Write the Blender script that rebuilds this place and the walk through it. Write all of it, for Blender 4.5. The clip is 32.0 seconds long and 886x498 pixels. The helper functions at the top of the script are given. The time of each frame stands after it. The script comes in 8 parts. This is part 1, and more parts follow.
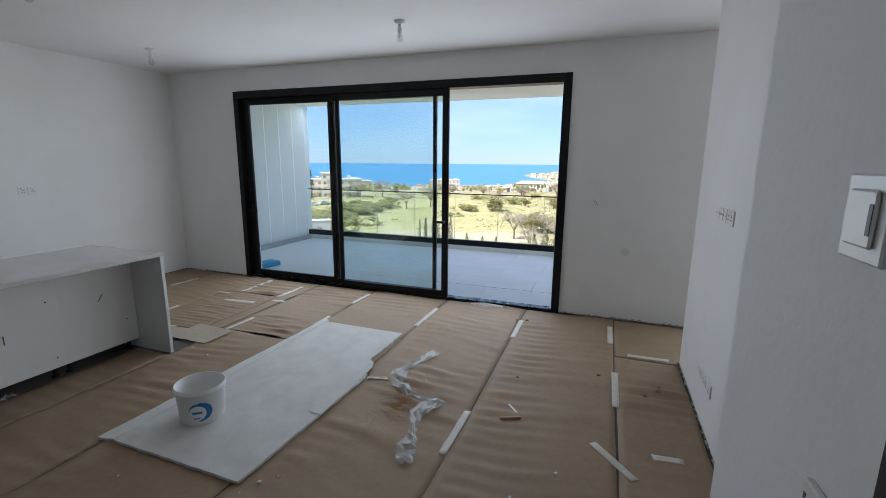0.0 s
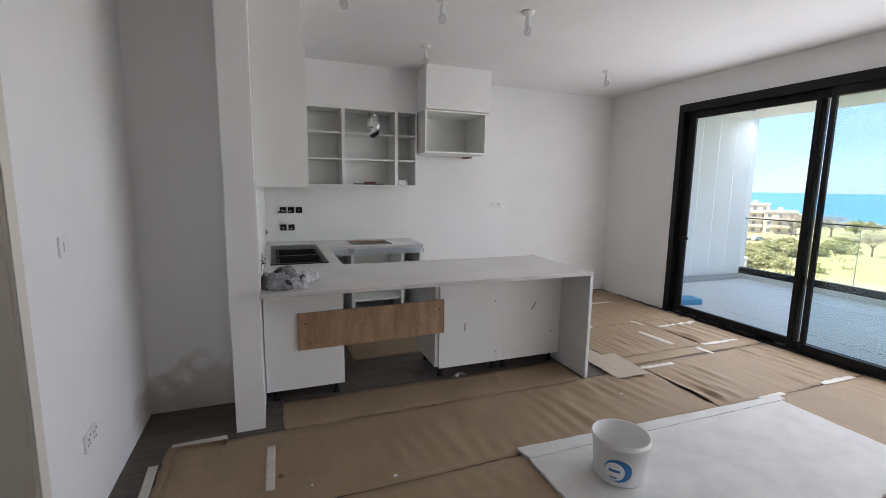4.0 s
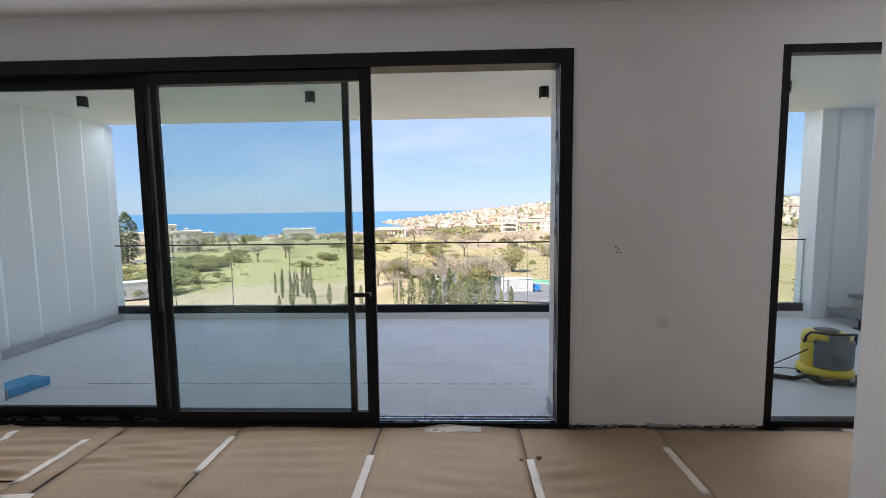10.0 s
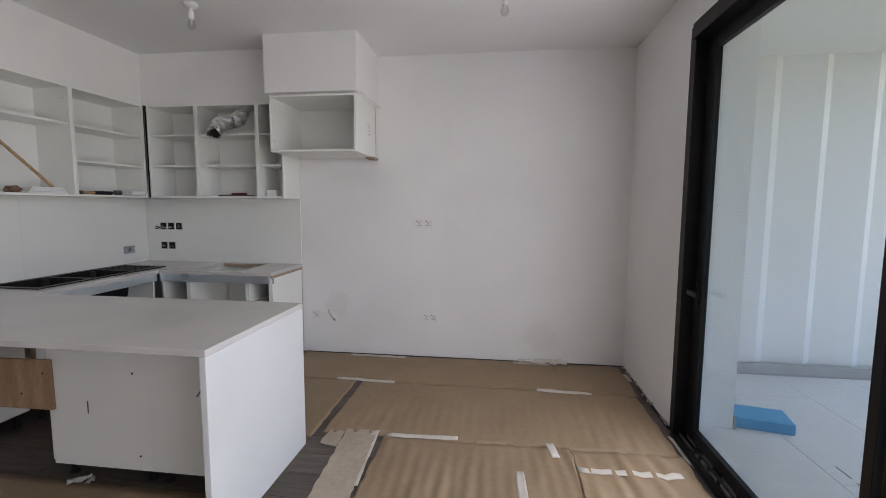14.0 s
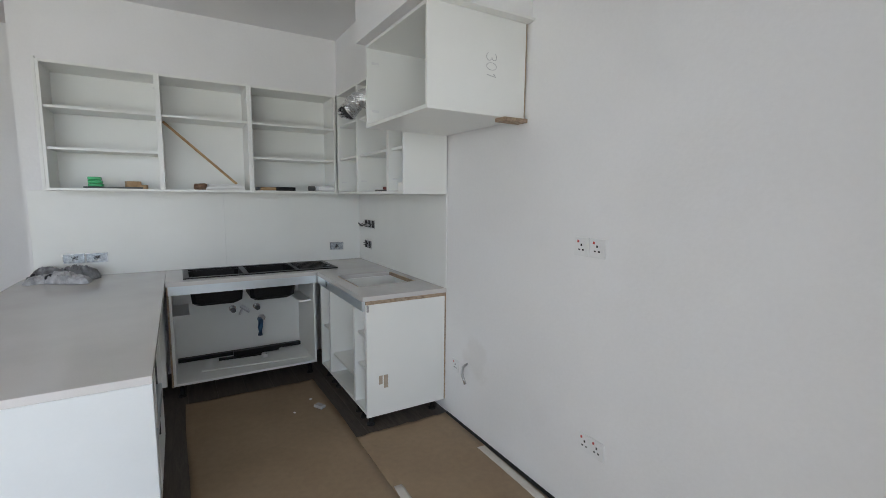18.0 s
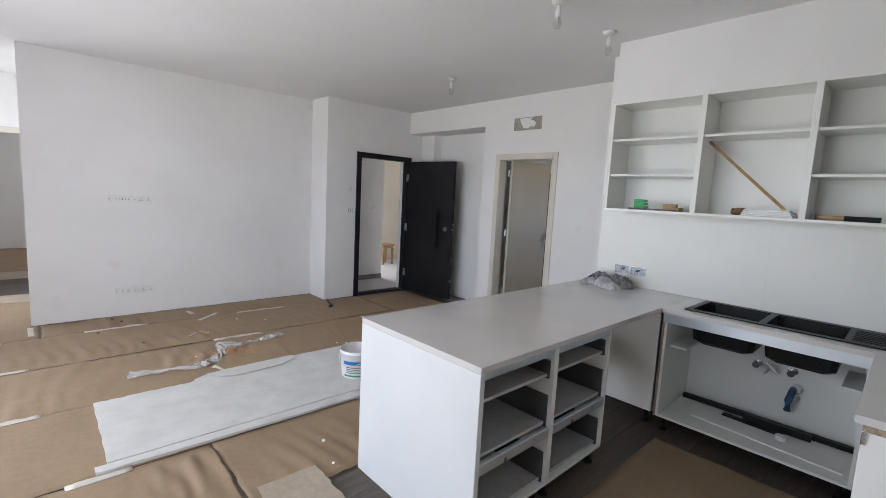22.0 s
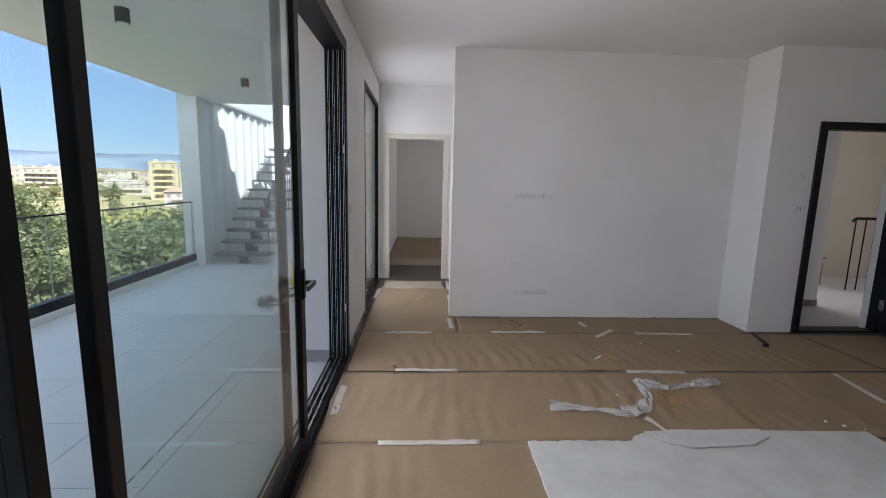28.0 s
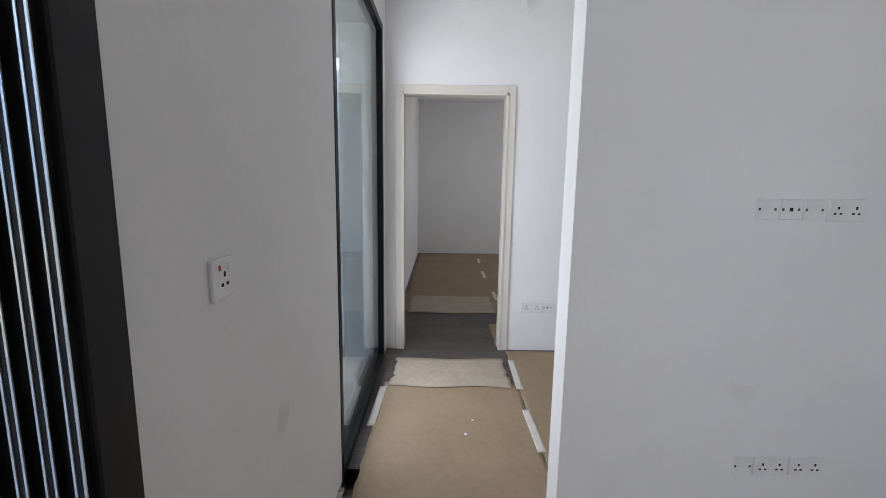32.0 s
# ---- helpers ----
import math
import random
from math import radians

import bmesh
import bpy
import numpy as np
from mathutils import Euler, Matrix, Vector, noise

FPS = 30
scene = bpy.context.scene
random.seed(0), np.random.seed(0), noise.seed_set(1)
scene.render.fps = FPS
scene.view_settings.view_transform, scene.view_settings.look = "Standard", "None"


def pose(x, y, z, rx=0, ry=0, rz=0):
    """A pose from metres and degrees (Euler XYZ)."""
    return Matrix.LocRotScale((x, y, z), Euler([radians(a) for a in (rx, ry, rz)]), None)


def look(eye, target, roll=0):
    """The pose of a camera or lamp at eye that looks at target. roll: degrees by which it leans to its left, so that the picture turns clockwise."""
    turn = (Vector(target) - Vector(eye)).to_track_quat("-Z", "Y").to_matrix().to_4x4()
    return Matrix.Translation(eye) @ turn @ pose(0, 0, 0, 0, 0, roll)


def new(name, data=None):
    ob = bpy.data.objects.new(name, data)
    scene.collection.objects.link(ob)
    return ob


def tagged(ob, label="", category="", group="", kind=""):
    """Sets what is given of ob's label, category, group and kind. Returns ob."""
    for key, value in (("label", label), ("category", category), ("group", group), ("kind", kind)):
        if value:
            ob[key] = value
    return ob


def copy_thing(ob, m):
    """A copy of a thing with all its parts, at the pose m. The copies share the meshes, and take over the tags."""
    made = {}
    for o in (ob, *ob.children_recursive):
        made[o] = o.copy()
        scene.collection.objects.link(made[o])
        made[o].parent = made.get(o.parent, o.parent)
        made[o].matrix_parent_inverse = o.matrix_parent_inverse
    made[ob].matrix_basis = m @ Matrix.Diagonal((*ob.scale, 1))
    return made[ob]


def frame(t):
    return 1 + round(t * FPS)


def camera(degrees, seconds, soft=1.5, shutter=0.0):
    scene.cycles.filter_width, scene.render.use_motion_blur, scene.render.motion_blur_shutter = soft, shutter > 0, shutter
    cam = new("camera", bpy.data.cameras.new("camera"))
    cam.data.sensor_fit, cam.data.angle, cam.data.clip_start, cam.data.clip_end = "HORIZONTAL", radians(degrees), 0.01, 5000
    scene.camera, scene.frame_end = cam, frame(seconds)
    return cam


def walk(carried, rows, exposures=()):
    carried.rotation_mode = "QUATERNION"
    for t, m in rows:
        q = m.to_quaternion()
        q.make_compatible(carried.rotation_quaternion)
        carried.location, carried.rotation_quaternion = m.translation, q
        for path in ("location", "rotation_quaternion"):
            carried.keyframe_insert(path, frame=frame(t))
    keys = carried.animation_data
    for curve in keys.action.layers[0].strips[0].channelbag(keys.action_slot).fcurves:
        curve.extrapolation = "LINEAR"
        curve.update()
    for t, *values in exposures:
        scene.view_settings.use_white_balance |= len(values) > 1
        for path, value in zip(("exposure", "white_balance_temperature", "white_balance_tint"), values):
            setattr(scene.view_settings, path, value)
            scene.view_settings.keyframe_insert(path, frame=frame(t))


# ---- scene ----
cam = camera(90.0, 32.0, soft=0.7)
PATH = [
    (0, (0.247, 0.376, 1.677), (-0.426, 2.219, 1.291), 0.5),
    (0.5, (0.241, 0.385, 1.664), (-0.483, 2.22, 1.336), 0.5),
    (1, (0.176, 0.412, 1.66), (-0.659, 2.203, 1.354), 0.7),
    (1.5, (0.072, 0.45, 1.657), (-0.98, 2.125, 1.361), 1.1),
    (2, (-0.016, 0.434, 1.582), (-1.47, 1.761, 1.227), 1.5),
    (2.5, (0.021, 0.481, 1.563), (-1.727, 1.365, 1.159), 1.8),
    (4.5, (-0.648, 0.744, 1.59), (-2.498, 1.45, 1.308), 0.8),
    (5, (-0.89, 0.882, 1.614), (-2.615, 1.856, 1.336), 0.9),
    (5.5, (-1.094, 0.885, 1.613), (-2.618, 2.156, 1.361), 1.1),
    (6, (-1.255, 0.861, 1.616), (-2.522, 2.393, 1.391), 0.9),
    (6.5, (-1.401, 0.908, 1.616), (-2.392, 2.632, 1.406), 0.8),
    (7, (-1.576, 0.943, 1.624), (-2.308, 2.793, 1.424), 0.4),
    (7.5, (-1.771, 0.995, 1.639), (-2.304, 2.911, 1.42), -0.3),
    (8, (-1.788, 1.185, 1.581), (-2.142, 3.142, 1.364), -0.5),
    (8.5, (-1.587, 1.477, 1.555), (-1.783, 3.456, 1.35), -0.5),
    (9, (-1.438, 1.764, 1.535), (-1.515, 3.752, 1.34), -0.5),
    (9.5, (-1.249, 2.042, 1.568), (-1.293, 4.032, 1.365), -0.7),
    (10, (-0.938, 2.309, 1.553), (-1.005, 4.3, 1.372), -0.7),
    (10.5, (-0.731, 2.572, 1.516), (-0.904, 4.557, 1.348), -0.4),
    (11, (-0.597, 2.873, 1.528), (-1.086, 4.805, 1.363), 0.3),
    (11.5, (-0.473, 3.211, 1.496), (-1.413, 4.969, 1.335), 0),
    (12, (-0.603, 3.392, 1.519), (-1.937, 4.872, 1.34), 0.3),
    (12.5, (-0.844, 3.635, 1.567), (-2.528, 4.694, 1.356), 0.4),
    (13, (-1.059, 3.911, 1.548), (-2.968, 4.47, 1.333), 0.5),
    (13.5, (-1.314, 4.1, 1.502), (-3.301, 4.165, 1.288), 0.4),
    (14, (-1.635, 4.21, 1.494), (-3.609, 3.953, 1.299), 0.3),
    (14.5, (-1.895, 4.427, 1.502), (-3.811, 3.883, 1.316), -0.2),
    (15, (-2.159, 4.574, 1.508), (-3.995, 3.8, 1.336), -0.3),
    (15.5, (-2.495, 4.652, 1.521), (-4.229, 3.672, 1.339), -0.1),
    (17.5, (-3.998, 4.844, 1.619), (-5.194, 3.268, 1.325), 0.0),
    (18, (-4.264, 4.836, 1.544), (-5.283, 3.132, 1.305), 0.6),
    (18.5, (-4.559, 4.721, 1.546), (-5.332, 2.891, 1.313), 0.9),
    (19, (-4.84, 4.673, 1.559), (-5.368, 2.758, 1.325), 1.0),
    (19.5, (-5.115, 4.647, 1.603), (-5.34, 2.673, 1.373), 1.0),
    (20, (-5.207, 4.552, 1.597), (-5.069, 2.568, 1.386), 1.4),
    (20.5, (-5.208, 4.459, 1.587), (-4.699, 2.534, 1.398), 2.0),
    (21, (-5.235, 4.365, 1.611), (-4.371, 2.572, 1.415), 2.3),
    (21.5, (-5.307, 4.321, 1.619), (-4.124, 2.722, 1.41), 2.2),
    (22, (-5.312, 4.359, 1.597), (-3.864, 3.0, 1.36), 3.0),
    (22.5, (-5.315, 4.467, 1.578), (-3.651, 3.397, 1.291), 3.3),
    (23, (-5.32, 4.57, 1.528), (-3.507, 3.797, 1.189), 3.3),
    (23.5, (-5.31, 4.763, 1.524), (-3.442, 4.142, 1.173), 2.6),
    (24, (-5.31, 4.964, 1.548), (-3.406, 4.442, 1.229), 2.1),
    (24.5, (-5.325, 5.005, 1.567), (-3.397, 4.551, 1.287), 2.1),
    (25, (-5.309, 5.038, 1.564), (-3.374, 4.597, 1.32), 2.1),
    (25.5, (-5.288, 5.024, 1.57), (-3.348, 4.594, 1.344), 1.7),
    (27.5, (-4.304, 4.795, 1.579), (-2.333, 4.628, 1.284), 1.3),
    (28, (-3.888, 4.735, 1.521), (-1.914, 4.633, 1.216), 1.3),
    (28.5, (-3.511, 4.731, 1.529), (-1.538, 4.647, 1.213), 1.3),
    (29, (-3.149, 4.808, 1.531), (-1.178, 4.721, 1.205), 1.2),
    (29.5, (-2.81, 4.815, 1.496), (-0.84, 4.748, 1.156), 1.0),
    (30, (-2.427, 4.824, 1.508), (-0.459, 4.761, 1.159), 1.3),
    (30.5, (-2.013, 4.874, 1.478), (-0.044, 4.828, 1.132), 1.2),
    (31, (-1.594, 4.91, 1.432), (0.378, 4.882, 1.099), 1.4),
    (31.5, (-1.166, 4.884, 1.469), (0.808, 4.876, 1.145), 1.3),
    (32, (-0.756, 4.906, 1.47), (1.219, 4.899, 1.154), 0.9),
]
# seconds, stops, kelvin, tint
STOPS = ((0, 2.0, 5600, 12), (1, 2.1, 5800, 14), (2, 2.25, 5850, 15), (2.5, 2.75, 6050, 17), (4.4, 2.6, 6050, 18), (5, 2.42, 6000, 17), (5.5, 2.1, 5950, 17), (6, 1.85, 5900, 17), (7, 1.85, 5950, 17), (8, 1.85, 6050, 18),
         (9, 1.85, 6100, 18), (10, 1.85, 6100, 18), (11, 1.7, 6150, 19), (12, 1.5, 6000, 18), (12.5, 1.9, 6050, 19), (13, 2.15, 6250, 20), (14, 2.38, 6150, 20), (15, 2.62, 6150, 20), (17.5, 2.5, 5950, 14),
         (19, 2.62, 5950, 13), (20.5, 2.72, 5900, 15), (22, 2.8, 5950, 17), (23, 2.18, 5850, 16), (24, 1.88, 5850, 16), (25, 2.0, 5950, 17), (28, 2.0, 6000, 17), (29, 2.05, 5950, 17), (30.2, 2.1, 5950, 17), (31, 1.78, 5800, 17), (32, 2.25, 5800, 15))
walk(cam, [(t, look(eye, target, roll)) for t, eye, target, roll in PATH], STOPS)
# ---- light ----
SUN_ELEV, SUN_AZ = radians(52), radians(222)      # azimuth clockwise from +y
wld = bpy.data.worlds.new("sky")
scene.world = wld
wld.use_nodes = True
wn, wl = wld.node_tree.nodes, wld.node_tree.links
sky = wn.new("ShaderNodeTexSky")
sky.sky_type, sky.sun_disc = "NISHITA", False
sky.sun_elevation, sky.sun_rotation = SUN_ELEV, SUN_AZ
sky.air_density, sky.dust_density, sky.ozone_density = 1.0, 0.1, 4.0
wcoord = wn.new("ShaderNodeTexCoord")
wmap = wn.new("ShaderNodeMapping")
wmap.inputs["Scale"].default_value = (1.0, 1.0, 4.5)
wnoise = wn.new("ShaderNodeTexNoise")
wnoise.inputs["Scale"].default_value, wnoise.inputs["Detail"].default_value = 2.2, 6
wramp = wn.new("ShaderNodeValToRGB")
wramp.color_ramp.elements[0].position, wramp.color_ramp.elements[0].color = 0.48, (0, 0, 0, 1)
wramp.color_ramp.elements[1].position, wramp.color_ramp.elements[1].color = 0.75, (0.5, 0.5, 0.5, 1)
wmix = wn.new("ShaderNodeMixRGB")
wmix.inputs["Color2"].default_value = (4.9, 5.05, 5.5, 1)
wl.new(wcoord.outputs["Generated"], wmap.inputs["Vector"])
wl.new(wmap.outputs[0], wnoise.inputs["Vector"])
wl.new(wnoise.outputs["Fac"], wramp.inputs["Fac"])
wl.new(wramp.outputs["Color"], wmix.inputs["Fac"])
wtone = wn.new("ShaderNodeMixRGB")          # thin high haze over the blue
wtone.inputs["Fac"].default_value, wtone.inputs["Color2"].default_value = 0.74, (2.1, 3.0, 4.4, 1)
wl.new(sky.outputs["Color"], wtone.inputs["Color1"])
wl.new(wtone.outputs["Color"], wmix.inputs["Color1"])
wl.new(wmix.outputs["Color"], wn["Background"].inputs["Color"])
wn["Background"].inputs["Strength"].default_value = 0.056
sun = new("sun", bpy.data.lights.new("sun", "SUN"))
sun.data.energy, sun.data.angle, sun.data.color = 3.5, radians(0.53), (1.0, 0.95, 0.87)
sun_dir = Vector((math.sin(SUN_AZ) * math.cos(SUN_ELEV), math.cos(SUN_AZ) * math.cos(SUN_ELEV), math.sin(SUN_ELEV)))
sun.matrix_world = look(sun_dir * 50, (0, 0, 0))


def window_light(x0, x1, y, z0, z1, watts, tilt=-90):
    """Daylight in a window opening: sky and sunlit land shining into the room."""
    lamp = new("window_light", bpy.data.lights.new("window_light", "AREA"))
    lamp.data.shape, lamp.data.size, lamp.data.size_y, lamp.data.energy = "RECTANGLE", x1 - x0, z1 - z0, watts
    lamp.data.color = (1.0, 0.985, 0.93)
    lamp.matrix_world = pose((x0 + x1) / 2, y, (z0 + z1) / 2, tilt)


window_light(-4.6, -0.25, 5.325, 0.15, 2.48, 11)
window_light(1.26, 2.7, 5.335, 0.15, 2.5, 4.8)


def unseen_fill_light(x, y, z, w, h, watts, turn):
    """Fill lamp added in an assumed, never seen window opening of a room beyond."""
    lamp = new("unseen_fill_light", bpy.data.lights.new("unseen_fill_light", "AREA"))
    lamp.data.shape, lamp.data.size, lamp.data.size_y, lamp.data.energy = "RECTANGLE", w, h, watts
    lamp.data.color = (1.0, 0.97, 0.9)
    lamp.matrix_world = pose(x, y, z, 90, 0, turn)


soffit = new("balcony_fill_light", bpy.data.lights.new("balcony_fill_light", "AREA"))     # strip lamp added under the soffit, boosting sky over the balcony's open front
soffit.data.shape, soffit.data.size, soffit.data.size_y, soffit.data.energy = "RECTANGLE", 9.4, 0.05, 13
soffit.data.color = (0.86, 0.93, 1.0)
soffit.matrix_world = pose(-1.1, 8.62, 2.79, -12)
unseen_fill_light(-2.95, -1.3, 1.55, 0.75, 0.85, 0.18, -90)   # added to lift the side room, window assumed
unseen_fill_light(6.1, 2.1, 1.6, 1.8, 1.4, 3.3, 0)          # added for the bedroom, its window unseen
unseen_fill_light(3.45, 0.0, 1.65, 1.8, 1.3, 7, 90)       # added for the stairwell, from a supposed opening


# ---- materials ----
def surf(name, c1, c2, scale=3.0, rough=0.6, bump=0.0, bscale=40.0, metal=0.0, fine=0.25, stretch=(1, 1, 1), rvar=0.1, each=0.0, dist=0.002):
    """A procedural surface: two colours over a broad noise, a fine grain over it, a relief; each: change from piece to piece."""
    m = bpy.data.materials.new(name)
    m.use_nodes = True
    nt = m.node_tree
    n, l = nt.nodes, nt.links
    b = n["Principled BSDF"]
    co = n.new("ShaderNodeTexCoord")
    mp = n.new("ShaderNodeMapping")
    mp.inputs["Scale"].default_value = stretch
    l.new(co.outputs["Object"], mp.inputs["Vector"])
    broad = n.new("ShaderNodeTexNoise")
    broad.inputs["Scale"].default_value, broad.inputs["Detail"].default_value = scale, 5
    grain = n.new("ShaderNodeTexNoise")
    grain.inputs["Scale"].default_value, grain.inputs["Detail"].default_value = bscale, 4
    l.new(mp.outputs[0], broad.inputs["Vector"])
    l.new(mp.outputs[0], grain.inputs["Vector"])
    ramp = n.new("ShaderNodeValToRGB")
    ramp.color_ramp.elements[0].position, ramp.color_ramp.elements[1].position = 0.32, 0.68
    ramp.color_ramp.elements[0].color, ramp.color_ramp.elements[1].color = (*c1, 1), (*c2, 1)
    l.new(broad.outputs["Fac"], ramp.inputs["Fac"])
    mix = n.new("ShaderNodeMixRGB")
    mix.blend_type = "OVERLAY"
    mix.inputs["Fac"].default_value = fine
    l.new(ramp.outputs["Color"], mix.inputs["Color1"])
    l.new(grain.outputs["Fac"], mix.inputs["Color2"])
    colour = mix.outputs["Color"]
    if each:
        info = n.new("ShaderNodeObjectInfo")
        hsv = n.new("ShaderNodeHueSaturation")
        mr = n.new("ShaderNodeMapRange")
        mr.inputs["To Min"].default_value, mr.inputs["To Max"].default_value = 1 - each, 1 + each
        l.new(info.outputs["Random"], mr.inputs["Value"])
        l.new(mr.outputs[0], hsv.inputs["Value"])
        l.new(colour, hsv.inputs["Color"])
        colour = hsv.outputs["Color"]
    l.new(colour, b.inputs["Base Color"])
    rr = n.new("ShaderNodeMapRange")
    rr.inputs["To Min"].default_value, rr.inputs["To Max"].default_value = max(rough - rvar, 0.02), min(rough + rvar, 1)
    l.new(broad.outputs["Fac"], rr.inputs["Value"])
    l.new(rr.outputs[0], b.inputs["Roughness"])
    b.inputs["Metallic"].default_value = metal
    if bump:
        bp = n.new("ShaderNodeBump")
        bp.inputs["Strength"].default_value, bp.inputs["Distance"].default_value = bump, dist
        l.new(grain.outputs["Fac"], bp.inputs["Height"])
        l.new(bp.outputs["Normal"], b.inputs["Normal"])
    return m


M_WALL = surf("wall_plaster", (0.8, 0.795, 0.785), (0.85, 0.845, 0.835), 1.3, 0.75, 0.4, 55, fine=0.1)
def smudges(mat, spots):
    """Faint scuffs and stains with uneven borders where work was done: x, y, z, radius, strength."""
    n, l = mat.node_tree.nodes, mat.node_tree.links
    b = n["Principled BSDF"]
    col = b.inputs["Base Color"].links[0].from_socket
    geo = n.new("ShaderNodeNewGeometry")
    nz = n.new("ShaderNodeTexNoise")
    nz.inputs["Scale"].default_value, nz.inputs["Detail"].default_value = 7.0, 6
    l.new(geo.outputs["Position"], nz.inputs["Vector"])
    big = n.new("ShaderNodeTexNoise")
    big.inputs["Scale"].default_value, big.inputs["Detail"].default_value = 1.7, 4
    l.new(geo.outputs["Position"], big.inputs["Vector"])
    mr = n.new("ShaderNodeMapRange")
    mr.inputs["From Min"].default_value, mr.inputs["From Max"].default_value, mr.inputs["To Max"].default_value = 0.56, 0.78, 0.13
    l.new(big.outputs["Fac"], mr.inputs["Value"])
    mx = n.new("ShaderNodeMixRGB")
    mx.inputs["Color2"].default_value = (0.6, 0.585, 0.56, 1)
    l.new(mr.outputs[0], mx.inputs["Fac"])
    l.new(col, mx.inputs["Color1"])
    col = mx.outputs["Color"]
    for x, y, z, r, k in spots:
        d = n.new("ShaderNodeVectorMath")
        d.operation = "DISTANCE"
        d.inputs[1].default_value = (x, y, z)
        l.new(geo.outputs["Position"], d.inputs[0])
        a = n.new("ShaderNodeMath")
        a.operation = "MULTIPLY_ADD"
        a.inputs[1].default_value, a.inputs[2].default_value = r * 1.6, -r * 0.8
        l.new(nz.outputs["Fac"], a.inputs[0])
        q = n.new("ShaderNodeMath")
        q.operation = "ADD"
        l.new(d.outputs["Value"], q.inputs[0])
        l.new(a.outputs[0], q.inputs[1])
        s = n.new("ShaderNodeMapRange")
        s.interpolation_type = "SMOOTHSTEP"
        s.inputs["From Min"].default_value, s.inputs["From Max"].default_value = r, r * 0.45
        s.inputs["To Max"].default_value = k
        l.new(q.outputs[0], s.inputs["Value"])
        m2 = n.new("ShaderNodeMixRGB")
        m2.inputs["Color2"].default_value = (0.42, 0.36, 0.27, 1)
        l.new(s.outputs[0], m2.inputs["Fac"])
        l.new(col, m2.inputs["Color1"])
        col = m2.outputs["Color"]
    l.new(col, b.inputs["Base Color"])


smudges(M_WALL, ((0.942, 3.66, 0.62, 0.05, 0.08), (0.942, 3.72, 0.64, 0.04, 0.07), (0.942, 4.2, 0.22, 0.1, 0.07), (0.942, 2.45, 0.18, 0.1, 0.05), (0.942, 1.75, 0.5, 0.14, 0.07),
                 (0.47, 5.372, 0.76, 0.07, 0.25), (0.1, 5.372, 0.3, 0.12, 0.07), (-3.6, -0.215, 0.1, 0.25, 0.35), (-3.75, 0.1, 0.08, 0.34, 0.55), (-3.75, -0.1, 0.05, 0.3, 0.5), (-5.857, 2.6, 0.5, 0.16, 0.12), (-5.857, 4.6, 0.25, 0.2, 0.10)))
M_CEIL = surf("ceiling_plaster", (0.8, 0.795, 0.79), (0.85, 0.845, 0.84), 0.9, 0.8, 0.2, 45, fine=0.05)
M_STAIRW = surf("cream_wall", (0.74, 0.68, 0.58), (0.79, 0.73, 0.63), 1.2, 0.75, 0.3, 55, fine=0.1)
M_RENDER = surf("white_render", (0.8, 0.8, 0.79), (0.85, 0.85, 0.84), 1.0, 0.85, 0.35, 90, fine=0.08)
M_PAPER = surf("kraft_paper", (0.272, 0.192, 0.116), (0.325, 0.234, 0.144), 2.5, 0.68, 0.35, 25, fine=0.14, each=0.05)
M_PAPER2 = surf("grey_card", (0.37, 0.31, 0.24), (0.44, 0.37, 0.29), 4, 0.8, 0.3, 30, fine=0.2)
M_TAPE = surf("masking_tape", (0.55, 0.51, 0.45), (0.64, 0.6, 0.54), 12, 0.5, 0.2, 60, fine=0.15)
M_PLANK = surf("dark_wood_tile", (0.062, 0.051, 0.043), (0.115, 0.095, 0.08), 5, 0.55, 0.35, 30, fine=0.45, stretch=(6, 0.7, 1), each=0.15)
M_DUST = surf("dusty_tile", (0.17, 0.15, 0.13), (0.3, 0.27, 0.24), 4, 0.85, 0.2, 60, fine=0.3)
M_ALU = surf("black_aluminium", (0.007, 0.007, 0.0075), (0.012, 0.012, 0.0125), 6, 0.42, 0.08, 180, fine=0.1)
M_BLACK = surf("black_plastic", (0.009, 0.009, 0.0095), (0.016, 0.016, 0.0165), 8, 0.45, 0.1, 120, fine=0.1)
M_DOORBLK = surf("black_door_panel", (0.011, 0.011, 0.013), (0.018, 0.018, 0.021), 2, 0.42, 0.15, 90, fine=0.15)
M_LAM = surf("white_melamine", (0.81, 0.815, 0.78), (0.85, 0.855, 0.82), 2, 0.32, 0.02, 80, fine=0.03)
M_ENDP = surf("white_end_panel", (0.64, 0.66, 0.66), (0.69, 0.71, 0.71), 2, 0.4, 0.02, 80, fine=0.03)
M_STONE = surf("white_quartz", (0.58, 0.56, 0.54), (0.64, 0.62, 0.6), 2.2, 0.16, 0.02, 220, fine=0.06, rvar=0.05)
M_CHIP = surf("chipboard_edge", (0.27, 0.19, 0.125), (0.45, 0.35, 0.25), 60, 0.85, 0.5, 160, fine=0.5)
M_OAK = surf("oak_veneer", (0.27, 0.16, 0.085), (0.42, 0.28, 0.165), 4, 0.5, 0.15, 60, fine=0.4, stretch=(1, 3.2, 0.6))
M_TAUPE = surf("taupe_door_paint", (0.5, 0.465, 0.4), (0.56, 0.52, 0.45), 1.5, 0.45, 0.06, 70, fine=0.05)
M_CREAM = surf("cream_door_paint", (0.66, 0.62, 0.545), (0.72, 0.68, 0.6), 1.5, 0.45, 0.06, 70, fine=0.05)
M_STEEL = surf("brushed_steel", (0.55, 0.55, 0.55), (0.65, 0.65, 0.65), 8, 0.28, 0.05, 150, metal=1.0, fine=0.1)
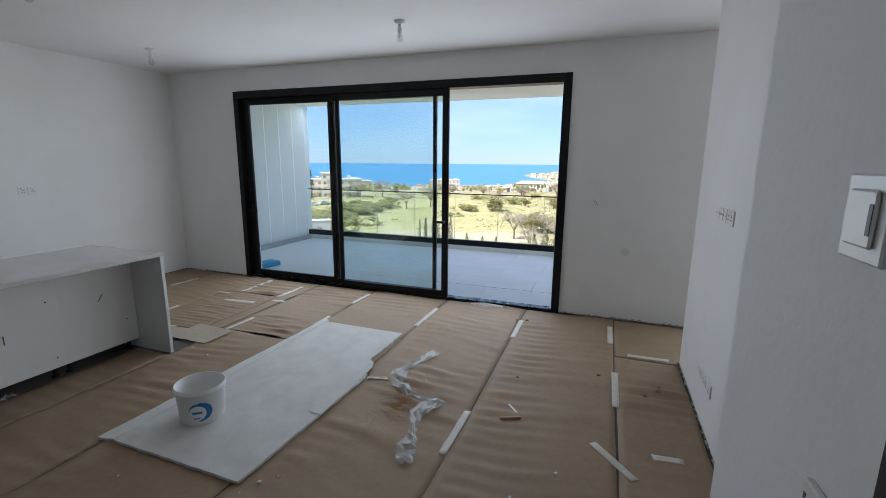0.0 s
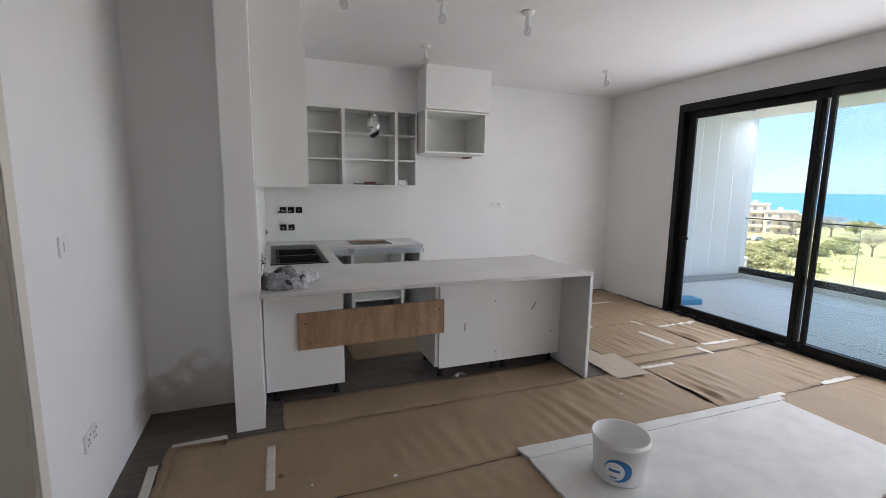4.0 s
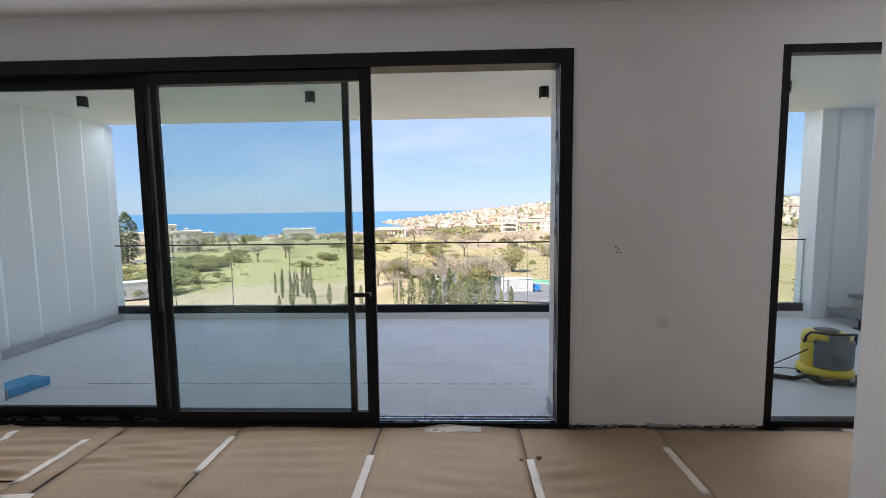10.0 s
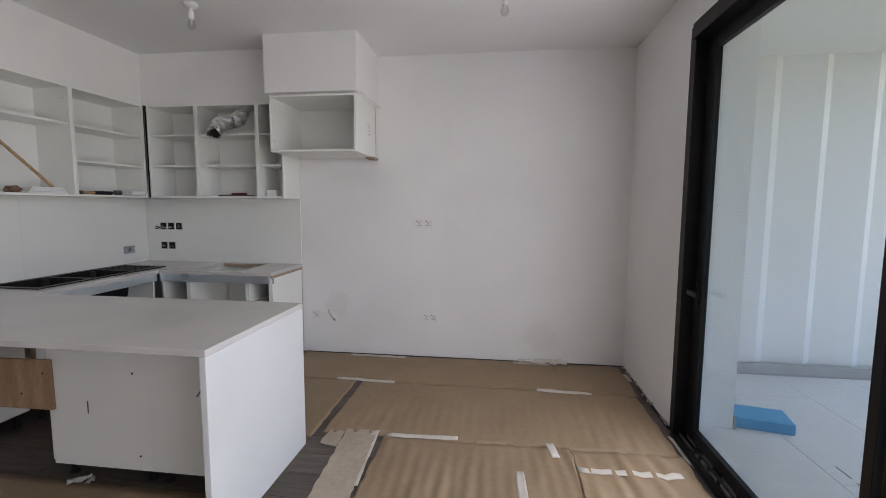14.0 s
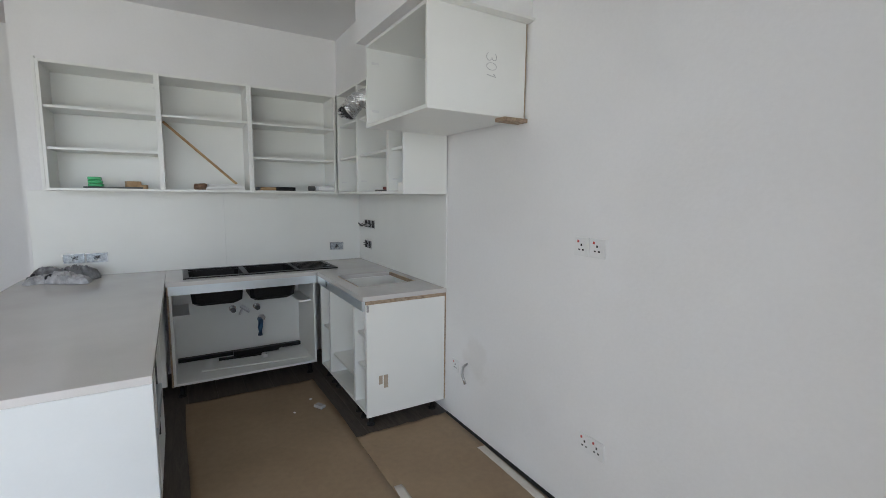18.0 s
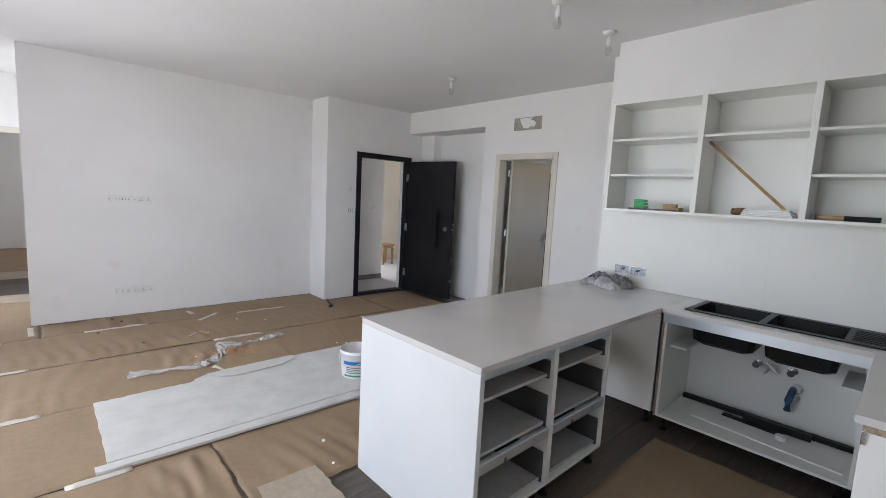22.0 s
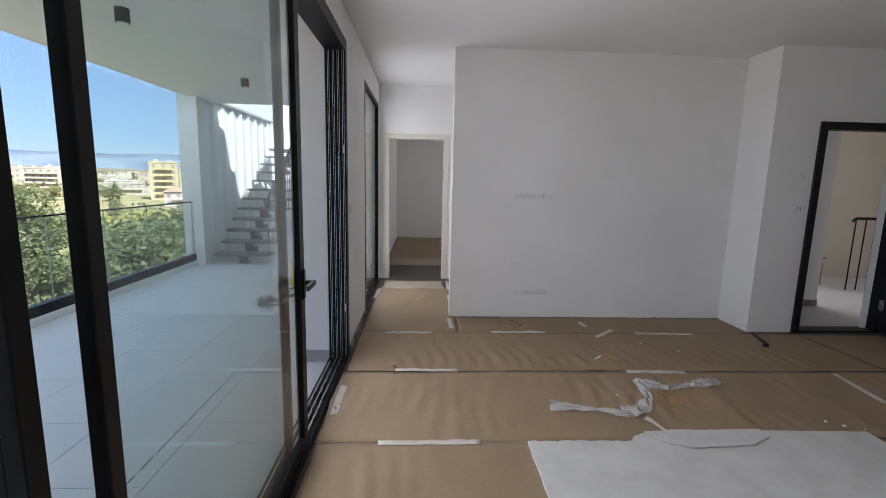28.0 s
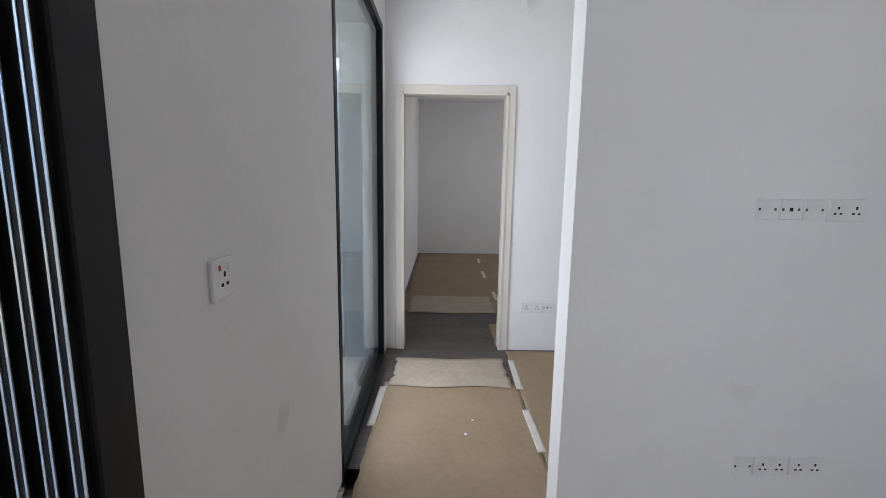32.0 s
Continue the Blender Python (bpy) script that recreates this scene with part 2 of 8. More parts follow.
M_GALV = surf("galvanised_steel", (0.3, 0.33, 0.36), (0.5, 0.53, 0.56), 45, 0.45, 0.2, 90, metal=0.4, fine=0.4)
M_GREYPL = surf("grey_drawer_steel", (0.17, 0.165, 0.16), (0.22, 0.215, 0.205), 6, 0.4, 0.05, 90, metal=0.3, fine=0.1)
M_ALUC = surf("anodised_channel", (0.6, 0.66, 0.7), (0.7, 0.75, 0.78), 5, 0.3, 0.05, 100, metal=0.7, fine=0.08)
M_TILE = surf("balcony_tile", (0.6, 0.605, 0.615), (0.67, 0.675, 0.685), 1.6, 0.5, 0.15, 60, fine=0.12, each=0.03)
M_TREAD = surf("grey_stone_tread", (0.13, 0.13, 0.135), (0.18, 0.18, 0.185), 5, 0.6, 0.15, 60, fine=0.2)
M_SKIRT = surf("grey_skirting_tile", (0.36, 0.355, 0.35), (0.42, 0.415, 0.41), 3, 0.5, 0.1, 60, fine=0.12)
M_GROUT = surf("grout", (0.6, 0.605, 0.615), (0.65, 0.655, 0.665), 9, 0.9, 0.3, 90)
M_BOARD = surf("white_foam_board", (0.56, 0.555, 0.535), (0.66, 0.655, 0.635), 5, 0.7, 0.3, 24, fine=0.12)
M_WHITEPL = surf("white_plastic", (0.76, 0.76, 0.75), (0.82, 0.82, 0.81), 9, 0.35, 0.05, 120, fine=0.05)
M_BLUEPL = surf("blue_print", (0.02, 0.16, 0.42), (0.03, 0.2, 0.5), 12, 0.4, 0.03, 100)
M_GREENPL = surf("green_print", (0.03, 0.26, 0.12), (0.05, 0.32, 0.16), 12, 0.4, 0.03, 100)
M_YELLOW = surf("yellow_plastic", (0.72, 0.52, 0.02), (0.8, 0.6, 0.04), 6, 0.4, 0.05, 90, fine=0.1)
M_DGREY = surf("dark_grey_plastic", (0.06, 0.062, 0.065), (0.09, 0.092, 0.095), 6, 0.5, 0.1, 120, fine=0.15)
M_FOIL = surf("crumpled_foil", (0.72, 0.72, 0.72), (0.85, 0.85, 0.85), 20, 0.22, 0.9, 55, metal=1.0, fine=0.1, dist=0.012)
M_CLOTH = surf("grey_cloth", (0.15, 0.15, 0.158), (0.32, 0.322, 0.33), 22, 0.95, 0.6, 160, fine=0.4)
M_CLOTHL = surf("pale_grey_cloth", (0.3, 0.3, 0.315), (0.66, 0.66, 0.67), 16, 0.95, 0.6, 160, fine=0.35)
M_CLOTHD = surf("black_cloth", (0.02, 0.02, 0.022), (0.05, 0.05, 0.055), 14, 0.95, 0.6, 160, fine=0.3)
M_SINK = surf("black_granite_sink", (0.007, 0.007, 0.0075), (0.014, 0.014, 0.0145), 90, 0.4, 0.25, 260, fine=0.3)
M_MAROON = surf("dark_red_plastic", (0.13, 0.02, 0.02), (0.2, 0.035, 0.03), 20, 0.5)
M_RED = surf("red_print", (0.45, 0.06, 0.05), (0.55, 0.09, 0.07), 20, 0.6)
M_INK = surf("pencil_marks", (0.36, 0.35, 0.36), (0.46, 0.45, 0.46), 30, 0.8)
M_INKB = surf("dark_brown_marks", (0.14, 0.08, 0.05), (0.24, 0.15, 0.1), 30, 0.8)
M_CARDB = surf("brown_cardboard", (0.4, 0.26, 0.14), (0.5, 0.34, 0.2), 8, 0.8, 0.3, 70, fine=0.25)
M_STONEHOLE = surf("raw_concrete", (0.3, 0.28, 0.25), (0.42, 0.39, 0.35), 12, 0.95, 0.8, 40, fine=0.4)
M_BLUEFOAM = surf("blue_foam", (0.06, 0.3, 0.55), (0.1, 0.36, 0.62), 7, 0.7, 0.3, 50)
M_BROWNT = surf("dark_brown_door_veneer", (0.03, 0.022, 0.017), (0.055, 0.04, 0.03), 3, 0.4, 0.1, 40, fine=0.2)
M_SAW = surf("sawdust", (0.4, 0.22, 0.1), (0.55, 0.34, 0.18), 60, 0.95, 0.5, 120, fine=0.3)
M_BEIGE = surf("beige_render", (0.62, 0.53, 0.42), (0.68, 0.6, 0.5), 0.6, 0.9, 0.2, 10, fine=0.12)
M_WARM = surf("timber_handle", (0.36, 0.22, 0.1), (0.46, 0.3, 0.15), 20, 0.6, 0.2, 90)


for bm_ in (M_ALU, M_BLACK, M_DOORBLK, M_SINK):
    bm_.node_tree.nodes["Principled BSDF"].inputs["Specular IOR Level"].default_value = 0.22


def glassy(name, tint, rough=0.0):
    """Thin clear glass: it lets light straight through and mirrors more at a slant."""
    m = bpy.data.materials.new(name)
    m.use_nodes = True
    n, l = m.node_tree.nodes, m.node_tree.links
    n.remove(n["Principled BSDF"])
    tr, gl, mx, lw = n.new("ShaderNodeBsdfTransparent"), n.new("ShaderNodeBsdfGlossy"), n.new("ShaderNodeMixShader"), n.new("ShaderNodeLayerWeight")
    tr.inputs["Color"].default_value = (*tint, 1)
    gl.inputs["Roughness"].default_value = rough
    lw.inputs["Blend"].default_value = 0.5
    pw, ml = n.new("ShaderNodeMath"), n.new("ShaderNodeMath")
    pw.operation, pw.inputs[1].default_value = "POWER", 5.0
    ml.operation, ml.inputs[1].default_value, ml.inputs[2].default_value = "MULTIPLY_ADD", 0.85, 0.035
    l.new(lw.outputs["Facing"], pw.inputs[0])
    l.new(pw.outputs[0], ml.inputs[0])
    l.new(ml.outputs[0], mx.inputs[0])
    l.new(tr.outputs[0], mx.inputs[1])
    l.new(gl.outputs[0], mx.inputs[2])
    l.new(mx.outputs[0], n["Material Output"].inputs["Surface"])
    return m


M_GLASS = glassy("window_glass", (0.905, 0.95, 0.945))
M_GLASSB = glassy("balustrade_glass", (0.975, 0.99, 0.985))
M_BULB = glassy("bulb_glass", (0.9, 0.9, 0.9), 0.05)

# ---- building helpers ----
ORIGIN = {}


def thing(name, at, label, category, group="", kind=""):
    """An empty at the base of a thing that parents its parts."""
    ob = new(name)
    ob.empty_display_size = 0.1
    ob.location = at
    ORIGIN[ob.name] = Vector(at)
    return tagged(ob, label, category, group, kind)


def mesh_of(name, bm, mat, shade=False):
    me = bpy.data.meshes.new(name)
    bm.to_mesh(me)
    bm.free()
    me.materials.append(mat)
    if shade:
        me.shade_smooth()
    return me


def part(name, bm, mat, parent, label="", shade=False):
    """One mesh under a thing or a part; bm is in world coordinates."""
    o = ORIGIN[parent.name]
    bmesh.ops.translate(bm, vec=-o, verts=bm.verts)
    ob = new(name, mesh_of(name, bm, mat, shade))
    ob.parent = parent
    ORIGIN[ob.name] = o
    return tagged(ob, label) if label else ob


def solid(name, bm, mat, label, category, kind="", group="", shade=False, at=None):
    """A thing of one mesh; at: its base."""
    o = Vector(at) if at else Vector((0, 0, 0))
    bmesh.ops.translate(bm, vec=-o, verts=bm.verts)
    ob = new(name, mesh_of(name, bm, mat, shade))
    ob.location = o
    ORIGIN[ob.name] = o
    return tagged(ob, label, category, group, kind)


def box(x0, x1, y0, y1, z0, z1, bevel=0.0, bm=None, turn=None, about=None):
    """A box, added to bm or new, with its edges taken off."""
    b = bmesh.new()
    r = bmesh.ops.create_cube(b, size=1.0)
    bmesh.ops.scale(b, vec=(abs(x1 - x0), abs(y1 - y0), abs(z1 - z0)), verts=b.verts)
    if bevel:
        bmesh.ops.bevel(b, geom=b.edges[:], offset=bevel, segments=1, affect="EDGES")
    c = Vector(((x0 + x1) / 2, (y0 + y1) / 2, (z0 + z1) / 2))
    bmesh.ops.translate(b, vec=c, verts=b.verts)
    if turn is not None:
        bmesh.ops.rotate(b, cent=about if about is not None else c, matrix=turn, verts=b.verts)
    return b if bm is None else merge(bm, b)


def merge(bm, b):
    me = bpy.data.meshes.new("tmp")
    b.to_mesh(me)
    b.free()
    bm.from_mesh(me)
    bpy.data.meshes.remove(me)
    return bm


def boxes(*rows, bevel=0.0):
    bm = bmesh.new()
    for r in rows:
        box(*r, bevel=bevel, bm=bm)
    return bm


def tube(points, radius, sides=8, bm=None, caps=True):
    """A round bar along a line of points."""
    b = bm or bmesh.new()
    pts = [Vector(p) for p in points]
    rings = []
    for i, p in enumerate(pts):
        d = (pts[min(i + 1, len(pts) - 1)] - pts[max(i - 1, 0)]).normalized()
        q = d.to_track_quat("Z", "Y")
        r = radius[i] if isinstance(radius, (list, tuple)) else radius
        rings.append([b.verts.new(p + q @ Vector((r * math.cos(2 * math.pi * k / sides), r * math.sin(2 * math.pi * k / sides), 0))) for k in range(sides)])
    for a, c in zip(rings, rings[1:]):
        for k in range(sides):
            b.faces.new((a[k], a[(k + 1) % sides], c[(k + 1) % sides], c[k]))
    if caps:
        b.faces.new(rings[0][::-1])
        b.faces.new(rings[-1])
    return b


def lathe(profile, cx, cy, sides=32, bm=None, close=False):
    """A turned body from (radius, height) rows round an upright axis."""
    b = bm or bmesh.new()
    rings = [[b.verts.new((cx + r * math.cos(2 * math.pi * k / sides), cy + r * math.sin(2 * math.pi * k / sides), z)) for k in range(sides)] for r, z in profile]
    for a, c in zip(rings, rings[1:]):
        for k in range(sides):
            b.faces.new((a[k], a[(k + 1) % sides], c[(k + 1) % sides], c[k]))
    b.faces.new(rings[0][::-1])
    if close:
        b.faces.new(rings[-1])
    return b


def turned(angle, axis="Z"):
    return Matrix.Rotation(radians(angle), 3, axis)


# ---- plan ----
WX, NY, TVX, FDX, HX, DY, KY = -5.857, 5.372, 0.942, 0.478, 2.921, -0.215, 0.515
CEIL, NYO = 2.89, 5.50                      # ceiling; outer face of the window wall
W1, W2, WTOP = (-4.668, -0.165), (1.196, 2.761), 2.592
TVN, TVS = 4.40, 1.255


def structure(name, bm, mat, label, category):
    return solid(name, bm, mat, label, category, kind="structure")


structure("wall_north", boxes(
    (WX - 0.2, W1[0], NY, NYO, 0, CEIL), (W1[0], W1[1], NY, NYO, WTOP, CEIL), (W1[1], W2[0], NY, NYO, 0, CEIL),
    (W2[0], W2[1], NY, NYO, WTOP, CEIL), (W2[1], 8.2, NY, NYO, 0, CEIL)), M_WALL, "white plastered outer wall with two tall window openings", "wall")
structure("wall_west", boxes((WX - 0.2, WX, KY - 0.2, NY, 0, CEIL)), M_WALL, "white plastered side wall with electric sockets", "wall")
structure("wall_kitchen", boxes((WX, -3.31, KY - 0.17, KY, 0, CEIL)), M_WALL, "white plastered wall behind the kitchen units", "wall")
structure("wall_recess", boxes((-3.95, -3.75, DY - 0.2, KY - 0.17, 0, CEIL)), M_WALL, "white plastered wall of a short recess, stained near the floor", "wall")
D2 = (-2.335, -1.388, 2.18)                  # outer edges of the bathroom door's casing
BEAM_Z, NICHE_X, NICHE_Y = 2.56, -1.155, -0.62
structure("wall_south", boxes(
    (-3.75, D2[0] + 0.05, DY - 0.12, DY, 0, CEIL), (D2[0] + 0.05, D2[1] - 0.05, DY - 0.12, DY, D2[2] - 0.05, CEIL),
    (D2[1] - 0.05, NICHE_X, DY - 0.12, DY, 0, CEIL), (NICHE_X, FDX, DY - 0.12, DY, BEAM_Z, CEIL)), M_WALL, "white plastered wall with a door opening and a beam over a niche", "wall")
structure("wall_niche", boxes((NICHE_X - 0.1, FDX + 0.2, NICHE_Y - 0.1, NICHE_Y, 0, CEIL), (NICHE_X - 0.1, NICHE_X, NICHE_Y, DY - 0.12, 0, CEIL),
                              (0.16, FDX, NICHE_Y, -0.47, 0, BEAM_Z), (NICHE_X, FDX, NICHE_Y, DY - 0.12, BEAM_Z, CEIL)), M_WALL, "white plastered niche behind the entrance door", "wall")
FD = (-0.251, 0.771, 2.187)
structure("wall_east", boxes(
    (TVX, TVX + 0.16, TVS, TVN, 0, CEIL), (FDX, TVX + 0.16, TVS - 0.18, TVS, 0, CEIL), (FDX, FDX + 0.2, FD[1] - 0.05, TVS - 0.18, 0, CEIL),
    (FDX, FDX + 0.2, FD[0] + 0.05, FD[1] - 0.05, FD[2] - 0.05, CEIL), (FDX, FDX + 0.2, NICHE_Y, FD[0] + 0.05, 0, CEIL)), M_WALL,
    "white plastered wall with rows of sockets and the entrance door opening", "wall")
HD = (4.329, 5.295, 2.2)
structure("wall_hall", boxes(
    (HX, HX + 0.12, 2.2, HD[0] + 0.05, 0, CEIL), (HX, HX + 0.12, HD[0] + 0.05, HD[1] - 0.05, HD[2] - 0.05, CEIL), (HX, HX + 0.12, HD[1] - 0.05, NY, 0, CEIL),
    (TVX + 0.16, HX, 2.2, 2.32, 0, CEIL)), M_WALL, "white plastered hall wall with a door opening", "wall")
structure("wall_bedroom", boxes((7.9, 8.1, 2.2, NY, 0, CEIL), (HX + 0.12, 7.9, 2.0, 2.2, 0, 0.9), (HX + 0.12, 5.2, 2.0, 2.2, 0.9, CEIL), (7.0, 7.9, 2.0, 2.2, 0.9, CEIL), (5.2, 7.0, 2.0, 2.2, 2.3, CEIL)),
          M_WALL, "white plastered walls of an empty bedroom", "wall")
structure("wall_side_room", boxes((-3.0, -2.9, -2.4, -1.7, 0, CEIL), (-3.0, -2.9, -0.9, DY - 0.12, 0, CEIL), (-3.0, -2.9, -1.7, -0.9, 0, 1.1), (-3.0, -2.9, -1.7, -0.9, 2.0, CEIL),
                                  (-2.9, -0.9, -2.5, -2.4, 0, CEIL), (-1.0, -0.9, -2.4, NICHE_Y - 0.1, 0, CEIL)), M_WALL, "white plastered walls of a dim side room", "wall")
structure("wall_stair_end", boxes((FDX + 0.2, 3.6, -3.4, -3.2, 0, CEIL), (3.4, 3.6, -3.2, -0.9, 0, CEIL)), M_STAIRW, "cream-coloured end wall of the common stairwell", "wall")
structure("wall_stairwell", boxes((3.4, 3.6, -0.9, 2.0, 0, 1.0), (FDX + 0.2, FDX + 0.3, -3.2, NICHE_Y - 0.1, 0, CEIL), (3.4, 3.6, 0.9, 2.0, 1.0, CEIL),
                                  (3.4, 3.6, -0.9, 0.9, 2.3, CEIL), (1.5, 1.62, -0.45, 1.9, 0, CEIL), (1.62, 3.4, 1.9, 2.0, 0, CEIL)), M_WALL, "white plastered walls of the common stairwell", "wall")
structure("ceiling", boxes((WX - 0.2, 8.1, -3.4, NYO, CEIL, CEIL + 0.25)), M_CEIL, "smooth white painted ceiling", "ceiling")
structure("floor", boxes((WX - 0.2, 8.1, -3.4, NYO, -0.25, -0.012)), M_DUST, "dusty concrete bed under the floor tiles", "floor")
# bulkheads over the wall cabinets
UPZ0, UPZ1, UPX0, UPY = 1.553, 2.418, -3.503, 0.838
structure("trim_bulkhead", boxes((WX, UPX0, KY, UPY - 0.02, UPZ1 + 0.004, CEIL), (WX, -5.535, UPY - 0.02, 2.235, UPZ1 + 0.004, CEIL), (WX, -5.21, 2.235, 3.03, UPZ1 + 0.004, CEIL)),
          M_WALL, "white plaster bulkhead boxed in above the wall cabinets", "bulkhead")


# ---- windows ----
def window_frame_bm(x0, x1, z1, y0, y1, w, sill, head=None, left=0.0):
    h = head or w
    return boxes((x0, x0 + w, y0 + left, y1, 0, z1), (x1 - w, x1, y0, y1, 0, z1), (x0 + w, x1 - w, y0, y1, z1 - h, z1), (x0 + w, x1 - w, y0, y1, -0.01, sill), bevel=0.003)


def leaf(win, x0, x1, y, z0, z1, left, right, handle_at=None, reach=-1):
    """A sliding leaf: frame and pane."""
    fr = part("sash", boxes((x0, x0 + left, y - 0.018, y + 0.018, z0, z1), (x1 - right, x1, y - 0.018, y + 0.018, z0, z1),
                            (x0 + left, x1 - right, y - 0.018, y + 0.018, z1 - 0.08, z1), (x0 + left, x1 - right, y - 0.018, y + 0.018, z0, z0 + 0.075), bevel=0.003), M_ALU, win, "black aluminium sash")
    pn = part("pane", boxes((x0 + left, x1 - right, y - 0.004, y + 0.004, z0 + 0.075, z1 - 0.08)), M_GLASS, fr, "clear double glazing")
    pn.visible_shadow = False
    if handle_at is not None:
        hx = handle_at
        bm = boxes((hx - 0.018, hx + 0.018, y - 0.03, y - 0.018, 0.88, 1.04), bevel=0.003)
        box(hx - 0.012, hx + 0.012, y - 0.07, y - 0.032, 0.955, 0.98, 0.003, bm)
        box(min(hx - 0.012 * reach, hx + 0.13 * reach), max(hx - 0.012 * reach, hx + 0.13 * reach), y - 0.085, y - 0.067, 0.953, 0.983, 0.004, bm)
        part("handle", bm, M_BLACK, fr, "black lever handle")
    return fr


win = thing("window_1", (W1[0], NY, 0), "wide black aluminium sliding door, one leaf slid open", "window", kind="structure")
part("window_frame", window_frame_bm(W1[0], W1[1], WTOP, NY - 0.034, 5.497, 0.075, 0.012, 0.092, 0.022), M_ALU, win)
for k, yy in enumerate((5.356, 5.393, 5.43, 5.468)):
    part("track", boxes((W1[0] + 0.075, W1[1] - 0.075, yy - 0.005, yy + 0.005, 0.012, 0.026)), M_STEEL if k else M_ALU, win, "thin sliding rail")
    part("jamb_fin", boxes((W1[1] - 0.086, W1[1] - 0.07, yy - 0.007, yy + 0.007, 0.02, WTOP - 0.092)), M_ALU, win, "ribbed black jamb")
    # pale strips paint the highlights on both edges of each rib
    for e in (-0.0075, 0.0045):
        part("jamb_highlight", boxes((W1[1] - 0.0875, W1[1] - 0.0855, yy + e, yy + e + 0.003, 0.02, WTOP - 0.092)), M_ALUC, win, "pale strip for the highlight along a jamb rib edge")
leaf(win, W1[0] + 0.075, -3.10, 5.449, 0.026, WTOP - 0.092, 0.113, 0.07, handle_at=-4.52, reach=1)
leaf(win, -3.037, -1.515, 5.375, 0.026, WTOP - 0.092, 0.045, 0.078, handle_at=-1.555)
leaf(win, -3.175, -1.68, 5.4115, 0.026, WTOP - 0.092, 0.045, 0.045)
for zz in (0.42, 1.72):
    part("latch_plate", boxes((W1[1] - 0.0905, W1[1] - 0.088, 5.349, 5.363, zz, zz + 0.06)), M_WHITEPL, win, "small white latch plate")

win2 = thing("window_2", (W2[0], NY, 0), "tall fixed window in a black aluminium frame", "window", kind="structure")
part("window_frame", window_frame_bm(W2[0], W2[1], WTOP, NY - 0.004, 5.45, 0.052, 0.04, 0.052), M_ALU, win2)
pn = part("pane", boxes((W2[0] + 0.052, W2[1] - 0.052, 5.39, 5.398, 0.04, WTOP - 0.052)), M_GLASS, win2, "clear glazing")
pn.visible_shadow = False


# ---- doors ----
def casing(name, axis, at, a0, a1, top, depth, mat, label, w=0.075, wall=0.12, out=0.014):
    """A door's casing with its lining. axis x: the door stands in a wall of that x."""
    d = thing(name, (at, a0, 0) if axis == "x" else (a0, at, 0), label, "door frame", kind="structure")

    def bx(u0, u1, v0, v1, z0, z1, bm):
        return box(v0, v1, u0, u1, z0, z1, 0.002, bm) if axis == "x" else box(u0, u1, v0, v1, z0, z1, 0.002, bm)
    s = -1 if axis == "x" else 1           # the side of the room
    for nm, u0, u1, z0, z1 in (("architrave", a0, a0 + w, 0, top), ("architrave", a1 - w, a1, 0, top), ("architrave", a0 + w, a1 - w, top - w, top)):
        bm = bmesh.new()
        bx(u0, u1, *sorted((at, at + s * out)), z0, z1, bm)
        if nm == "architrave" and z0 == 0 and u0 == a0:
            bx(u0 + w - 0.02, u0 + w, *sorted((at + s * out, at + s * (out + 0.006))), z0, z1 - w + 0.02, bm)
        elif z0 == 0:
            bx(u0, u0 + 0.02, *sorted((at + s * out, at + s * (out + 0.006))), z0, z1 - w + 0.02, bm)
        else:
            bx(u0 - 0.02, u1 + 0.02, *sorted((at + s * out, at + s * (out + 0.006))), z0, z0 + 0.02, bm)
        part(nm, bm, mat, d)
    bm = bmesh.new()
    lo, hi = sorted((at, at - s * (wall + 0.01)))
    bx(a0 + 0.052, a0 + w, lo, hi, 0, top - w, bm)
    bx(a1 - w, a1 - 0.052, lo, hi, 0, top - w, bm)
    bx(a0 + 0.052, a1 - 0.052, lo, hi, top - w, top - 0.052, bm)
    part("lining", bm, mat, d)
    return d


casing("door_1", "y", DY, D2[0], D2[1], D2[2], 0.12, M_CREAM, "cream painted door casing of a side room")
casing("door_2", "x", HX, HD[0], HD[1], HD[2], 0.12, M_CREAM, "cream painted door casing at the end of the hall")
# the side room's leaf, ajar, hinged on its east jamb
dl = thing("door_leaf", (D2[1] - 0.16, DY - 0.15, 0.01), "taupe flush door standing half open into a dim side room", "door")
TR = turned(85)
AB = Vector((D2[1] - 0.16, DY - 0.155, 0))
wid = D2[1] - D2[0] - 0.17
part("panel", box(AB.x - wid, AB.x, AB.y - 0.04, AB.y, 0.01, 2.12, 0.003, turn=TR, about=AB), M_TAUPE, dl)
hb = bmesh.new()
box(AB.x - wid + 0.045, AB.x - wid + 0.085, AB.y, AB.y + 0.008, 0.92, 1.14, 0.003, hb, TR, AB)
box(AB.x - wid + 0.055, AB.x - wid + 0.075, AB.y + 0.008, AB.y + 0.05, 1.03, 1.05, 0.003, hb, TR, AB)
box(AB.x - wid + 0.055, AB.x - wid + 0.18, AB.y + 0.045, AB.y + 0.06, 1.03, 1.05, 0.004, hb, TR, AB)
part("handle", hb, M_STEEL, dl, "steel lever handle on a plate")
for zz in (0.3, 1.1, 1.9):
    part("hinge", tube([(AB.x + 0.05, AB.y + 0.006, zz), (AB.x + 0.05, AB.y + 0.006, zz + 0.09)], 0.012), M_STEEL, dl)

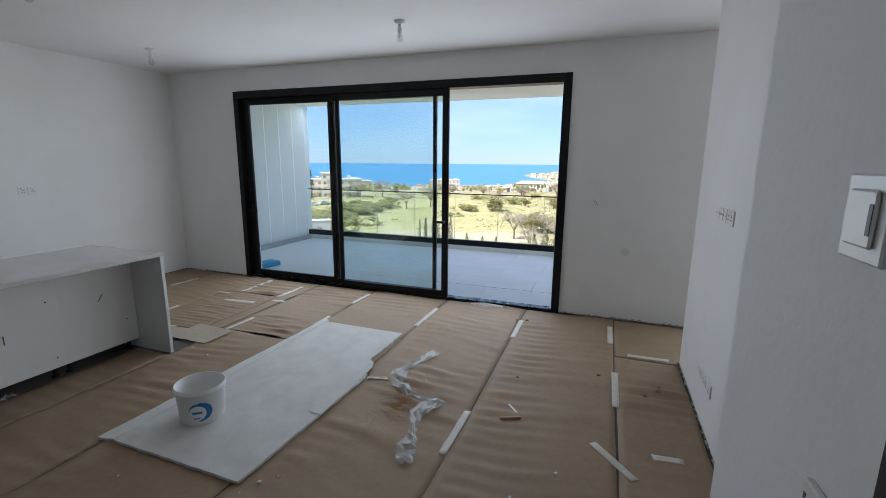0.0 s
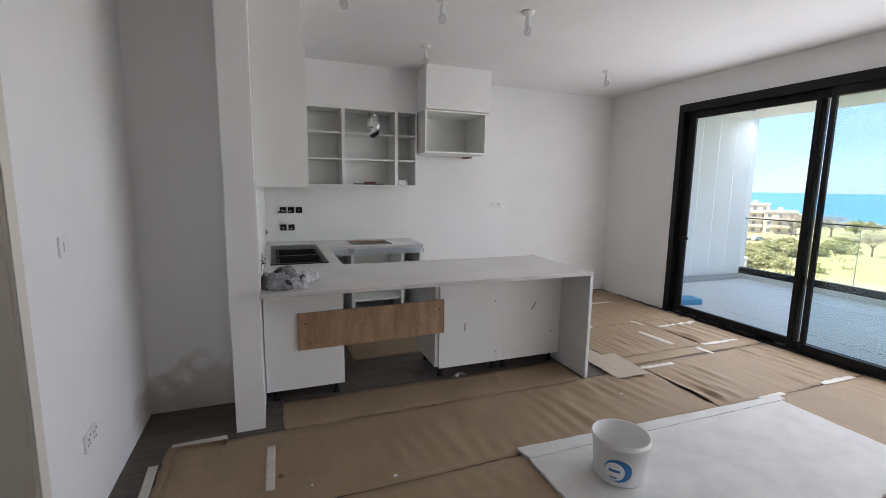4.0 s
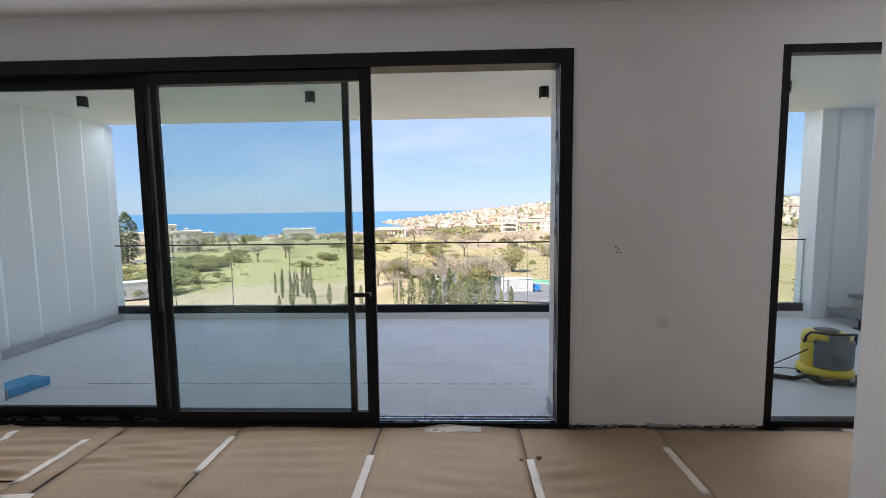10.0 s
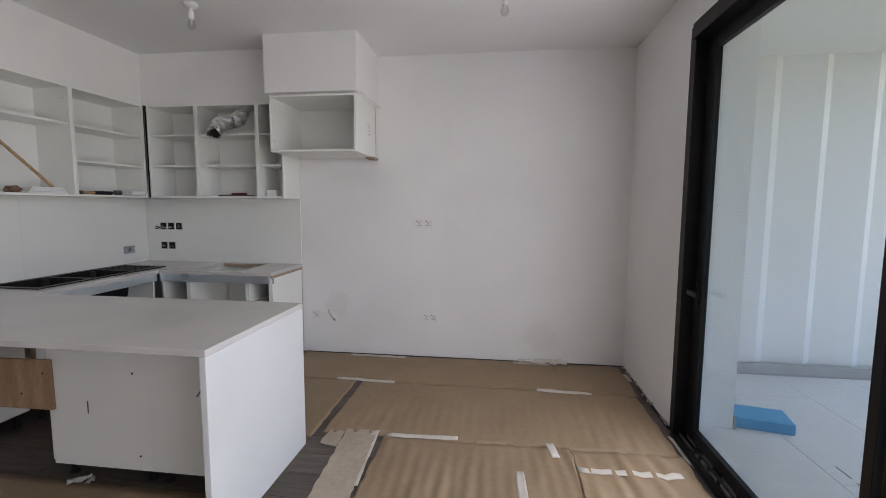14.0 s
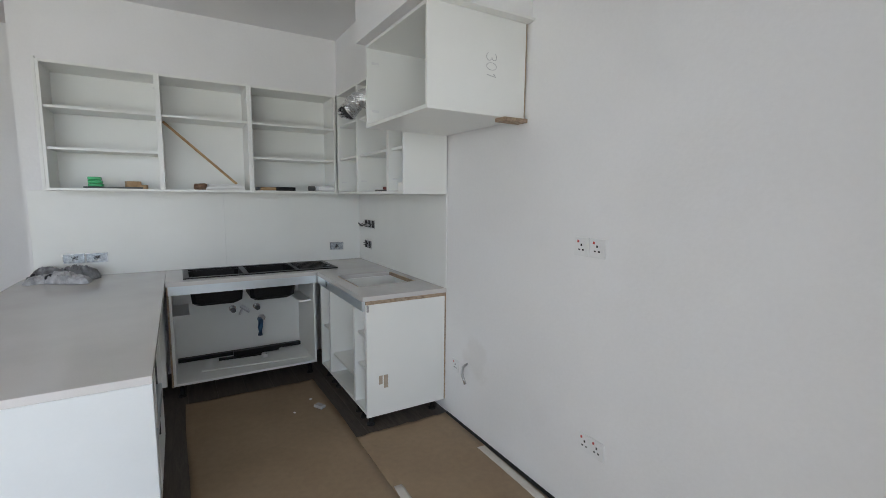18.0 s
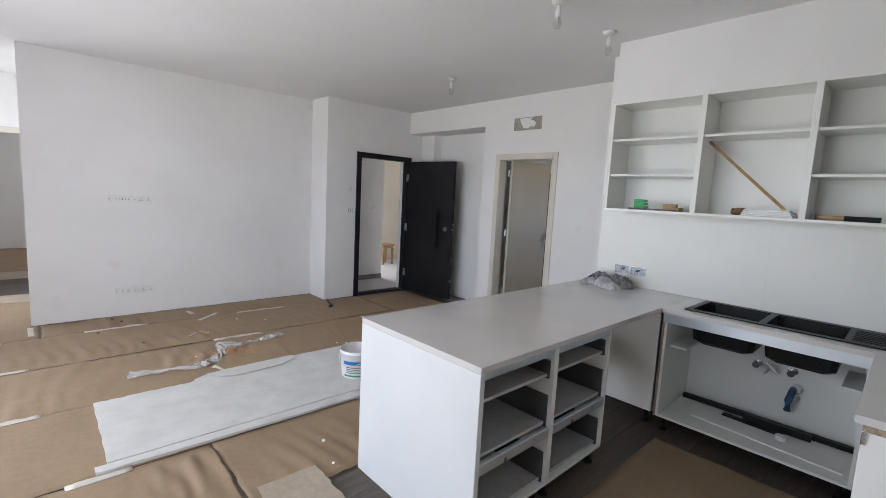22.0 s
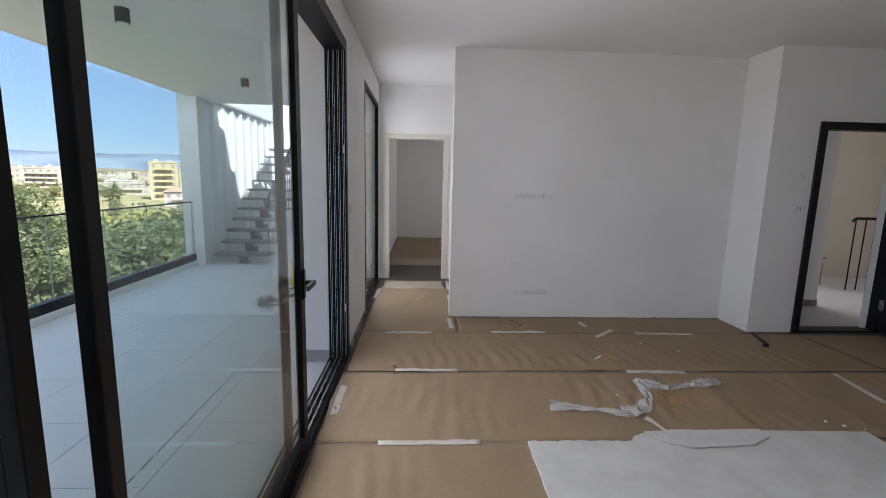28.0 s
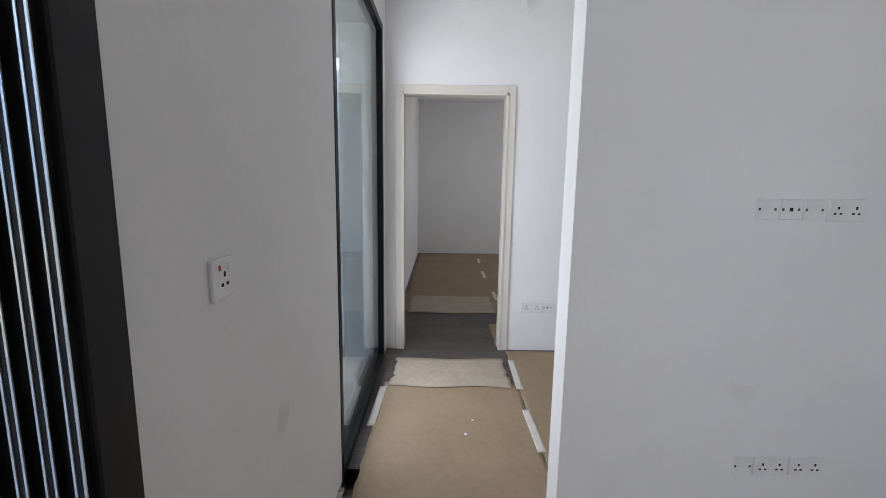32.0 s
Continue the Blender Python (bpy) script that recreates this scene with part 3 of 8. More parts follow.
idr = thing("inner_door", (-1.0, -1.9, 0.01), "dark brown flush door inside the side room", "door")
part("panel", box(-1.045, -1.005, -2.36, -1.42, 0.012, 2.05, 0.003), M_BROWNT, idr)
part("handle", boxes((-1.065, -1.045, -1.52, -1.48, 0.98, 1.10), (-1.095, -1.065, -1.51, -1.49, 1.03, 1.05), (-1.11, -1.095, -1.62, -1.49, 1.03, 1.05), bevel=0.003), M_STEEL, idr, "steel lever handle")

# entrance door
ef = thing("door_3", (FDX, FD[0], 0), "black steel frame of the entrance door", "door frame", kind="structure")
for u0, u1, z0, z1 in ((FD[0], FD[0] + 0.075, 0, FD[2]), (FD[1] - 0.075, FD[1], 0, FD[2]), (FD[0] + 0.075, FD[1] - 0.075, FD[2] - 0.075, FD[2])):
    part("frame_member", box(FDX - 0.022, FDX + 0.1, u0, u1, z0, z1, 0.003), M_DOORBLK, ef)
part("threshold", box(FDX - 0.01, FDX + 0.11, FD[0] + 0.075, FD[1] - 0.075, 0.004, 0.02, 0.003), M_DOORBLK, ef)
for zz in (0.5, 1.05, 1.6):
    part("strike_plate", box(FDX + 0.0, FDX + 0.05, FD[1] - 0.079, FD[1] - 0.074, zz, zz + 0.16, 0.001), M_STEEL, ef)
el = thing("entrance_door", (FDX - 0.02, FD[0] + 0.07, 0.01), "black panelled security door standing wide open", "door")
HG = Vector((FDX - 0.02, FD[0] + 0.06, 0))
TE = turned(98 - 90 + 0)
LW = 0.93


def leafbox(a0, a1, b0, b1, z0, z1, bev=0.003, bm=None):
    """a along the leaf from its hinge, b across it towards the room."""
    return box(HG.x - a1, HG.x - a0, HG.y + b0, HG.y + b1, z0, z1, bev, bm, TE, HG)


part("panel", leafbox(0, LW, -0.06, 0, 0.012, 2.12, 0.004), M_DOORBLK, el)
part("edge_trim", leafbox(LW, LW + 0.012, -0.062, 0.004, 0.012, 2.12, 0.002), M_ALU, el)
part("pull_bar", merge(merge(leafbox(0.66, 0.70, 0.045, 0.07, 0.78, 1.38, 0.006), leafbox(0.67, 0.69, 0, 0.046, 0.82, 0.86)), leafbox(0.67, 0.69, 0, 0.046, 1.30, 1.34)), M_BLACK, el, "long black pull bar")
part("lock_rose", merge(leafbox(0.80, 0.86, 0, 0.012, 1.06, 1.12), leafbox(0.822, 0.838, 0.012, 0.05, 1.075, 1.105)), M_GREYPL, el, "grey steel thumb-turn lock")
for zz in (0.28, 0.62, 1.0, 1.08, 1.16, 1.85):
    part("bolt", leafbox(LW + 0.012, LW + 0.03, -0.04, -0.018, zz, zz + 0.022, 0.002), M_STEEL, el, "steel locking bolt")
for zz in (0.25, 1.0, 1.8):
    part("hinge", leafbox(-0.02, 0.02, 0.0, 0.02, zz, zz + 0.12, 0.004), M_STEEL, el)


# ---- kitchen ----
def carcass(name, x0, x1, y0, y1, z0, z1, face, label, shelves=(), category="kitchen cabinet", back=True, top=True, feet=True, group="kitchen units", t=0.018, edge=None, bottom=True):
    """An open cabinet. face: the side left open, '+x', '-x', '+y'."""
    c = thing(name, ((x0 + x1) / 2, (y0 + y1) / 2, z0), label, category, group)
    if face in ("+x", "-x"):
        sides = [(x0, x1, y0, y0 + t), (x0, x1, y1 - t, y1)]
        inner = (y0 + t, y1 - t)
        bk = (x0, x0 + 0.008) if face == "+x" else (x1 - 0.008, x1)
        a = (bk[1], x1) if face == "+x" else (x0, bk[0])
        for s in sides:
            part("side_panel", box(*s, z0, z1, 0.001), M_LAM, c)
        if back:
            part("back_panel", box(*bk, *inner, z0 + t, z1 - t), M_LAM, c)
        plate = lambda p, q, za, zb: box(*((a[0] + p, a[1] - q) if face == "+x" else (a[0] + q, a[1] - p)), *inner, za, zb, 0.001)
    else:
        inner = (x0 + t, x1 - t)
        a = (y0 + 0.008, y1)
        part("side_panel", box(x0, x0 + t, y0, y1, z0, z1, 0.001), M_LAM, c)
        part("side_panel", box(x1 - t, x1, y0, y1, z0, z1, 0.001), M_LAM, c)
        if back:
            part("back_panel", box(*inner, y0, y0 + 0.008, z0 + t, z1 - t), M_LAM, c)
        plate = lambda p, q, za, zb: box(*inner, a[0] + p, a[1] - q, za, zb, 0.001)
    if bottom:
        part("bottom_panel", plate(0, 0, z0, z0 + t), M_LAM, c)
    if top:
        part("top_panel", plate(0, 0, z1 - t, z1), M_LAM, c)
    for zs in shelves:
        part("shelf", plate(0.004, 0.02, zs - t, zs), M_LAM, c)
    if feet:
        for fx in (x0 + 0.05, x1 - 0.05):
            for fy in (y0 + 0.05, y1 - 0.05):
                part("foot", lathe([(0.028, 0.0), (0.026, 0.012), (0.016, 0.018), (0.016, z0 - 0.012), (0.03, z0 - 0.008), (0.03, z0)], fx, fy, 12), M_BLACK, c, "black adjustable foot")
    else:
        # hinge plates left from the missing doors
        for zh in (z0 + 0.1, z1 - 0.1):
            if face == "+x":
                part("hinge_plate", box(x1 - 0.075, x1 - 0.03, y0 + t, y0 + t + 0.006, zh - 0.006, zh + 0.006, 0.001), M_WHITEPL, c)
            elif face == "+y":
                part("hinge_plate", box(x0 + t, x0 + t + 0.006, y1 - 0.075, y1 - 0.03, zh - 0.006, zh + 0.006, 0.001), M_WHITEPL, c)
    return c


M_LGREY = surf("pale_grey_board", (0.4, 0.4, 0.39), (0.48, 0.48, 0.47), 30, 0.6, 0.1, 200, fine=0.25)
M_BLUEH = surf("dark_blue_rubber", (0.02, 0.06, 0.13), (0.03, 0.09, 0.18), 12, 0.5, 0.1, 90)
TOPZ, TT = 0.90, 0.030
PX0, PX1, PY1 = -4.155, -3.255, 3.02
CX, CYS = -5.237, 1.15                     # front edges of the west and south worktops
SK = (-5.45, -4.27, 0.575, 1.045)          # sink
HB = (-5.79, -5.325, 1.42, 1.89)           # hob cut-out


def framed(x0, x1, y0, y1, a0, a1, c0, c1, z0, z1):
    """A slab with a rectangular hole through it."""
    b = bmesh.new()
    rings = [[b.verts.new((x, y, z)) for x, y in ((p0, q0), (p1, q0), (p1, q1), (p0, q1))] for z in (z0, z1) for p0, p1, q0, q1 in ((x0, x1, y0, y1), (a0, a1, c0, c1))]
    lo, li, to, ti = rings
    for k in range(4):
        n = (k + 1) % 4
        b.faces.new((to[k], to[n], ti[n], ti[k]))
        b.faces.new((lo[n], lo[k], li[k], li[n]))
        b.faces.new((lo[k], lo[n], to[n], to[k]))
        b.faces.new((li[n], li[k], ti[k], ti[n]))
    return b


wt = thing("worktop", (PX1, KY, TOPZ - TT), "glossy white quartz worktop running round three sides, with a waterfall end", "worktop")
z0, z1 = TOPZ - TT, TOPZ
part("peninsula_slab", boxes((PX0, PX1, KY, PY1, z0, z1), bevel=0.002), M_STONE, wt)
part("sink_slab", framed(WX, PX0 - 0.001, KY, CYS, SK[0] + 0.02, SK[1] - 0.02, SK[2] + 0.02, SK[3] - 0.02, z0, z1), M_STONE, wt)
part("hob_slab", framed(WX, CX, CYS + 0.001, 2.225, *HB, z0, z1), M_STONE, wt, "slab with a square cut-out for a hob")
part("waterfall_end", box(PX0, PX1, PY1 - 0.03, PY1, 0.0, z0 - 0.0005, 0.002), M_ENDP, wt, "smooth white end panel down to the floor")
part("mounting_rail", boxes((-4.17, -5.24, 1.085, 1.125, 0.80, 0.868), (-5.28, -5.245, CYS, 2.20, 0.80, 0.868)), M_ALUC, wt, "pale aluminium channel under the front edge")
sp = thing("splashback", (WX, KY, TOPZ), "smooth pale splashback panels between worktop and wall cabinets", "splashback")
part("panel", box(WX + 0.009, -4.61, KY, KY + 0.008, TOPZ, UPZ0, 0.001), M_LAM, sp)
part("panel", box(-4.6095, -3.33, KY, KY + 0.008, TOPZ, UPZ0, 0.001), M_LAM, sp)
part("panel", box(WX, WX + 0.008, KY, 2.225, TOPZ, UPZ0, 0.001), M_LAM, sp)

# peninsula units, open towards the kitchen
XB = -3.648
carcass("base_unit", -4.13, XB, 0.535, 1.07, 0.10, z0, "-x", "white corner base unit with no door", back=True)
for y0, y1 in ((1.82, 2.405), (2.405, 2.985)):
    c = carcass("drawer_unit", -4.13, XB, y0, y1, 0.10, z0, "-x", "open white drawer unit with grey metal drawer sides and no fronts", back=True, top=False)
    for zt, hh in ((0.125, 0.16), (0.44, 0.16), (0.70, 0.085)):
        part("drawer_base", box(-4.10, XB - 0.03, y0 + 0.03, y1 - 0.03, zt, zt + 0.016, 0.001), M_LGREY, c, "pale grey drawer bottom")
        part("drawer_side", box(-4.11, XB - 0.03, y0 + 0.02, y0 + 0.034, zt - 0.01, zt + hh, 0.002), M_DGREY, c, "dark grey drawer side")
        part("drawer_side", box(-4.11, XB - 0.03, y1 - 0.034, y1 - 0.02, zt - 0.01, zt + hh, 0.002), M_DGREY, c, "dark grey drawer side")
        part("drawer_back", box(XB - 0.04, XB - 0.025, y0 + 0.034, y1 - 0.034, zt + 0.016, zt + hh, 0.002), M_GREYPL, c)
    part("grip_channel", box(-4.13, -4.10, y0 + 0.018, y1 - 0.018, 0.375, 0.43, 0.004), M_ALUC, c, "aluminium grip channel")
    part("grip_channel", box(-4.13, -4.10, y0 + 0.018, y1 - 0.018, 0.82, 0.868, 0.004), M_ALUC, c, "aluminium grip channel")
bp = thing("back_panels", (-3.63, KY, 0.09), "white melamine panels closing the peninsula's outer side", "panel")
for y0, y1 in ((0.522, 1.072), (1.83, 2.4155), (2.4160, 2.988)):
    q = part("panel", box(XB + 0.0005, XB + 0.0185, y0, y1, 0.09, z0 - 0.001, 0.001), M_LAM, bp)
part("paper_label", box(XB + 0.0185, XB + 0.0195, 2.052, 2.060, 0.385, 0.455), M_INKB, bp, "torn strip of brown label")
part("paper_label", box(XB + 0.0185, XB + 0.0195, 2.705, 2.713, 0.51, 0.58, turn=turned(-35, "X")), M_INKB, bp, "torn strip of brown label")
for yy, zz in ((2.35, 0.17), (2.33, 0.62), (2.90, 0.3)):
    part("screw", tube([(XB + 0.018, yy, zz), (XB + 0.021, yy, zz)], 0.006), M_DGREY, bp)
part("side_board", box(-4.12, XB, 1.80, 1.8195, 0.10, z0 - 0.001, 0.001), M_LAM, bp)
ok = thing("wood_plank", (-3.62, 1.3, 0.38), "oak-veneered drawer front tacked across the gap in the panels", "wood panel")
part("board", box(XB + 0.020, XB + 0.038, 0.745, 1.865, 0.392, 0.664, 0.0015, turn=turned(0.8, "X")), M_OAK, ok)
for yy, zz in ((0.80, 0.58), (0.83, 0.43), (1.68, 0.48), (1.82, 0.6)):
    part("screw_hole", tube([(XB + 0.037, yy, zz), (XB + 0.0388, yy, zz)], 0.006), M_BLACK, ok)

# sink base
sb = carcass("sink_unit", -5.235, -4.172, KY + 0.01, 1.10, 0.10, z0, "+y", "wide open sink unit with bare fittings and no doors", top=False)
part("edge_strip", box(-4.171, -4.160, 1.06, 1.104, 0.10, 0.86), M_CHIP, sb, "raw chipboard edge")
part("shelf_stub", box(-4.19, -4.30, 0.60, 1.0, 0.60, 0.616), M_LAM, sb)
part("shelf_stub", box(-5.217, -5.12, 0.60, 1.0, 0.62, 0.636), M_LAM, sb)
sk = thing("sink", (-4.86, 0.81, 0.68), "black composite double sink with a ribbed drainer", "sink")
zr = TOPZ + 0.008
b1, b2 = (-4.69, -4.31, 0.62, 1.0), (-5.10, -4.73, 0.62, 1.0)
part("rim", boxes((SK[0], b2[0], SK[2], SK[3], zr - 0.012, zr), (b2[1], b1[0], SK[2], SK[3], zr - 0.012, zr), (b1[1], SK[1], SK[2], SK[3], zr - 0.012, zr),
                  (b2[0], b2[1], SK[2], b2[2], zr - 0.012, zr), (b2[0], b2[1], b2[3], SK[3], zr - 0.012, zr), (b1[0], b1[1], SK[2], b1[2], zr - 0.012, zr), (b1[0], b1[1], b1[3], SK[3], zr - 0.012, zr)), M_SINK, sk)


def bowl_bm(x0, x1, y0, y1, top, bottom, wall=0.012, taper=0.035):
    """A tapered bowl, open above, with a wall of even thickness."""
    b = bmesh.new()

    def ring(inset, z):
        q = 0.03
        a0, a1, c0, c1 = x0 + inset, x1 - inset, y0 + inset, y1 - inset
        return [b.verts.new((x, y, z)) for x, y in ((a0 + q, c0), (a1 - q, c0), (a1, c0 + q), (a1, c1 - q), (a1 - q, c1), (a0 + q, c1), (a0, c1 - q), (a0, c0 + q))]
    rows = [ring(0, top), ring(taper * 0.7, bottom + 0.03), ring(taper + 0.02, bottom + wall)]
    outer = [ring(-wall, top), ring(taper * 0.7 - wall, bottom + 0.025), ring(taper + 0.01, bottom)]
    for r in (rows, outer):
        for p, q in zip(r, r[1:]):
            for k in range(8):
                b.faces.new((p[k], p[(k + 1) % 8], q[(k + 1) % 8], q[k]))
        b.faces.new(r[-1])
    for k in range(8):
        b.faces.new((rows[0][k], rows[0][(k + 1) % 8], outer[0][(k + 1) % 8], outer[0][k]))
    bmesh.ops.recalc_face_normals(b, faces=b.faces)
    return b


for b in (b1, b2):
    bw = part("bowl", bowl_bm(*b, zr - 0.0125, 0.665), M_SINK, sk, "deep black bowl")
    cx, cy = (b[0] + b[1]) / 2, (b[2] + b[3]) / 2
    part("strainer", lathe([(0.045, 0.678), (0.045, 0.682), (0.02, 0.684)], cx, cy, 18, close=True), M_STEEL, bw, "steel basket strainer")
for k in range(7):
    part("rib", box(SK[0] + 0.04, b2[0] - 0.03, 0.66 + k * 0.05, 0.672 + k * 0.05, zr, zr + 0.004, 0.001), M_SINK, sk)
part("drain_plug", lathe([(0.014, zr), (0.014, zr + 0.004), (0.006, zr + 0.006)], SK[0] + 0.06, 0.95, 14, close=True), M_STEEL, sk)
# bare fittings behind the sink
fy = KY + 0.02
for fx, nm in ((-4.64, "stop_valve"), (-4.84, "stop_valve")):
    v = thing(nm, (fx, fy, 0.50), "chrome stop valve on the back panel under the sink", "valve", "plumbing valves")
    part("body", tube([(fx, fy, 0.52), (fx, fy + 0.06, 0.52)], 0.014, 12), M_STEEL, v)
    part("rose", tube([(fx, fy, 0.52), (fx, fy + 0.006, 0.52)], 0.03, 16), M_STEEL, v)
    part("knob", tube([(fx, fy + 0.06, 0.52), (fx, fy + 0.085, 0.52)], 0.022, 10), M_DGREY, v)
v = thing("tap_tee", (-4.74, fy, 0.47), "chrome tee tap with two outlets under the sink", "valve")
part("body", tube([(-4.70, fy + 0.07, 0.55), (-4.77, fy + 0.07, 0.49)], 0.014, 10), M_STEEL, v)
part("stem", tube([(-4.74, fy, 0.515), (-4.74, fy + 0.08, 0.515)], 0.016, 10), M_STEEL, v)
part("outlet", tube([(-4.72, fy + 0.06, 0.53), (-4.69, fy + 0.06, 0.47)], 0.011, 10), M_STEEL, v)
v = thing("drain_hose", (-4.84, fy, 0.3), "short dark blue drain hose with a steel cap under the sink", "hose")
part("hose", tube([(-4.86, fy + 0.02, 0.40), (-4.86, fy + 0.09, 0.39), (-4.85, fy + 0.11, 0.34), (-4.85, fy + 0.10, 0.27)], 0.022, 10), M_BLUEH, v, shade=True)
part("cap", tube([(-4.88, fy, 0.41), (-4.88, fy + 0.03, 0.41)], 0.03, 14), M_STEEL, v)
v = thing("plinth_strips", (-4.7, 0.62, 0.118), "black plastic plinth strips lying in the sink unit", "plinth strip")
part("strip", box(-5.205, -4.20, 0.585, 0.63, 0.119, 0.150, 0.002), M_BLACK, v)
part("strip", box(-5.00, -4.62, 0.632, 0.685, 0.119, 0.165, 0.002, turn=turned(1)), M_BLACK, v)
part("strip", box(-4.86, -4.50, 0.69, 0.74, 0.119, 0.129, 0.002, turn=turned(-4)), M_BLACK, v)
solid("white_strip", box(-5.19, -4.36, 0.93, 0.965, 0.119, 0.130, 0.001, turn=turned(-5)), M_LAM, "long white edging strip lying in the sink unit", "edging strip", at=(-4.8, 0.9, 0.119))
solid("plastic_elbow", lathe([(0.03, 0.119), (0.03, 0.15), (0.022, 0.152), (0.022, 0.135)], -4.86, 0.80, 14), M_WHITEPL, "small white plastic pipe collar in the sink unit", "pipe fitting", at=(-4.86, 0.8, 0.119))

# west base units
for y0, y1, nm, sh in ((CYS + 0.005, 1.415, "narrow_unit", (0.45,)), (1.415, 1.985, "oven_unit", (0.28,)), (1.985, 2.205, "narrow_unit", (0.40, 0.62))):
    carcass(nm, WX + 0.02, -5.262, y0, y1, 0.10, z0, "+x", "open white base unit with no door" if nm == "narrow_unit" else "open white oven housing under the hob cut-out", sh, top=False)
ep = thing("end_panel", (-5.55, 2.215, 0.085), "white end panel of the kitchen run with a printed label", "panel")
part("board", box(WX + 0.012, -5.262, 2.2055, 2.2235, 0.085, 0.845, 0.001), M_LAM, ep)
part("raw_edge", box(WX + 0.012, -5.262, 2.2055, 2.2235, 0.8455, 0.868), M_CHIP, ep, "raw chipboard strip under the worktop")
part("raw_edge", box(WX + 0.002, WX + 0.0115, 2.2055, 2.2235, 0.085, 0.868), M_CHIP, ep, "raw chipboard edge at the wall")
part("label", boxes((-5.41, -5.38, 2.2236, 2.2242, 0.27, 0.36), (-5.37, -5.345, 2.2236, 2.2242, 0.30, 0.36)), M_PAPER2, ep, "small printed label")
part("hinge_plate", box(-5.275, -5.262, 2.2236, 2.235, 0.80, 0.845, 0.002), M_STEEL, ep)

# wall cabinets
XS = (UPX0, -4.176, -4.805, -5.52)
for k, sh in enumerate(((2.13, 1.85), (2.13,), (2.13, 1.85))):
    carcass("wall_cabinet", XS[k + 1], XS[k], KY + 0.002, UPY, UPZ0, UPZ1, "+y", "open white wall cabinet with shelves and no doors", sh, feet=False, group="wall cabinets")
# black strip stands in for the shade in the open corner gap
solid("corner_gap_dark", box(-5.60, -5.537, UPY + 0.003, 0.871, UPZ0, UPZ1, 0.001), M_BLACK, "black strip standing in for the shaded corner gap between wall cabinets", "filler strip", at=(-5.57, UPY, UPZ0))
for y0, y1, sh in ((0.872, 1.372, (2.15, 1.865)), (1.372, 1.978, (2.15, 1.865)), (1.978, 2.229, (2.15, 1.865))):
    carcass("wall_cabinet", WX + 0.01, -5.52, y0, y1, UPZ0, UPZ1, "+x", "open white wall cabinet with shelves and no doors", sh, feet=False, group="wall cabinets")
solid("cabinet_end_panel", box(UPX0 + 0.0005, UPX0 + 0.0185, KY + 0.002, UPY + 0.002, UPZ0 - 0.003, UPZ1 + 0.014, 0.001), M_LAM, "white end panel of the wall cabinets", "panel", at=(UPX0, KY, UPZ0))
oc = carcass("hanging_cabinet", WX + 0.015, -5.265, 2.245, 3.005, 1.943, UPZ1, "+x", "open white cabinet box hung high beside the wall cabinets", (), feet=False, group="wall cabinets")
part("raw_edge", box(WX + 0.009, WX + 0.0145, 2.99, 3.005, 1.943, UPZ1), M_CHIP, oc, "raw chipboard edge")
solid("chipboard_batten", box(WX + 0.01, WX + 0.16, 2.95, 3.03, 1.924, 1.9425, 0.001), M_CHIP, "chipboard batten fixed under the hanging cabinet", "batten", at=(WX + 0.1, 3.0, 1.92))
solid("top_batten", box(WX + 0.01, -5.30, 2.99, 3.06, UPZ1 + 0.0005, UPZ1 + 0.012), M_LAM, "thin white strip on top of the hanging cabinet", "strip", at=(WX + 0.1, 3.0, UPZ1))


def arc(cx, cy, rx, ry, a0, a1, n=14):
    return [(cx + rx * math.cos(radians(a0 + (a1 - a0) * k / n)), cy + ry * math.sin(radians(a0 + (a1 - a0) * k / n))) for k in range(n + 1)]


# the pencilled number 301, written downwards
bm = bmesh.new()
for stroke in (arc(0.018, 0.046, 0.016, 0.014, 160, -80) + arc(0.018, 0.016, 0.018, 0.016, 85, -160), arc(0.063, 0.031, 0.017, 0.03, 75, 435, 24), [(0.098, 0.044), (0.112, 0.058), (0.104, 0.004)]):
    tube([(-5.595 - v, 3.0056, 2.24 - u) for u, v in stroke], 0.0013, 5, bm)
part("pencil_number", bm, M_INK, oc, "hand-written pencil number 301")

# foil duct hanging out of the cooker cabinet
bend = ((-5.70, 1.74, 2.40), (-5.66, 1.737, 2.32), (-5.58, 1.725, 2.27), (-5.48, 1.705, 2.245), (-5.41, 1.69, 2.21), (-5.37, 1.683, 2.17), (-5.337, 1.68, 2.122))
pts, rad = [], []
for k in range(61):
    s = k / 60 * (len(bend) - 1)
    i = min(int(s), len(bend) - 2)
    a, c = Vector(bend[i]), Vector(bend[i + 1])
    w = s - i
    pts.append(a.lerp(c, w) + Vector((0.004 * math.sin(k * 2.3), 0.004 * math.cos(k * 1.9), 0)))
    rad.append(0.061 + (0.005 if k % 2 else -0.003) + 0.005 * math.sin(k * 1.1))
fd = thing("foil_duct", (-5.6, 1.7, 2.15), "crumpled silver foil duct bending out of a wall cabinet", "duct")
part("hose", tube(pts, rad, 20, caps=False), M_FOIL, fd)
mouth = (pts[-1] - pts[-4]).normalized()
# a black disc just inside the rim paints the hose's inner shade
part("mouth", tube([pts[-1] - mouth * 0.006, pts[-1] - mouth * 0.002], 0.054, 20), M_BLACK, fd, "black disc for the shade inside the open mouth")


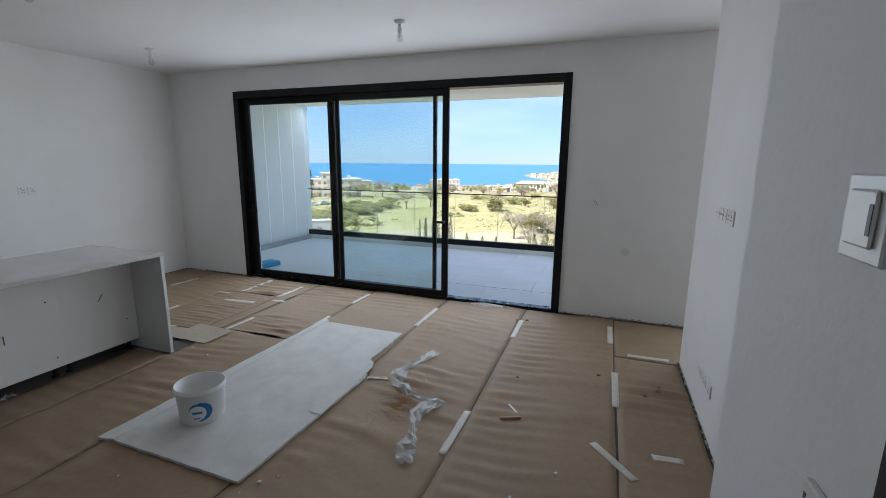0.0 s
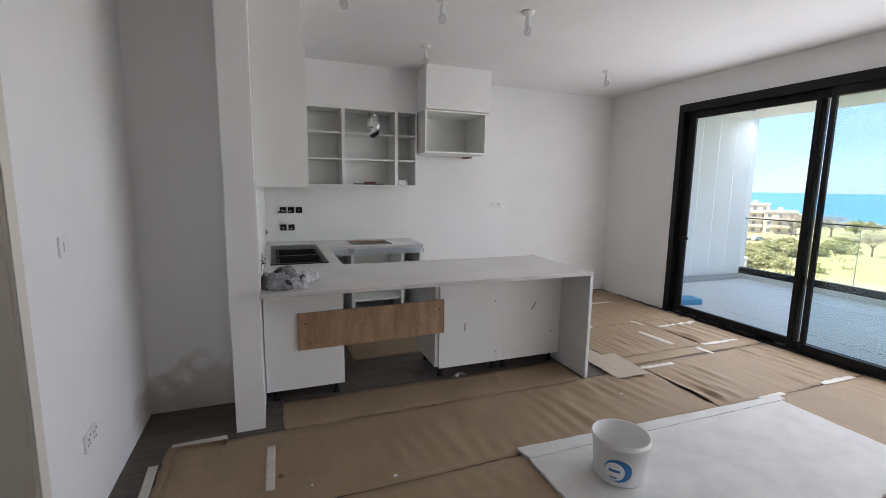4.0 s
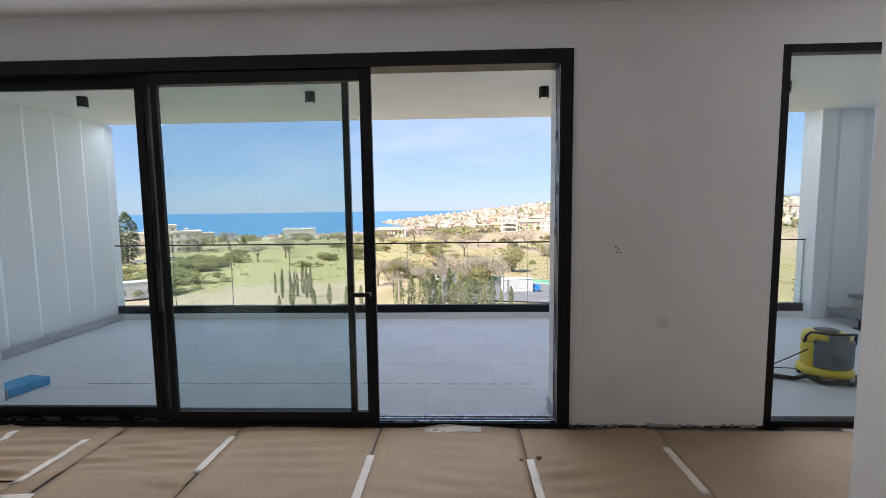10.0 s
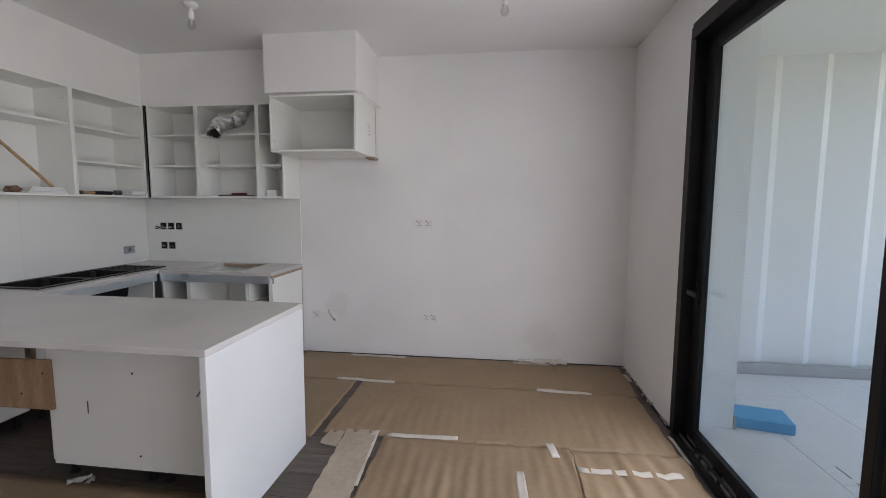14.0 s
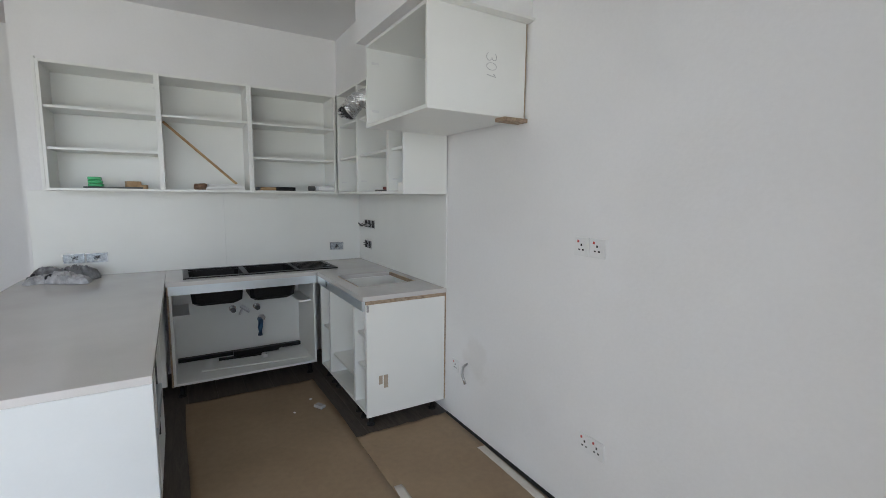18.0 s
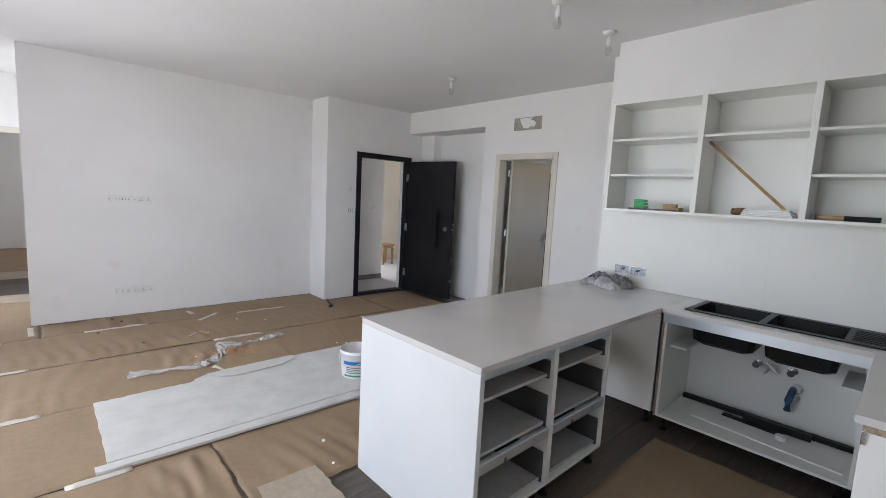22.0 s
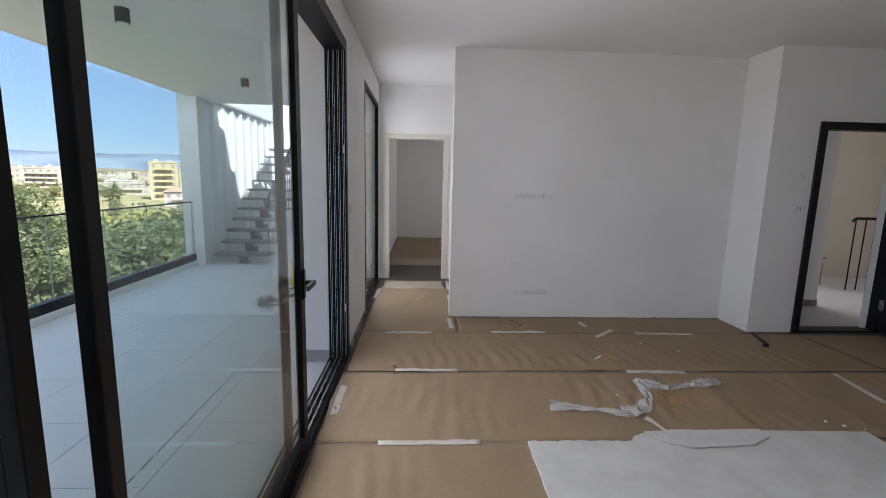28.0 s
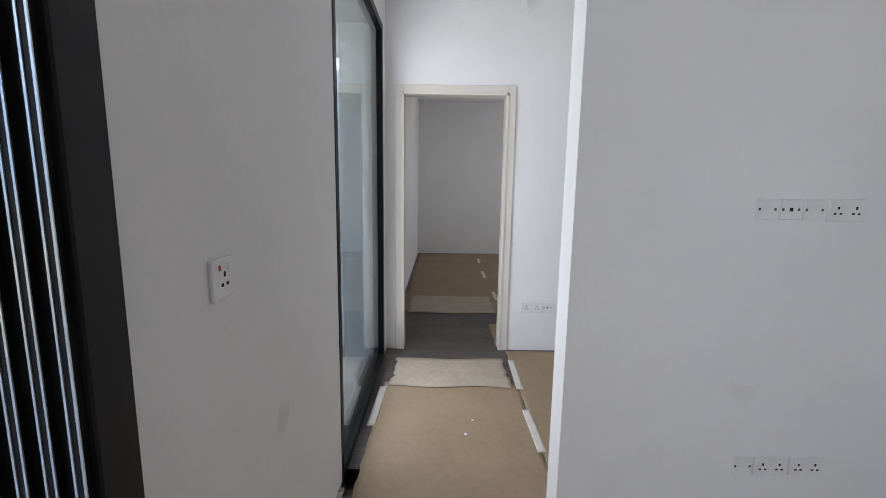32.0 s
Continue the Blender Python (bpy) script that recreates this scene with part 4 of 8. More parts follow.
# ---- balcony ----
BY, BX0, BXE, BZ, BC = 8.60, -5.90, 3.92, -0.03, 2.81
structure("wall_outer_skin", boxes((BX0 - 0.3, -4.79, NYO, 5.82, -0.3, BC), (-0.235, W2[0] - 0.02, NYO, 5.705, -0.3, BC), (W2[1] + 0.02, 9.0, NYO, 5.705, -0.3, 6.0),
                                   (-4.79, W2[1] + 0.02, NYO, 5.705, WTOP + 0.02, BC), (WX - 0.2, 9.0, NYO - 0.01, NYO, CEIL, 3.3)), M_RENDER, "white rendered outer wall along the balcony", "wall")
fb = bmesh.new()
box(BX0 - 0.3, BX0 - 0.12, 5.82, BY + 0.2, -0.3, BC, 0, fb)
structure("wall_balcony_west", fb, M_RENDER, "white rendered end wall of the balcony", "wall")
fins = thing("wall_fins", (BX0, 5.9, 0), "tapering white vertical fins on the balcony wall", "wall fins", kind="structure")
for k in range(7):
    y0 = 5.84 + 0.405 * k
    bm = bmesh.new()
    v = [bm.verts.new(p) for p in ((BX0 - 0.12, y0, 0.06), (BX0 - 0.065, y0 + 0.32, 0.06), (BX0 - 0.12, y0 + 0.40, 0.06), (BX0 - 0.12, y0, BC), (BX0 - 0.065, y0 + 0.32, BC), (BX0 - 0.12, y0 + 0.40, BC))]
    for f in ((0, 1, 4, 3), (1, 2, 5, 4), (2, 0, 3, 5), (0, 2, 1), (3, 4, 5)):
        bm.faces.new([v[i] for i in f])
    part("fin", bm, M_RENDER, fins)
structure("floor_balcony", boxes((BX0 - 0.3, 9.0, NYO - 0.02, BY + 0.25, -0.35, BZ - 0.008)), M_GROUT, "grouted bed of the balcony floor", "floor")
structure("ceiling_balcony", boxes((BX0 - 0.3, 4.62, NYO - 0.02, BY + 0.06, BC, 3.15)), M_RENDER, "smooth white balcony soffit", "ceiling")
structure("trim_skirting", boxes((BX0 - 0.004, BX0 + 0.008, 5.83, BY, BZ, 0.07), (BX0, -4.78, 5.82, 5.832, BZ, 0.07), (-0.245, W2[0] - 0.02, 5.705, 5.717, BZ, 0.07), (-0.247, -0.235, NYO, 5.717, BZ, 0.07),
                                 (W2[1] + 0.02, 8.0, 5.705, 5.717, BZ, 0.07)), M_SKIRT, "pale grey tile skirting on the balcony", "skirting")
structure("wall_upstand", boxes((BX0 - 0.12, BXE, BY, BY + 0.2, -0.35, 0.055)), M_RENDER, "low white kerb under the glass balustrade", "kerb")
bal = thing("balustrade", (0, BY + 0.08, 0.055), "frameless glass balustrade in a black base channel", "balustrade", kind="structure")
part("base_channel", boxes((BX0 - 0.10, BXE, BY + 0.02, BY + 0.10, 0.055, 0.165), bevel=0.003), M_ALU, bal, "black aluminium base channel")
xg = BX0 - 0.09
M_GEDGE = surf("polished_glass_edge", (0.3, 0.4, 0.37), (0.4, 0.5, 0.46), 8, 0.2, 0, 60)
k = 0
while xg < BXE - 0.1:
    x1 = min(xg + 0.865, BXE - 0.01)
    g = part("glass_panel", box(xg + 0.005, x1 - 0.005, BY + 0.052, BY + 0.068, 0.165, 1.055, 0.001), M_GLASSB, bal)
    g.visible_shadow = False
    part("glass_edge", box(x1 - 0.0045, x1 + 0.0005, BY + 0.053, BY + 0.067, 0.17, 1.053, 0.001), M_GEDGE, g, "pale green polished glass edge")
    xg = x1
part("top_rail", boxes((BX0 - 0.09, BXE, BY + 0.047, BY + 0.073, 1.056, 1.074), bevel=0.003), M_ALU, bal, "thin black capping rail")
for lx in (-5.0, -2.5, -0.02, 2.45):
    d = thing("ceiling_spotlight", (lx, 7.12, BC - 0.11), "small black cylinder spotlight on the balcony soffit", "spotlight", "balcony spotlights")
    part("body", lathe([(0.052, BC - 0.11), (0.052, BC)], lx, 7.12, 24, close=True), M_BLACK, d)
    part("lens", lathe([(0.04, BC - 0.1115), (0.04, BC - 0.1105)], lx, 7.12, 20, close=True), M_WHITEPL, d)

# stair to the roof
structure("wall_stair", boxes((BXE, 4.12, BY - 0.12, BY + 0.2, -0.35, 3.15), (4.12, 7.9, BY - 0.02, BY + 0.2, -0.35, 2.84), (8.8, 9.0, 5.705, 10.6, -0.35, 6.0), (7.9, 8.8, BY + 0.22, BY + 0.4, -0.35, 2.84)), M_RENDER, "white rendered walls round the outdoor stair", "wall")
fins2 = thing("wall_fins", (4.2, BY, 0), "tapering white vertical fins on the stair wall", "wall fins", kind="structure")
structure("trim_stair_coping", boxes((4.12, 7.94, BY - 0.11, BY + 0.22, 2.844, 2.895), bevel=0.004), M_SKIRT, "pale grey coping on the stair wall", "coping")
for k in range(9):
    x0 = 4.14 + 0.42 * k
    bm = bmesh.new()
    yb = BY - 0.02
    v = [bm.verts.new(p) for p in ((x0, yb, 0.06), (x0 + 0.40, yb, 0.06), (x0 + 0.06, yb - 0.06, 0.06), (x0, yb, 2.84), (x0 + 0.40, yb, 2.84), (x0 + 0.06, yb - 0.06, 2.84))]
    for f in ((2, 1, 4, 5), (0, 2, 5, 3), (1, 0, 3, 4), (0, 1, 2), (3, 5, 4)):
        bm.faces.new([v[i] for i in f])
    part("fin", bm, M_RENDER, fins2)
st = thing("outdoor_stair", (4.1, 7.9, BZ), "dark steel stair with open treads and a railing", "staircase")
RISE, RUN, NS = 0.185, 0.275, 12
SY0, SY1 = 7.42, 8.40
for k in range(NS):
    x0 = 4.06 + RUN * k
    zt = BZ + RISE * (k + 1)
    deep = 0.30 if k < NS - 1 else 1.1
    part("tread", box(x0, x0 + deep, SY0, SY1, zt - 0.045, zt, 0.004), M_TREAD, st, "grey stone tread")
    part("bracket", boxes((x0 + 0.05, x0 + 0.27, 7.83, 7.99, zt - 0.075, zt - 0.045), (x0 + 0.05, x0 + 0.14, 7.85, 7.97, zt - RISE - 0.07, zt - 0.075), (x0 + 0.05, x0 + 0.36, 7.85, 7.97, zt - RISE - 0.07, zt - RISE + 0.05) if k else (x0 + 0.02, x0 + 0.17, 7.80, 8.02, BZ, BZ + 0.012), bevel=0.002), M_ALU, st, "stepped steel spine")
for k in range(NS):
    x0 = 4.10 + RUN * k
    zt = BZ + RISE * (k + 1)
    for dx in ((0.02, 0.16) if k else (0.02,)):
        part("baluster", tube([(x0 + dx, SY0 + 0.03, zt), (x0 + dx, SY0 + 0.03, zt + 0.9 + RISE * dx / RUN)], 0.008, 6), M_ALU, st)
part("handrail", tube([(4.08, SY0 + 0.03, BZ + RISE + 0.92), (4.08 + RUN * (NS - 1), SY0 + 0.03, BZ + RISE * NS + 0.92), (8.3, SY0 + 0.03, BZ + RISE * NS + 0.92)], 0.022, 8), M_ALU, st, "dark steel handrail")

# ---- land and sea ----
SEA = -40.0


def smooth(a, b, x):
    s = np.clip((x - a) / (b - a), 0, 1)
    return s * s * (3 - 2 * s)


def land(x, y):
    """Height of the land."""
    r = np.hypot(x, y - 7)
    az = np.degrees(np.arctan2(x, y - 7))
    seaside = -15.5 - 24.5 * smooth(150, 780, r) - 12 * smooth(780, 900, r)
    hill = -15.5 - 4 * smooth(60, 160, r) + 8 * smooth(170, 260, r) + 33 * smooth(280, 1500, r) - 90 * smooth(1520, 2300, r)
    east = -14.5 + 3.0 * smooth(60, 200, r) + 10 * smooth(200, 700, r) + 25 * smooth(900, 3000, r)
    w = smooth(-15, 24, az + 5 * smooth(600, 1500, r))
    w2 = smooth(32, 50, az)
    z = seaside * (1 - w) + hill * w
    z = z * (1 - w2) + east * w2
    back = smooth(110, 150, np.abs(az))
    z = z * (1 - back) + (-15.0) * back
    z = z + 0.5 * np.sin(x * 0.05) * np.cos(y * 0.06) * smooth(60, 150, r) + 2.5 * np.sin(x * 0.011 + 1) * np.sin(y * 0.013) * smooth(200, 500, r) * (w + w2 > 0.3)
    return z


def terrain_mesh():
    rs = np.r_[0.0, np.geomspace(12, 4700, 90)]
    na = 220
    az = np.linspace(0, 2 * np.pi, na, endpoint=False)
    vs, fs = [], []
    for r in rs:
        xx, yy = r * np.sin(az), 7 + r * np.cos(az)
        vs += list(zip(xx, yy, land(xx, yy)))
    for i in range(len(rs) - 1):
        for j in range(na):
            a, b = i * na + j, i * na + (j + 1) % na
            fs.append((a, a + na, b + na, b))
    me = bpy.data.meshes.new("ground")
    me.from_pydata([tuple(map(float, v)) for v in vs], [], fs)
    me.shade_smooth()
    return me


def ground_material():
    m = bpy.data.materials.new("meadow_and_scrub")
    m.use_nodes = True
    n, l = m.node_tree.nodes, m.node_tree.links
    b = n["Principled BSDF"]
    co = n.new("ShaderNodeTexCoord")
    n1, n2, n3 = (n.new("ShaderNodeTexNoise") for _ in range(3))
    for k, (nd, s) in enumerate(((n1, 0.012), (n2, 0.05), (n3, 0.9))):
        nd.inputs["Scale"].default_value, nd.inputs["Detail"].default_value = s, 7
        l.new(co.outputs["Object"], nd.inputs["Vector"])
    r1 = n.new("ShaderNodeValToRGB")
    e = r1.color_ramp.elements
    e[0].position, e[0].color = 0.36, (0.25, 0.21, 0.085, 1)
    e[1].position, e[1].color = 0.66, (0.33, 0.25, 0.16, 1)
    x = e.new(0.5)
    x.color = (0.3, 0.24, 0.115, 1)
    l.new(n1.outputs["Fac"], r1.inputs["Fac"])
    r2 = n.new("ShaderNodeValToRGB")
    e = r2.color_ramp.elements
    e[0].position, e[0].color = 0.42, (0.2, 0.17, 0.07, 1)
    e[1].position, e[1].color = 0.6, (0.3, 0.24, 0.125, 1)
    l.new(n2.outputs["Fac"], r2.inputs["Fac"])
    mx = n.new("ShaderNodeMixRGB")
    mx.inputs["Fac"].default_value = 0.5
    l.new(r1.outputs["Color"], mx.inputs["Color1"])
    l.new(r2.outputs["Color"], mx.inputs["Color2"])
    m2 = n.new("ShaderNodeMixRGB")
    m2.blend_type, m2.inputs["Fac"].default_value = "OVERLAY", 0.5
    l.new(mx.outputs["Color"], m2.inputs["Color1"])
    l.new(n3.outputs["Fac"], m2.inputs["Color2"])
    l.new(m2.outputs["Color"], b.inputs["Base Color"])
    b.inputs["Roughness"].default_value = 0.95
    return m


M_LAND = ground_material()
M_SEA = surf("sea_water", (0.03, 0.13, 0.24), (0.045, 0.165, 0.29), 0.01, 0.35, 0.2, 0.3, fine=0.1, rvar=0.05)
M_ASPH = surf("asphalt", (0.11, 0.108, 0.108), (0.15, 0.147, 0.145), 0.3, 0.9, 0.3, 20, fine=0.3)
M_LEAF = surf("green_leaves", (0.28, 0.265, 0.105), (0.4, 0.37, 0.17), 0.6, 0.7, 0, 3, fine=0.4, each=0.15)
M_LEAF2 = surf("yellow_green_leaves", (0.34, 0.3, 0.11), (0.46, 0.4, 0.18), 0.6, 0.75, 0, 3, fine=0.4, each=0.15)
M_LEAFN = surf("grey_green_leaves", (0.15, 0.17, 0.07), (0.27, 0.29, 0.14), 0.6, 0.7, 0, 3, fine=0.4, each=0.15)
M_LEAF3 = surf("young_cypress_leaves", (0.27, 0.28, 0.12), (0.38, 0.38, 0.19), 0.6, 0.75, 0, 3, fine=0.4, each=0.15)
M_CYP = surf("cypress_leaves", (0.15, 0.17, 0.075), (0.24, 0.25, 0.12), 0.8, 0.8, 0, 3, fine=0.4, each=0.2)
M_TWIG = surf("bare_twigs", (0.25, 0.2, 0.14), (0.34, 0.28, 0.21), 0.8, 0.9, 0, 3, fine=0.4)
M_BARK = surf("bark", (0.15, 0.11, 0.08), (0.25, 0.19, 0.14), 3, 0.95, 0.5, 20, fine=0.4)
M_TOWNW = surf("white_town_render", (0.43, 0.37, 0.3), (0.5, 0.44, 0.36), 0.05, 0.9, 0, 2, fine=0.1, each=0.1)
M_TOWNC = surf("cream_town_render", (0.43, 0.36, 0.27), (0.5, 0.43, 0.33), 0.05, 0.9, 0, 2, fine=0.1, each=0.1)
M_PINKW = surf("pink_white_render", (0.5, 0.4, 0.36), (0.56, 0.46, 0.42), 0.05, 0.9, 0, 2, fine=0.1)
M_YELLOWW = surf("sand_yellow_render", (0.5, 0.4, 0.22), (0.56, 0.45, 0.27), 0.05, 0.9, 0, 2, fine=0.1)
M_ROOF = surf("terracotta_roof", (0.34, 0.21, 0.15), (0.42, 0.28, 0.2), 0.5, 0.9, 0.2, 6, fine=0.2)
M_WINDARK = surf("dark_window", (0.2, 0.2, 0.2), (0.28, 0.28, 0.28), 2, 0.25, 0, 3)


def translucent(mat, k=0.5):
    """Leaves let part of the light through."""
    n, l = mat.node_tree.nodes, mat.node_tree.links
    b = n["Principled BSDF"]
    tr, mx = n.new("ShaderNodeBsdfTranslucent"), n.new("ShaderNodeMixShader")
    l.new(b.inputs["Base Color"].links[0].from_socket, tr.inputs["Color"])
    mx.inputs[0].default_value = k
    l.new(b.outputs[0], mx.inputs[1])
    l.new(tr.outputs[0], mx.inputs[2])
    l.new(mx.outputs[0], n["Material Output"].inputs["Surface"])


for lm in (M_LEAF, M_LEAF2, M_LEAF3, M_LEAFN, M_CYP):
    translucent(lm)
# distance haze is painted into the mountains' blue-grey base colour
M_HILLS = surf("mountain_haze_tint", (0.1, 0.135, 0.19), (0.2, 0.23, 0.27), 0.005, 1.0, 0, 0.02, fine=0.2)
g = new("ground", terrain_mesh())
g.data.materials.append(M_LAND)
tagged(g, "rolling meadow and scrub land sloping to the coast", "ground", kind="structure")
me = bpy.data.meshes.new("water")
ring = np.linspace(0, 2 * math.pi, 64, endpoint=False)
me.from_pydata([(r * math.sin(a), r * math.cos(a), z) for r, z in ((1500, SEA), (4900, SEA + 20)) for a in ring], [],
               [tuple(range(64))[::-1]] + [(i, 64 + i, 64 + (i + 1) % 64, (i + 1) % 64)[::-1] for i in range(64)])
me.materials.append(M_SEA)
tagged(new("water", me), "calm blue sea out to the horizon", "sea", kind="structure")
structure("wall_lower_storeys", boxes((WX - 0.2, 9.0, -6.0, BY + 0.2, -16.0, -0.36)), M_RENDER, "white rendered lower storeys of the apartment block", "wall")
structure("roof_slab", boxes((WX - 0.3, 9.0, -6.0, NYO - 0.01, CEIL + 0.26, 3.3)), M_RENDER, "flat roof slab over the flat", "roof")


# ---- floor ----
def planks(x0, x1, y0, y1, name, label, w=0.2, ln=1.2):
    """Dark wood-look tiles, laid lengthwise along y."""
    fl = thing(name, (x0, y0, -0.012), label, "floor", kind="structure")
    cache = {}
    i = 0
    x = x0
    while x < x1 - 0.005:
        xe = min(x + w, x1)
        y = y0 - (0.4 * (i % 3))
        while y < y1 - 0.01:
            a, b = max(y, y0), min(y + ln, y1)
            if b - a > 0.02:
                key = (round(xe - x, 3), round(b - a, 3))
                if key not in cache:
                    cache[key] = mesh_of("floor_plank", box(-(xe - x) / 2 + 0.001, (xe - x) / 2 - 0.001, -(b - a) / 2 + 0.001, (b - a) / 2 - 0.001, 0, 0.011, 0.001), M_PLANK)
                ob = new("floor_plank", cache[key])
                ob.location = ((x + xe) / 2 - x0, (a + b) / 2 - y0, 0)
                ob.parent = fl
            y += ln
        x = xe
        i += 1
    return fl


SHEETS = []
RIPPLE = {7: 0.0042, 9: 0.0022, 27: 0.0022, 8: 0.0022}        # sheets with close parallel ripples
BOARD = (-2.56, -1.38, 1.90, 4.18)         # kept flat under the foam board


def lift_at(x, y, x0, x1, seed, amp, ph):
    """How far the paper's ripples stand off the floor."""
    n1 = noise.noise(Vector((x * 0.9 + seed * 3.1, y * 7.5 + 1.2 * math.sin(x * 2.2 + ph[2]), seed)))
    n2 = noise.noise(Vector((x * 1.5, y * 1.5, seed + 9.0)))
    fold = max(0.0, n2 + 0.12) * amp * 0.85 * (1 + math.sin(y * 52 + 2.5 * math.sin(x * 3.1 + ph[3]) + 5 * n2))
    fold += RIPPLE.get(seed, 0.0) * (0.6 + n2) * (1 + math.sin(y * 84 + 2.0 * math.sin(x * 2.3) + 3 * n2))
    lift = fold + max(0.0, n1) ** 1.4 * amp * (0.5 + max(0, n2 + 0.3)) * 2.2
    rim = max(0.0, min(x - x0, x1 - x, 0.12) / 0.12)
    under = BOARD[0] < x < BOARD[1] and BOARD[2] < y < BOARD[3]
    return lift * (0.35 + 0.65 * rim) * (0.12 if under else 1.0)


def floor_z(x, y):
    """The top of whatever paper lies at a place."""
    return max([0.0] + [q[4] + 0.0012 + lift_at(x, y, q[0], q[1], q[5], q[6], q[7]) for q in SHEETS if q[0] - 0.02 < x < q[1] + 0.02 and q[2] - 0.02 < y < q[3] + 0.02])


def paper(x0, x1, y0, y1, z=0.0015, seed=1, amp=0.016, name="paper_sheet", mat=None, label="brown kraft paper sheet taped over the floor", ragged=0.012):
    """A sheet of floor paper with soft cross ripples and uneven edges."""
    nx, ny = max(int((x1 - x0) / 0.05), 4), max(int((y1 - y0) / (0.0125 if seed in RIPPLE else 0.03)), 4)
    rnd = np.random.RandomState(seed)
    ph = rnd.rand(6) * 6.28
    xs, ys = np.linspace(0, 1, nx + 1), np.linspace(0, 1, ny + 1)
    vs = []
    e0, e1 = rnd.rand(nx + 1) * ragged, rnd.rand(nx + 1) * ragged
    f0, f1 = np.sin(ys * 9 + ph[0]) * ragged * 0.4, np.sin(ys * 7 + ph[1]) * ragged * 0.4
    SHEETS.append((x0, x1, y0, y1, z, seed, amp, ph))
    for j, v in enumerate(ys):
        for i, u in enumerate(xs):
            x = x0 + f0[j] + (x1 + f1[j] - x0 - f0[j]) * u
            y = y0 + e0[i] + (y1 - e1[i] - y0 - e0[i]) * v
            vs.append((x, y, z + lift_at(x, y, x0, x1, seed, amp, ph)))
    fs = [(j * (nx + 1) + i, j * (nx + 1) + i + 1, (j + 1) * (nx + 1) + i + 1, (j + 1) * (nx + 1) + i) for j in range(ny) for i in range(nx)]
    me = bpy.data.meshes.new(name)
    o = ((x0 + x1) / 2, (y0 + y1) / 2, 0)
    me.from_pydata([(a - o[0], b - o[1], c) for a, b, c in vs], [], fs)
    me.materials.append(mat or M_PAPER)
    me.shade_smooth()
    ob = new(name, me)
    ob.location = o
    md = ob.modifiers.new("thick", "SOLIDIFY")
    md.thickness, md.offset = 0.0012, 1
    return tagged(ob, label, "paper", "floor protection paper")


def tape(p, q, width=0.05, z=0.009, name="tape_strip", seed=0):
    """A strip of masking tape from p to q, laid over the paper."""
    p, q = Vector((*p, 0)), Vector((*q, 0))
    d = (q - p)
    n = Vector((-d.y, d.x, 0)).normalized() * width / 2
    k = max(int(d.length / 0.04), 3)
    bm = bmesh.new()
    rnd = random.Random(seed + int(p.x * 97 + p.y * 31))
    rows = []
    for i in range(k + 1):
        c = p + d * (i / k)
        e = Vector((rnd.uniform(-0.004, 0.004), rnd.uniform(-0.004, 0.004), 0)) if i in (0, k) else Vector((0, 0, 0))
        row = []
        for w in (-1, -0.5, 0, 0.5, 1):
            v = c + n * w + e * w
            row.append(bm.verts.new((v.x, v.y, floor_z(v.x, v.y) + 0.002)))
        rows.append(row)
    for a, b in zip(rows, rows[1:]):
        for j in range(4):
            bm.faces.new((a[j], a[j + 1], b[j + 1], b[j]))
    bmesh.ops.recalc_face_normals(bm, faces=bm.faces)
    ob = solid(name, bm, M_TAPE, "strip of pale masking tape over a paper seam", "tape", group="tape strips", shade=True, at=(p.x, p.y, floor_z(p.x, p.y)))
    md = ob.modifiers.new("thick", "SOLIDIFY")
    md.thickness, md.offset = 0.0006, 1
    return ob


SEAM = (0.40, -0.51, -1.50, -2.49, -3.50)
paper(0.424, 0.925, 1.27, 4.33, seed=1)
paper(-0.512, 0.415, 0.75, 5.31, z=0.004, seed=2, amp=0.012)
paper(-1.488, -0.521, 0.2, 5.335, seed=3)
paper(-2.49, -1.497, 0.05, 5.32, z=0.004, seed=4, amp=0.012)
paper(-3.24, -2.499, 0.02, 3.60, seed=5)
paper(-3.318, -2.499, 3.605, 5.31, seed=27)
paper(-3.51, -3.336, 3.58, 5.31, seed=6)
paper(-4.32, -3.50, 3.48, 4.665, seed=7, amp=0.018)
paper(-4.31, -3.49, 4.655, 5.31, seed=8)
paper(-5.18, -4.30, 3.06, 5.30, seed=9, amp=0.011)
paper(-5.83, -5.17, 2.26, 5.32, seed=10, amp=0.011)
paper(-3.62, -3.23, 0.62, 2.96, seed=22)
paper(-5.17, -4.24, 1.22, 3.02, seed=11, amp=0.003)
paper(0.42, 2.28, 4.335, 5.31, seed=12, amp=0.003)
paper(1.12, 2.88, 2.4, 4.345, seed=13, amp=0.003)
paper(4.02, 7.85, 3.3, 5.33, seed=14, amp=0.003)
paper(2.2, 2.70, 4.38, 5.27, z=0.006, seed=15, amp=0.003, name="card_sheet", mat=M_PAPER2, label="grey-brown card sheet lying across the hall", ragged=0.03)
paper(-1.2, 0.40, -0.15, 0.74, seed=16, amp=0.003)
paper(-3.27, -2.3, -0.03, 0.30, seed=17, amp=0.002)
paper(3.95, 4.65, 4.28, 5.28, z=0.005, seed=21, amp=0.003, name="card_sheet", mat=M_PAPER2, label="pale card sheet on the bedroom floor", ragged=0.03)
paper(2.96, 3.6, 4.30, 4.42, z=0.003, seed=25, amp=0.006)


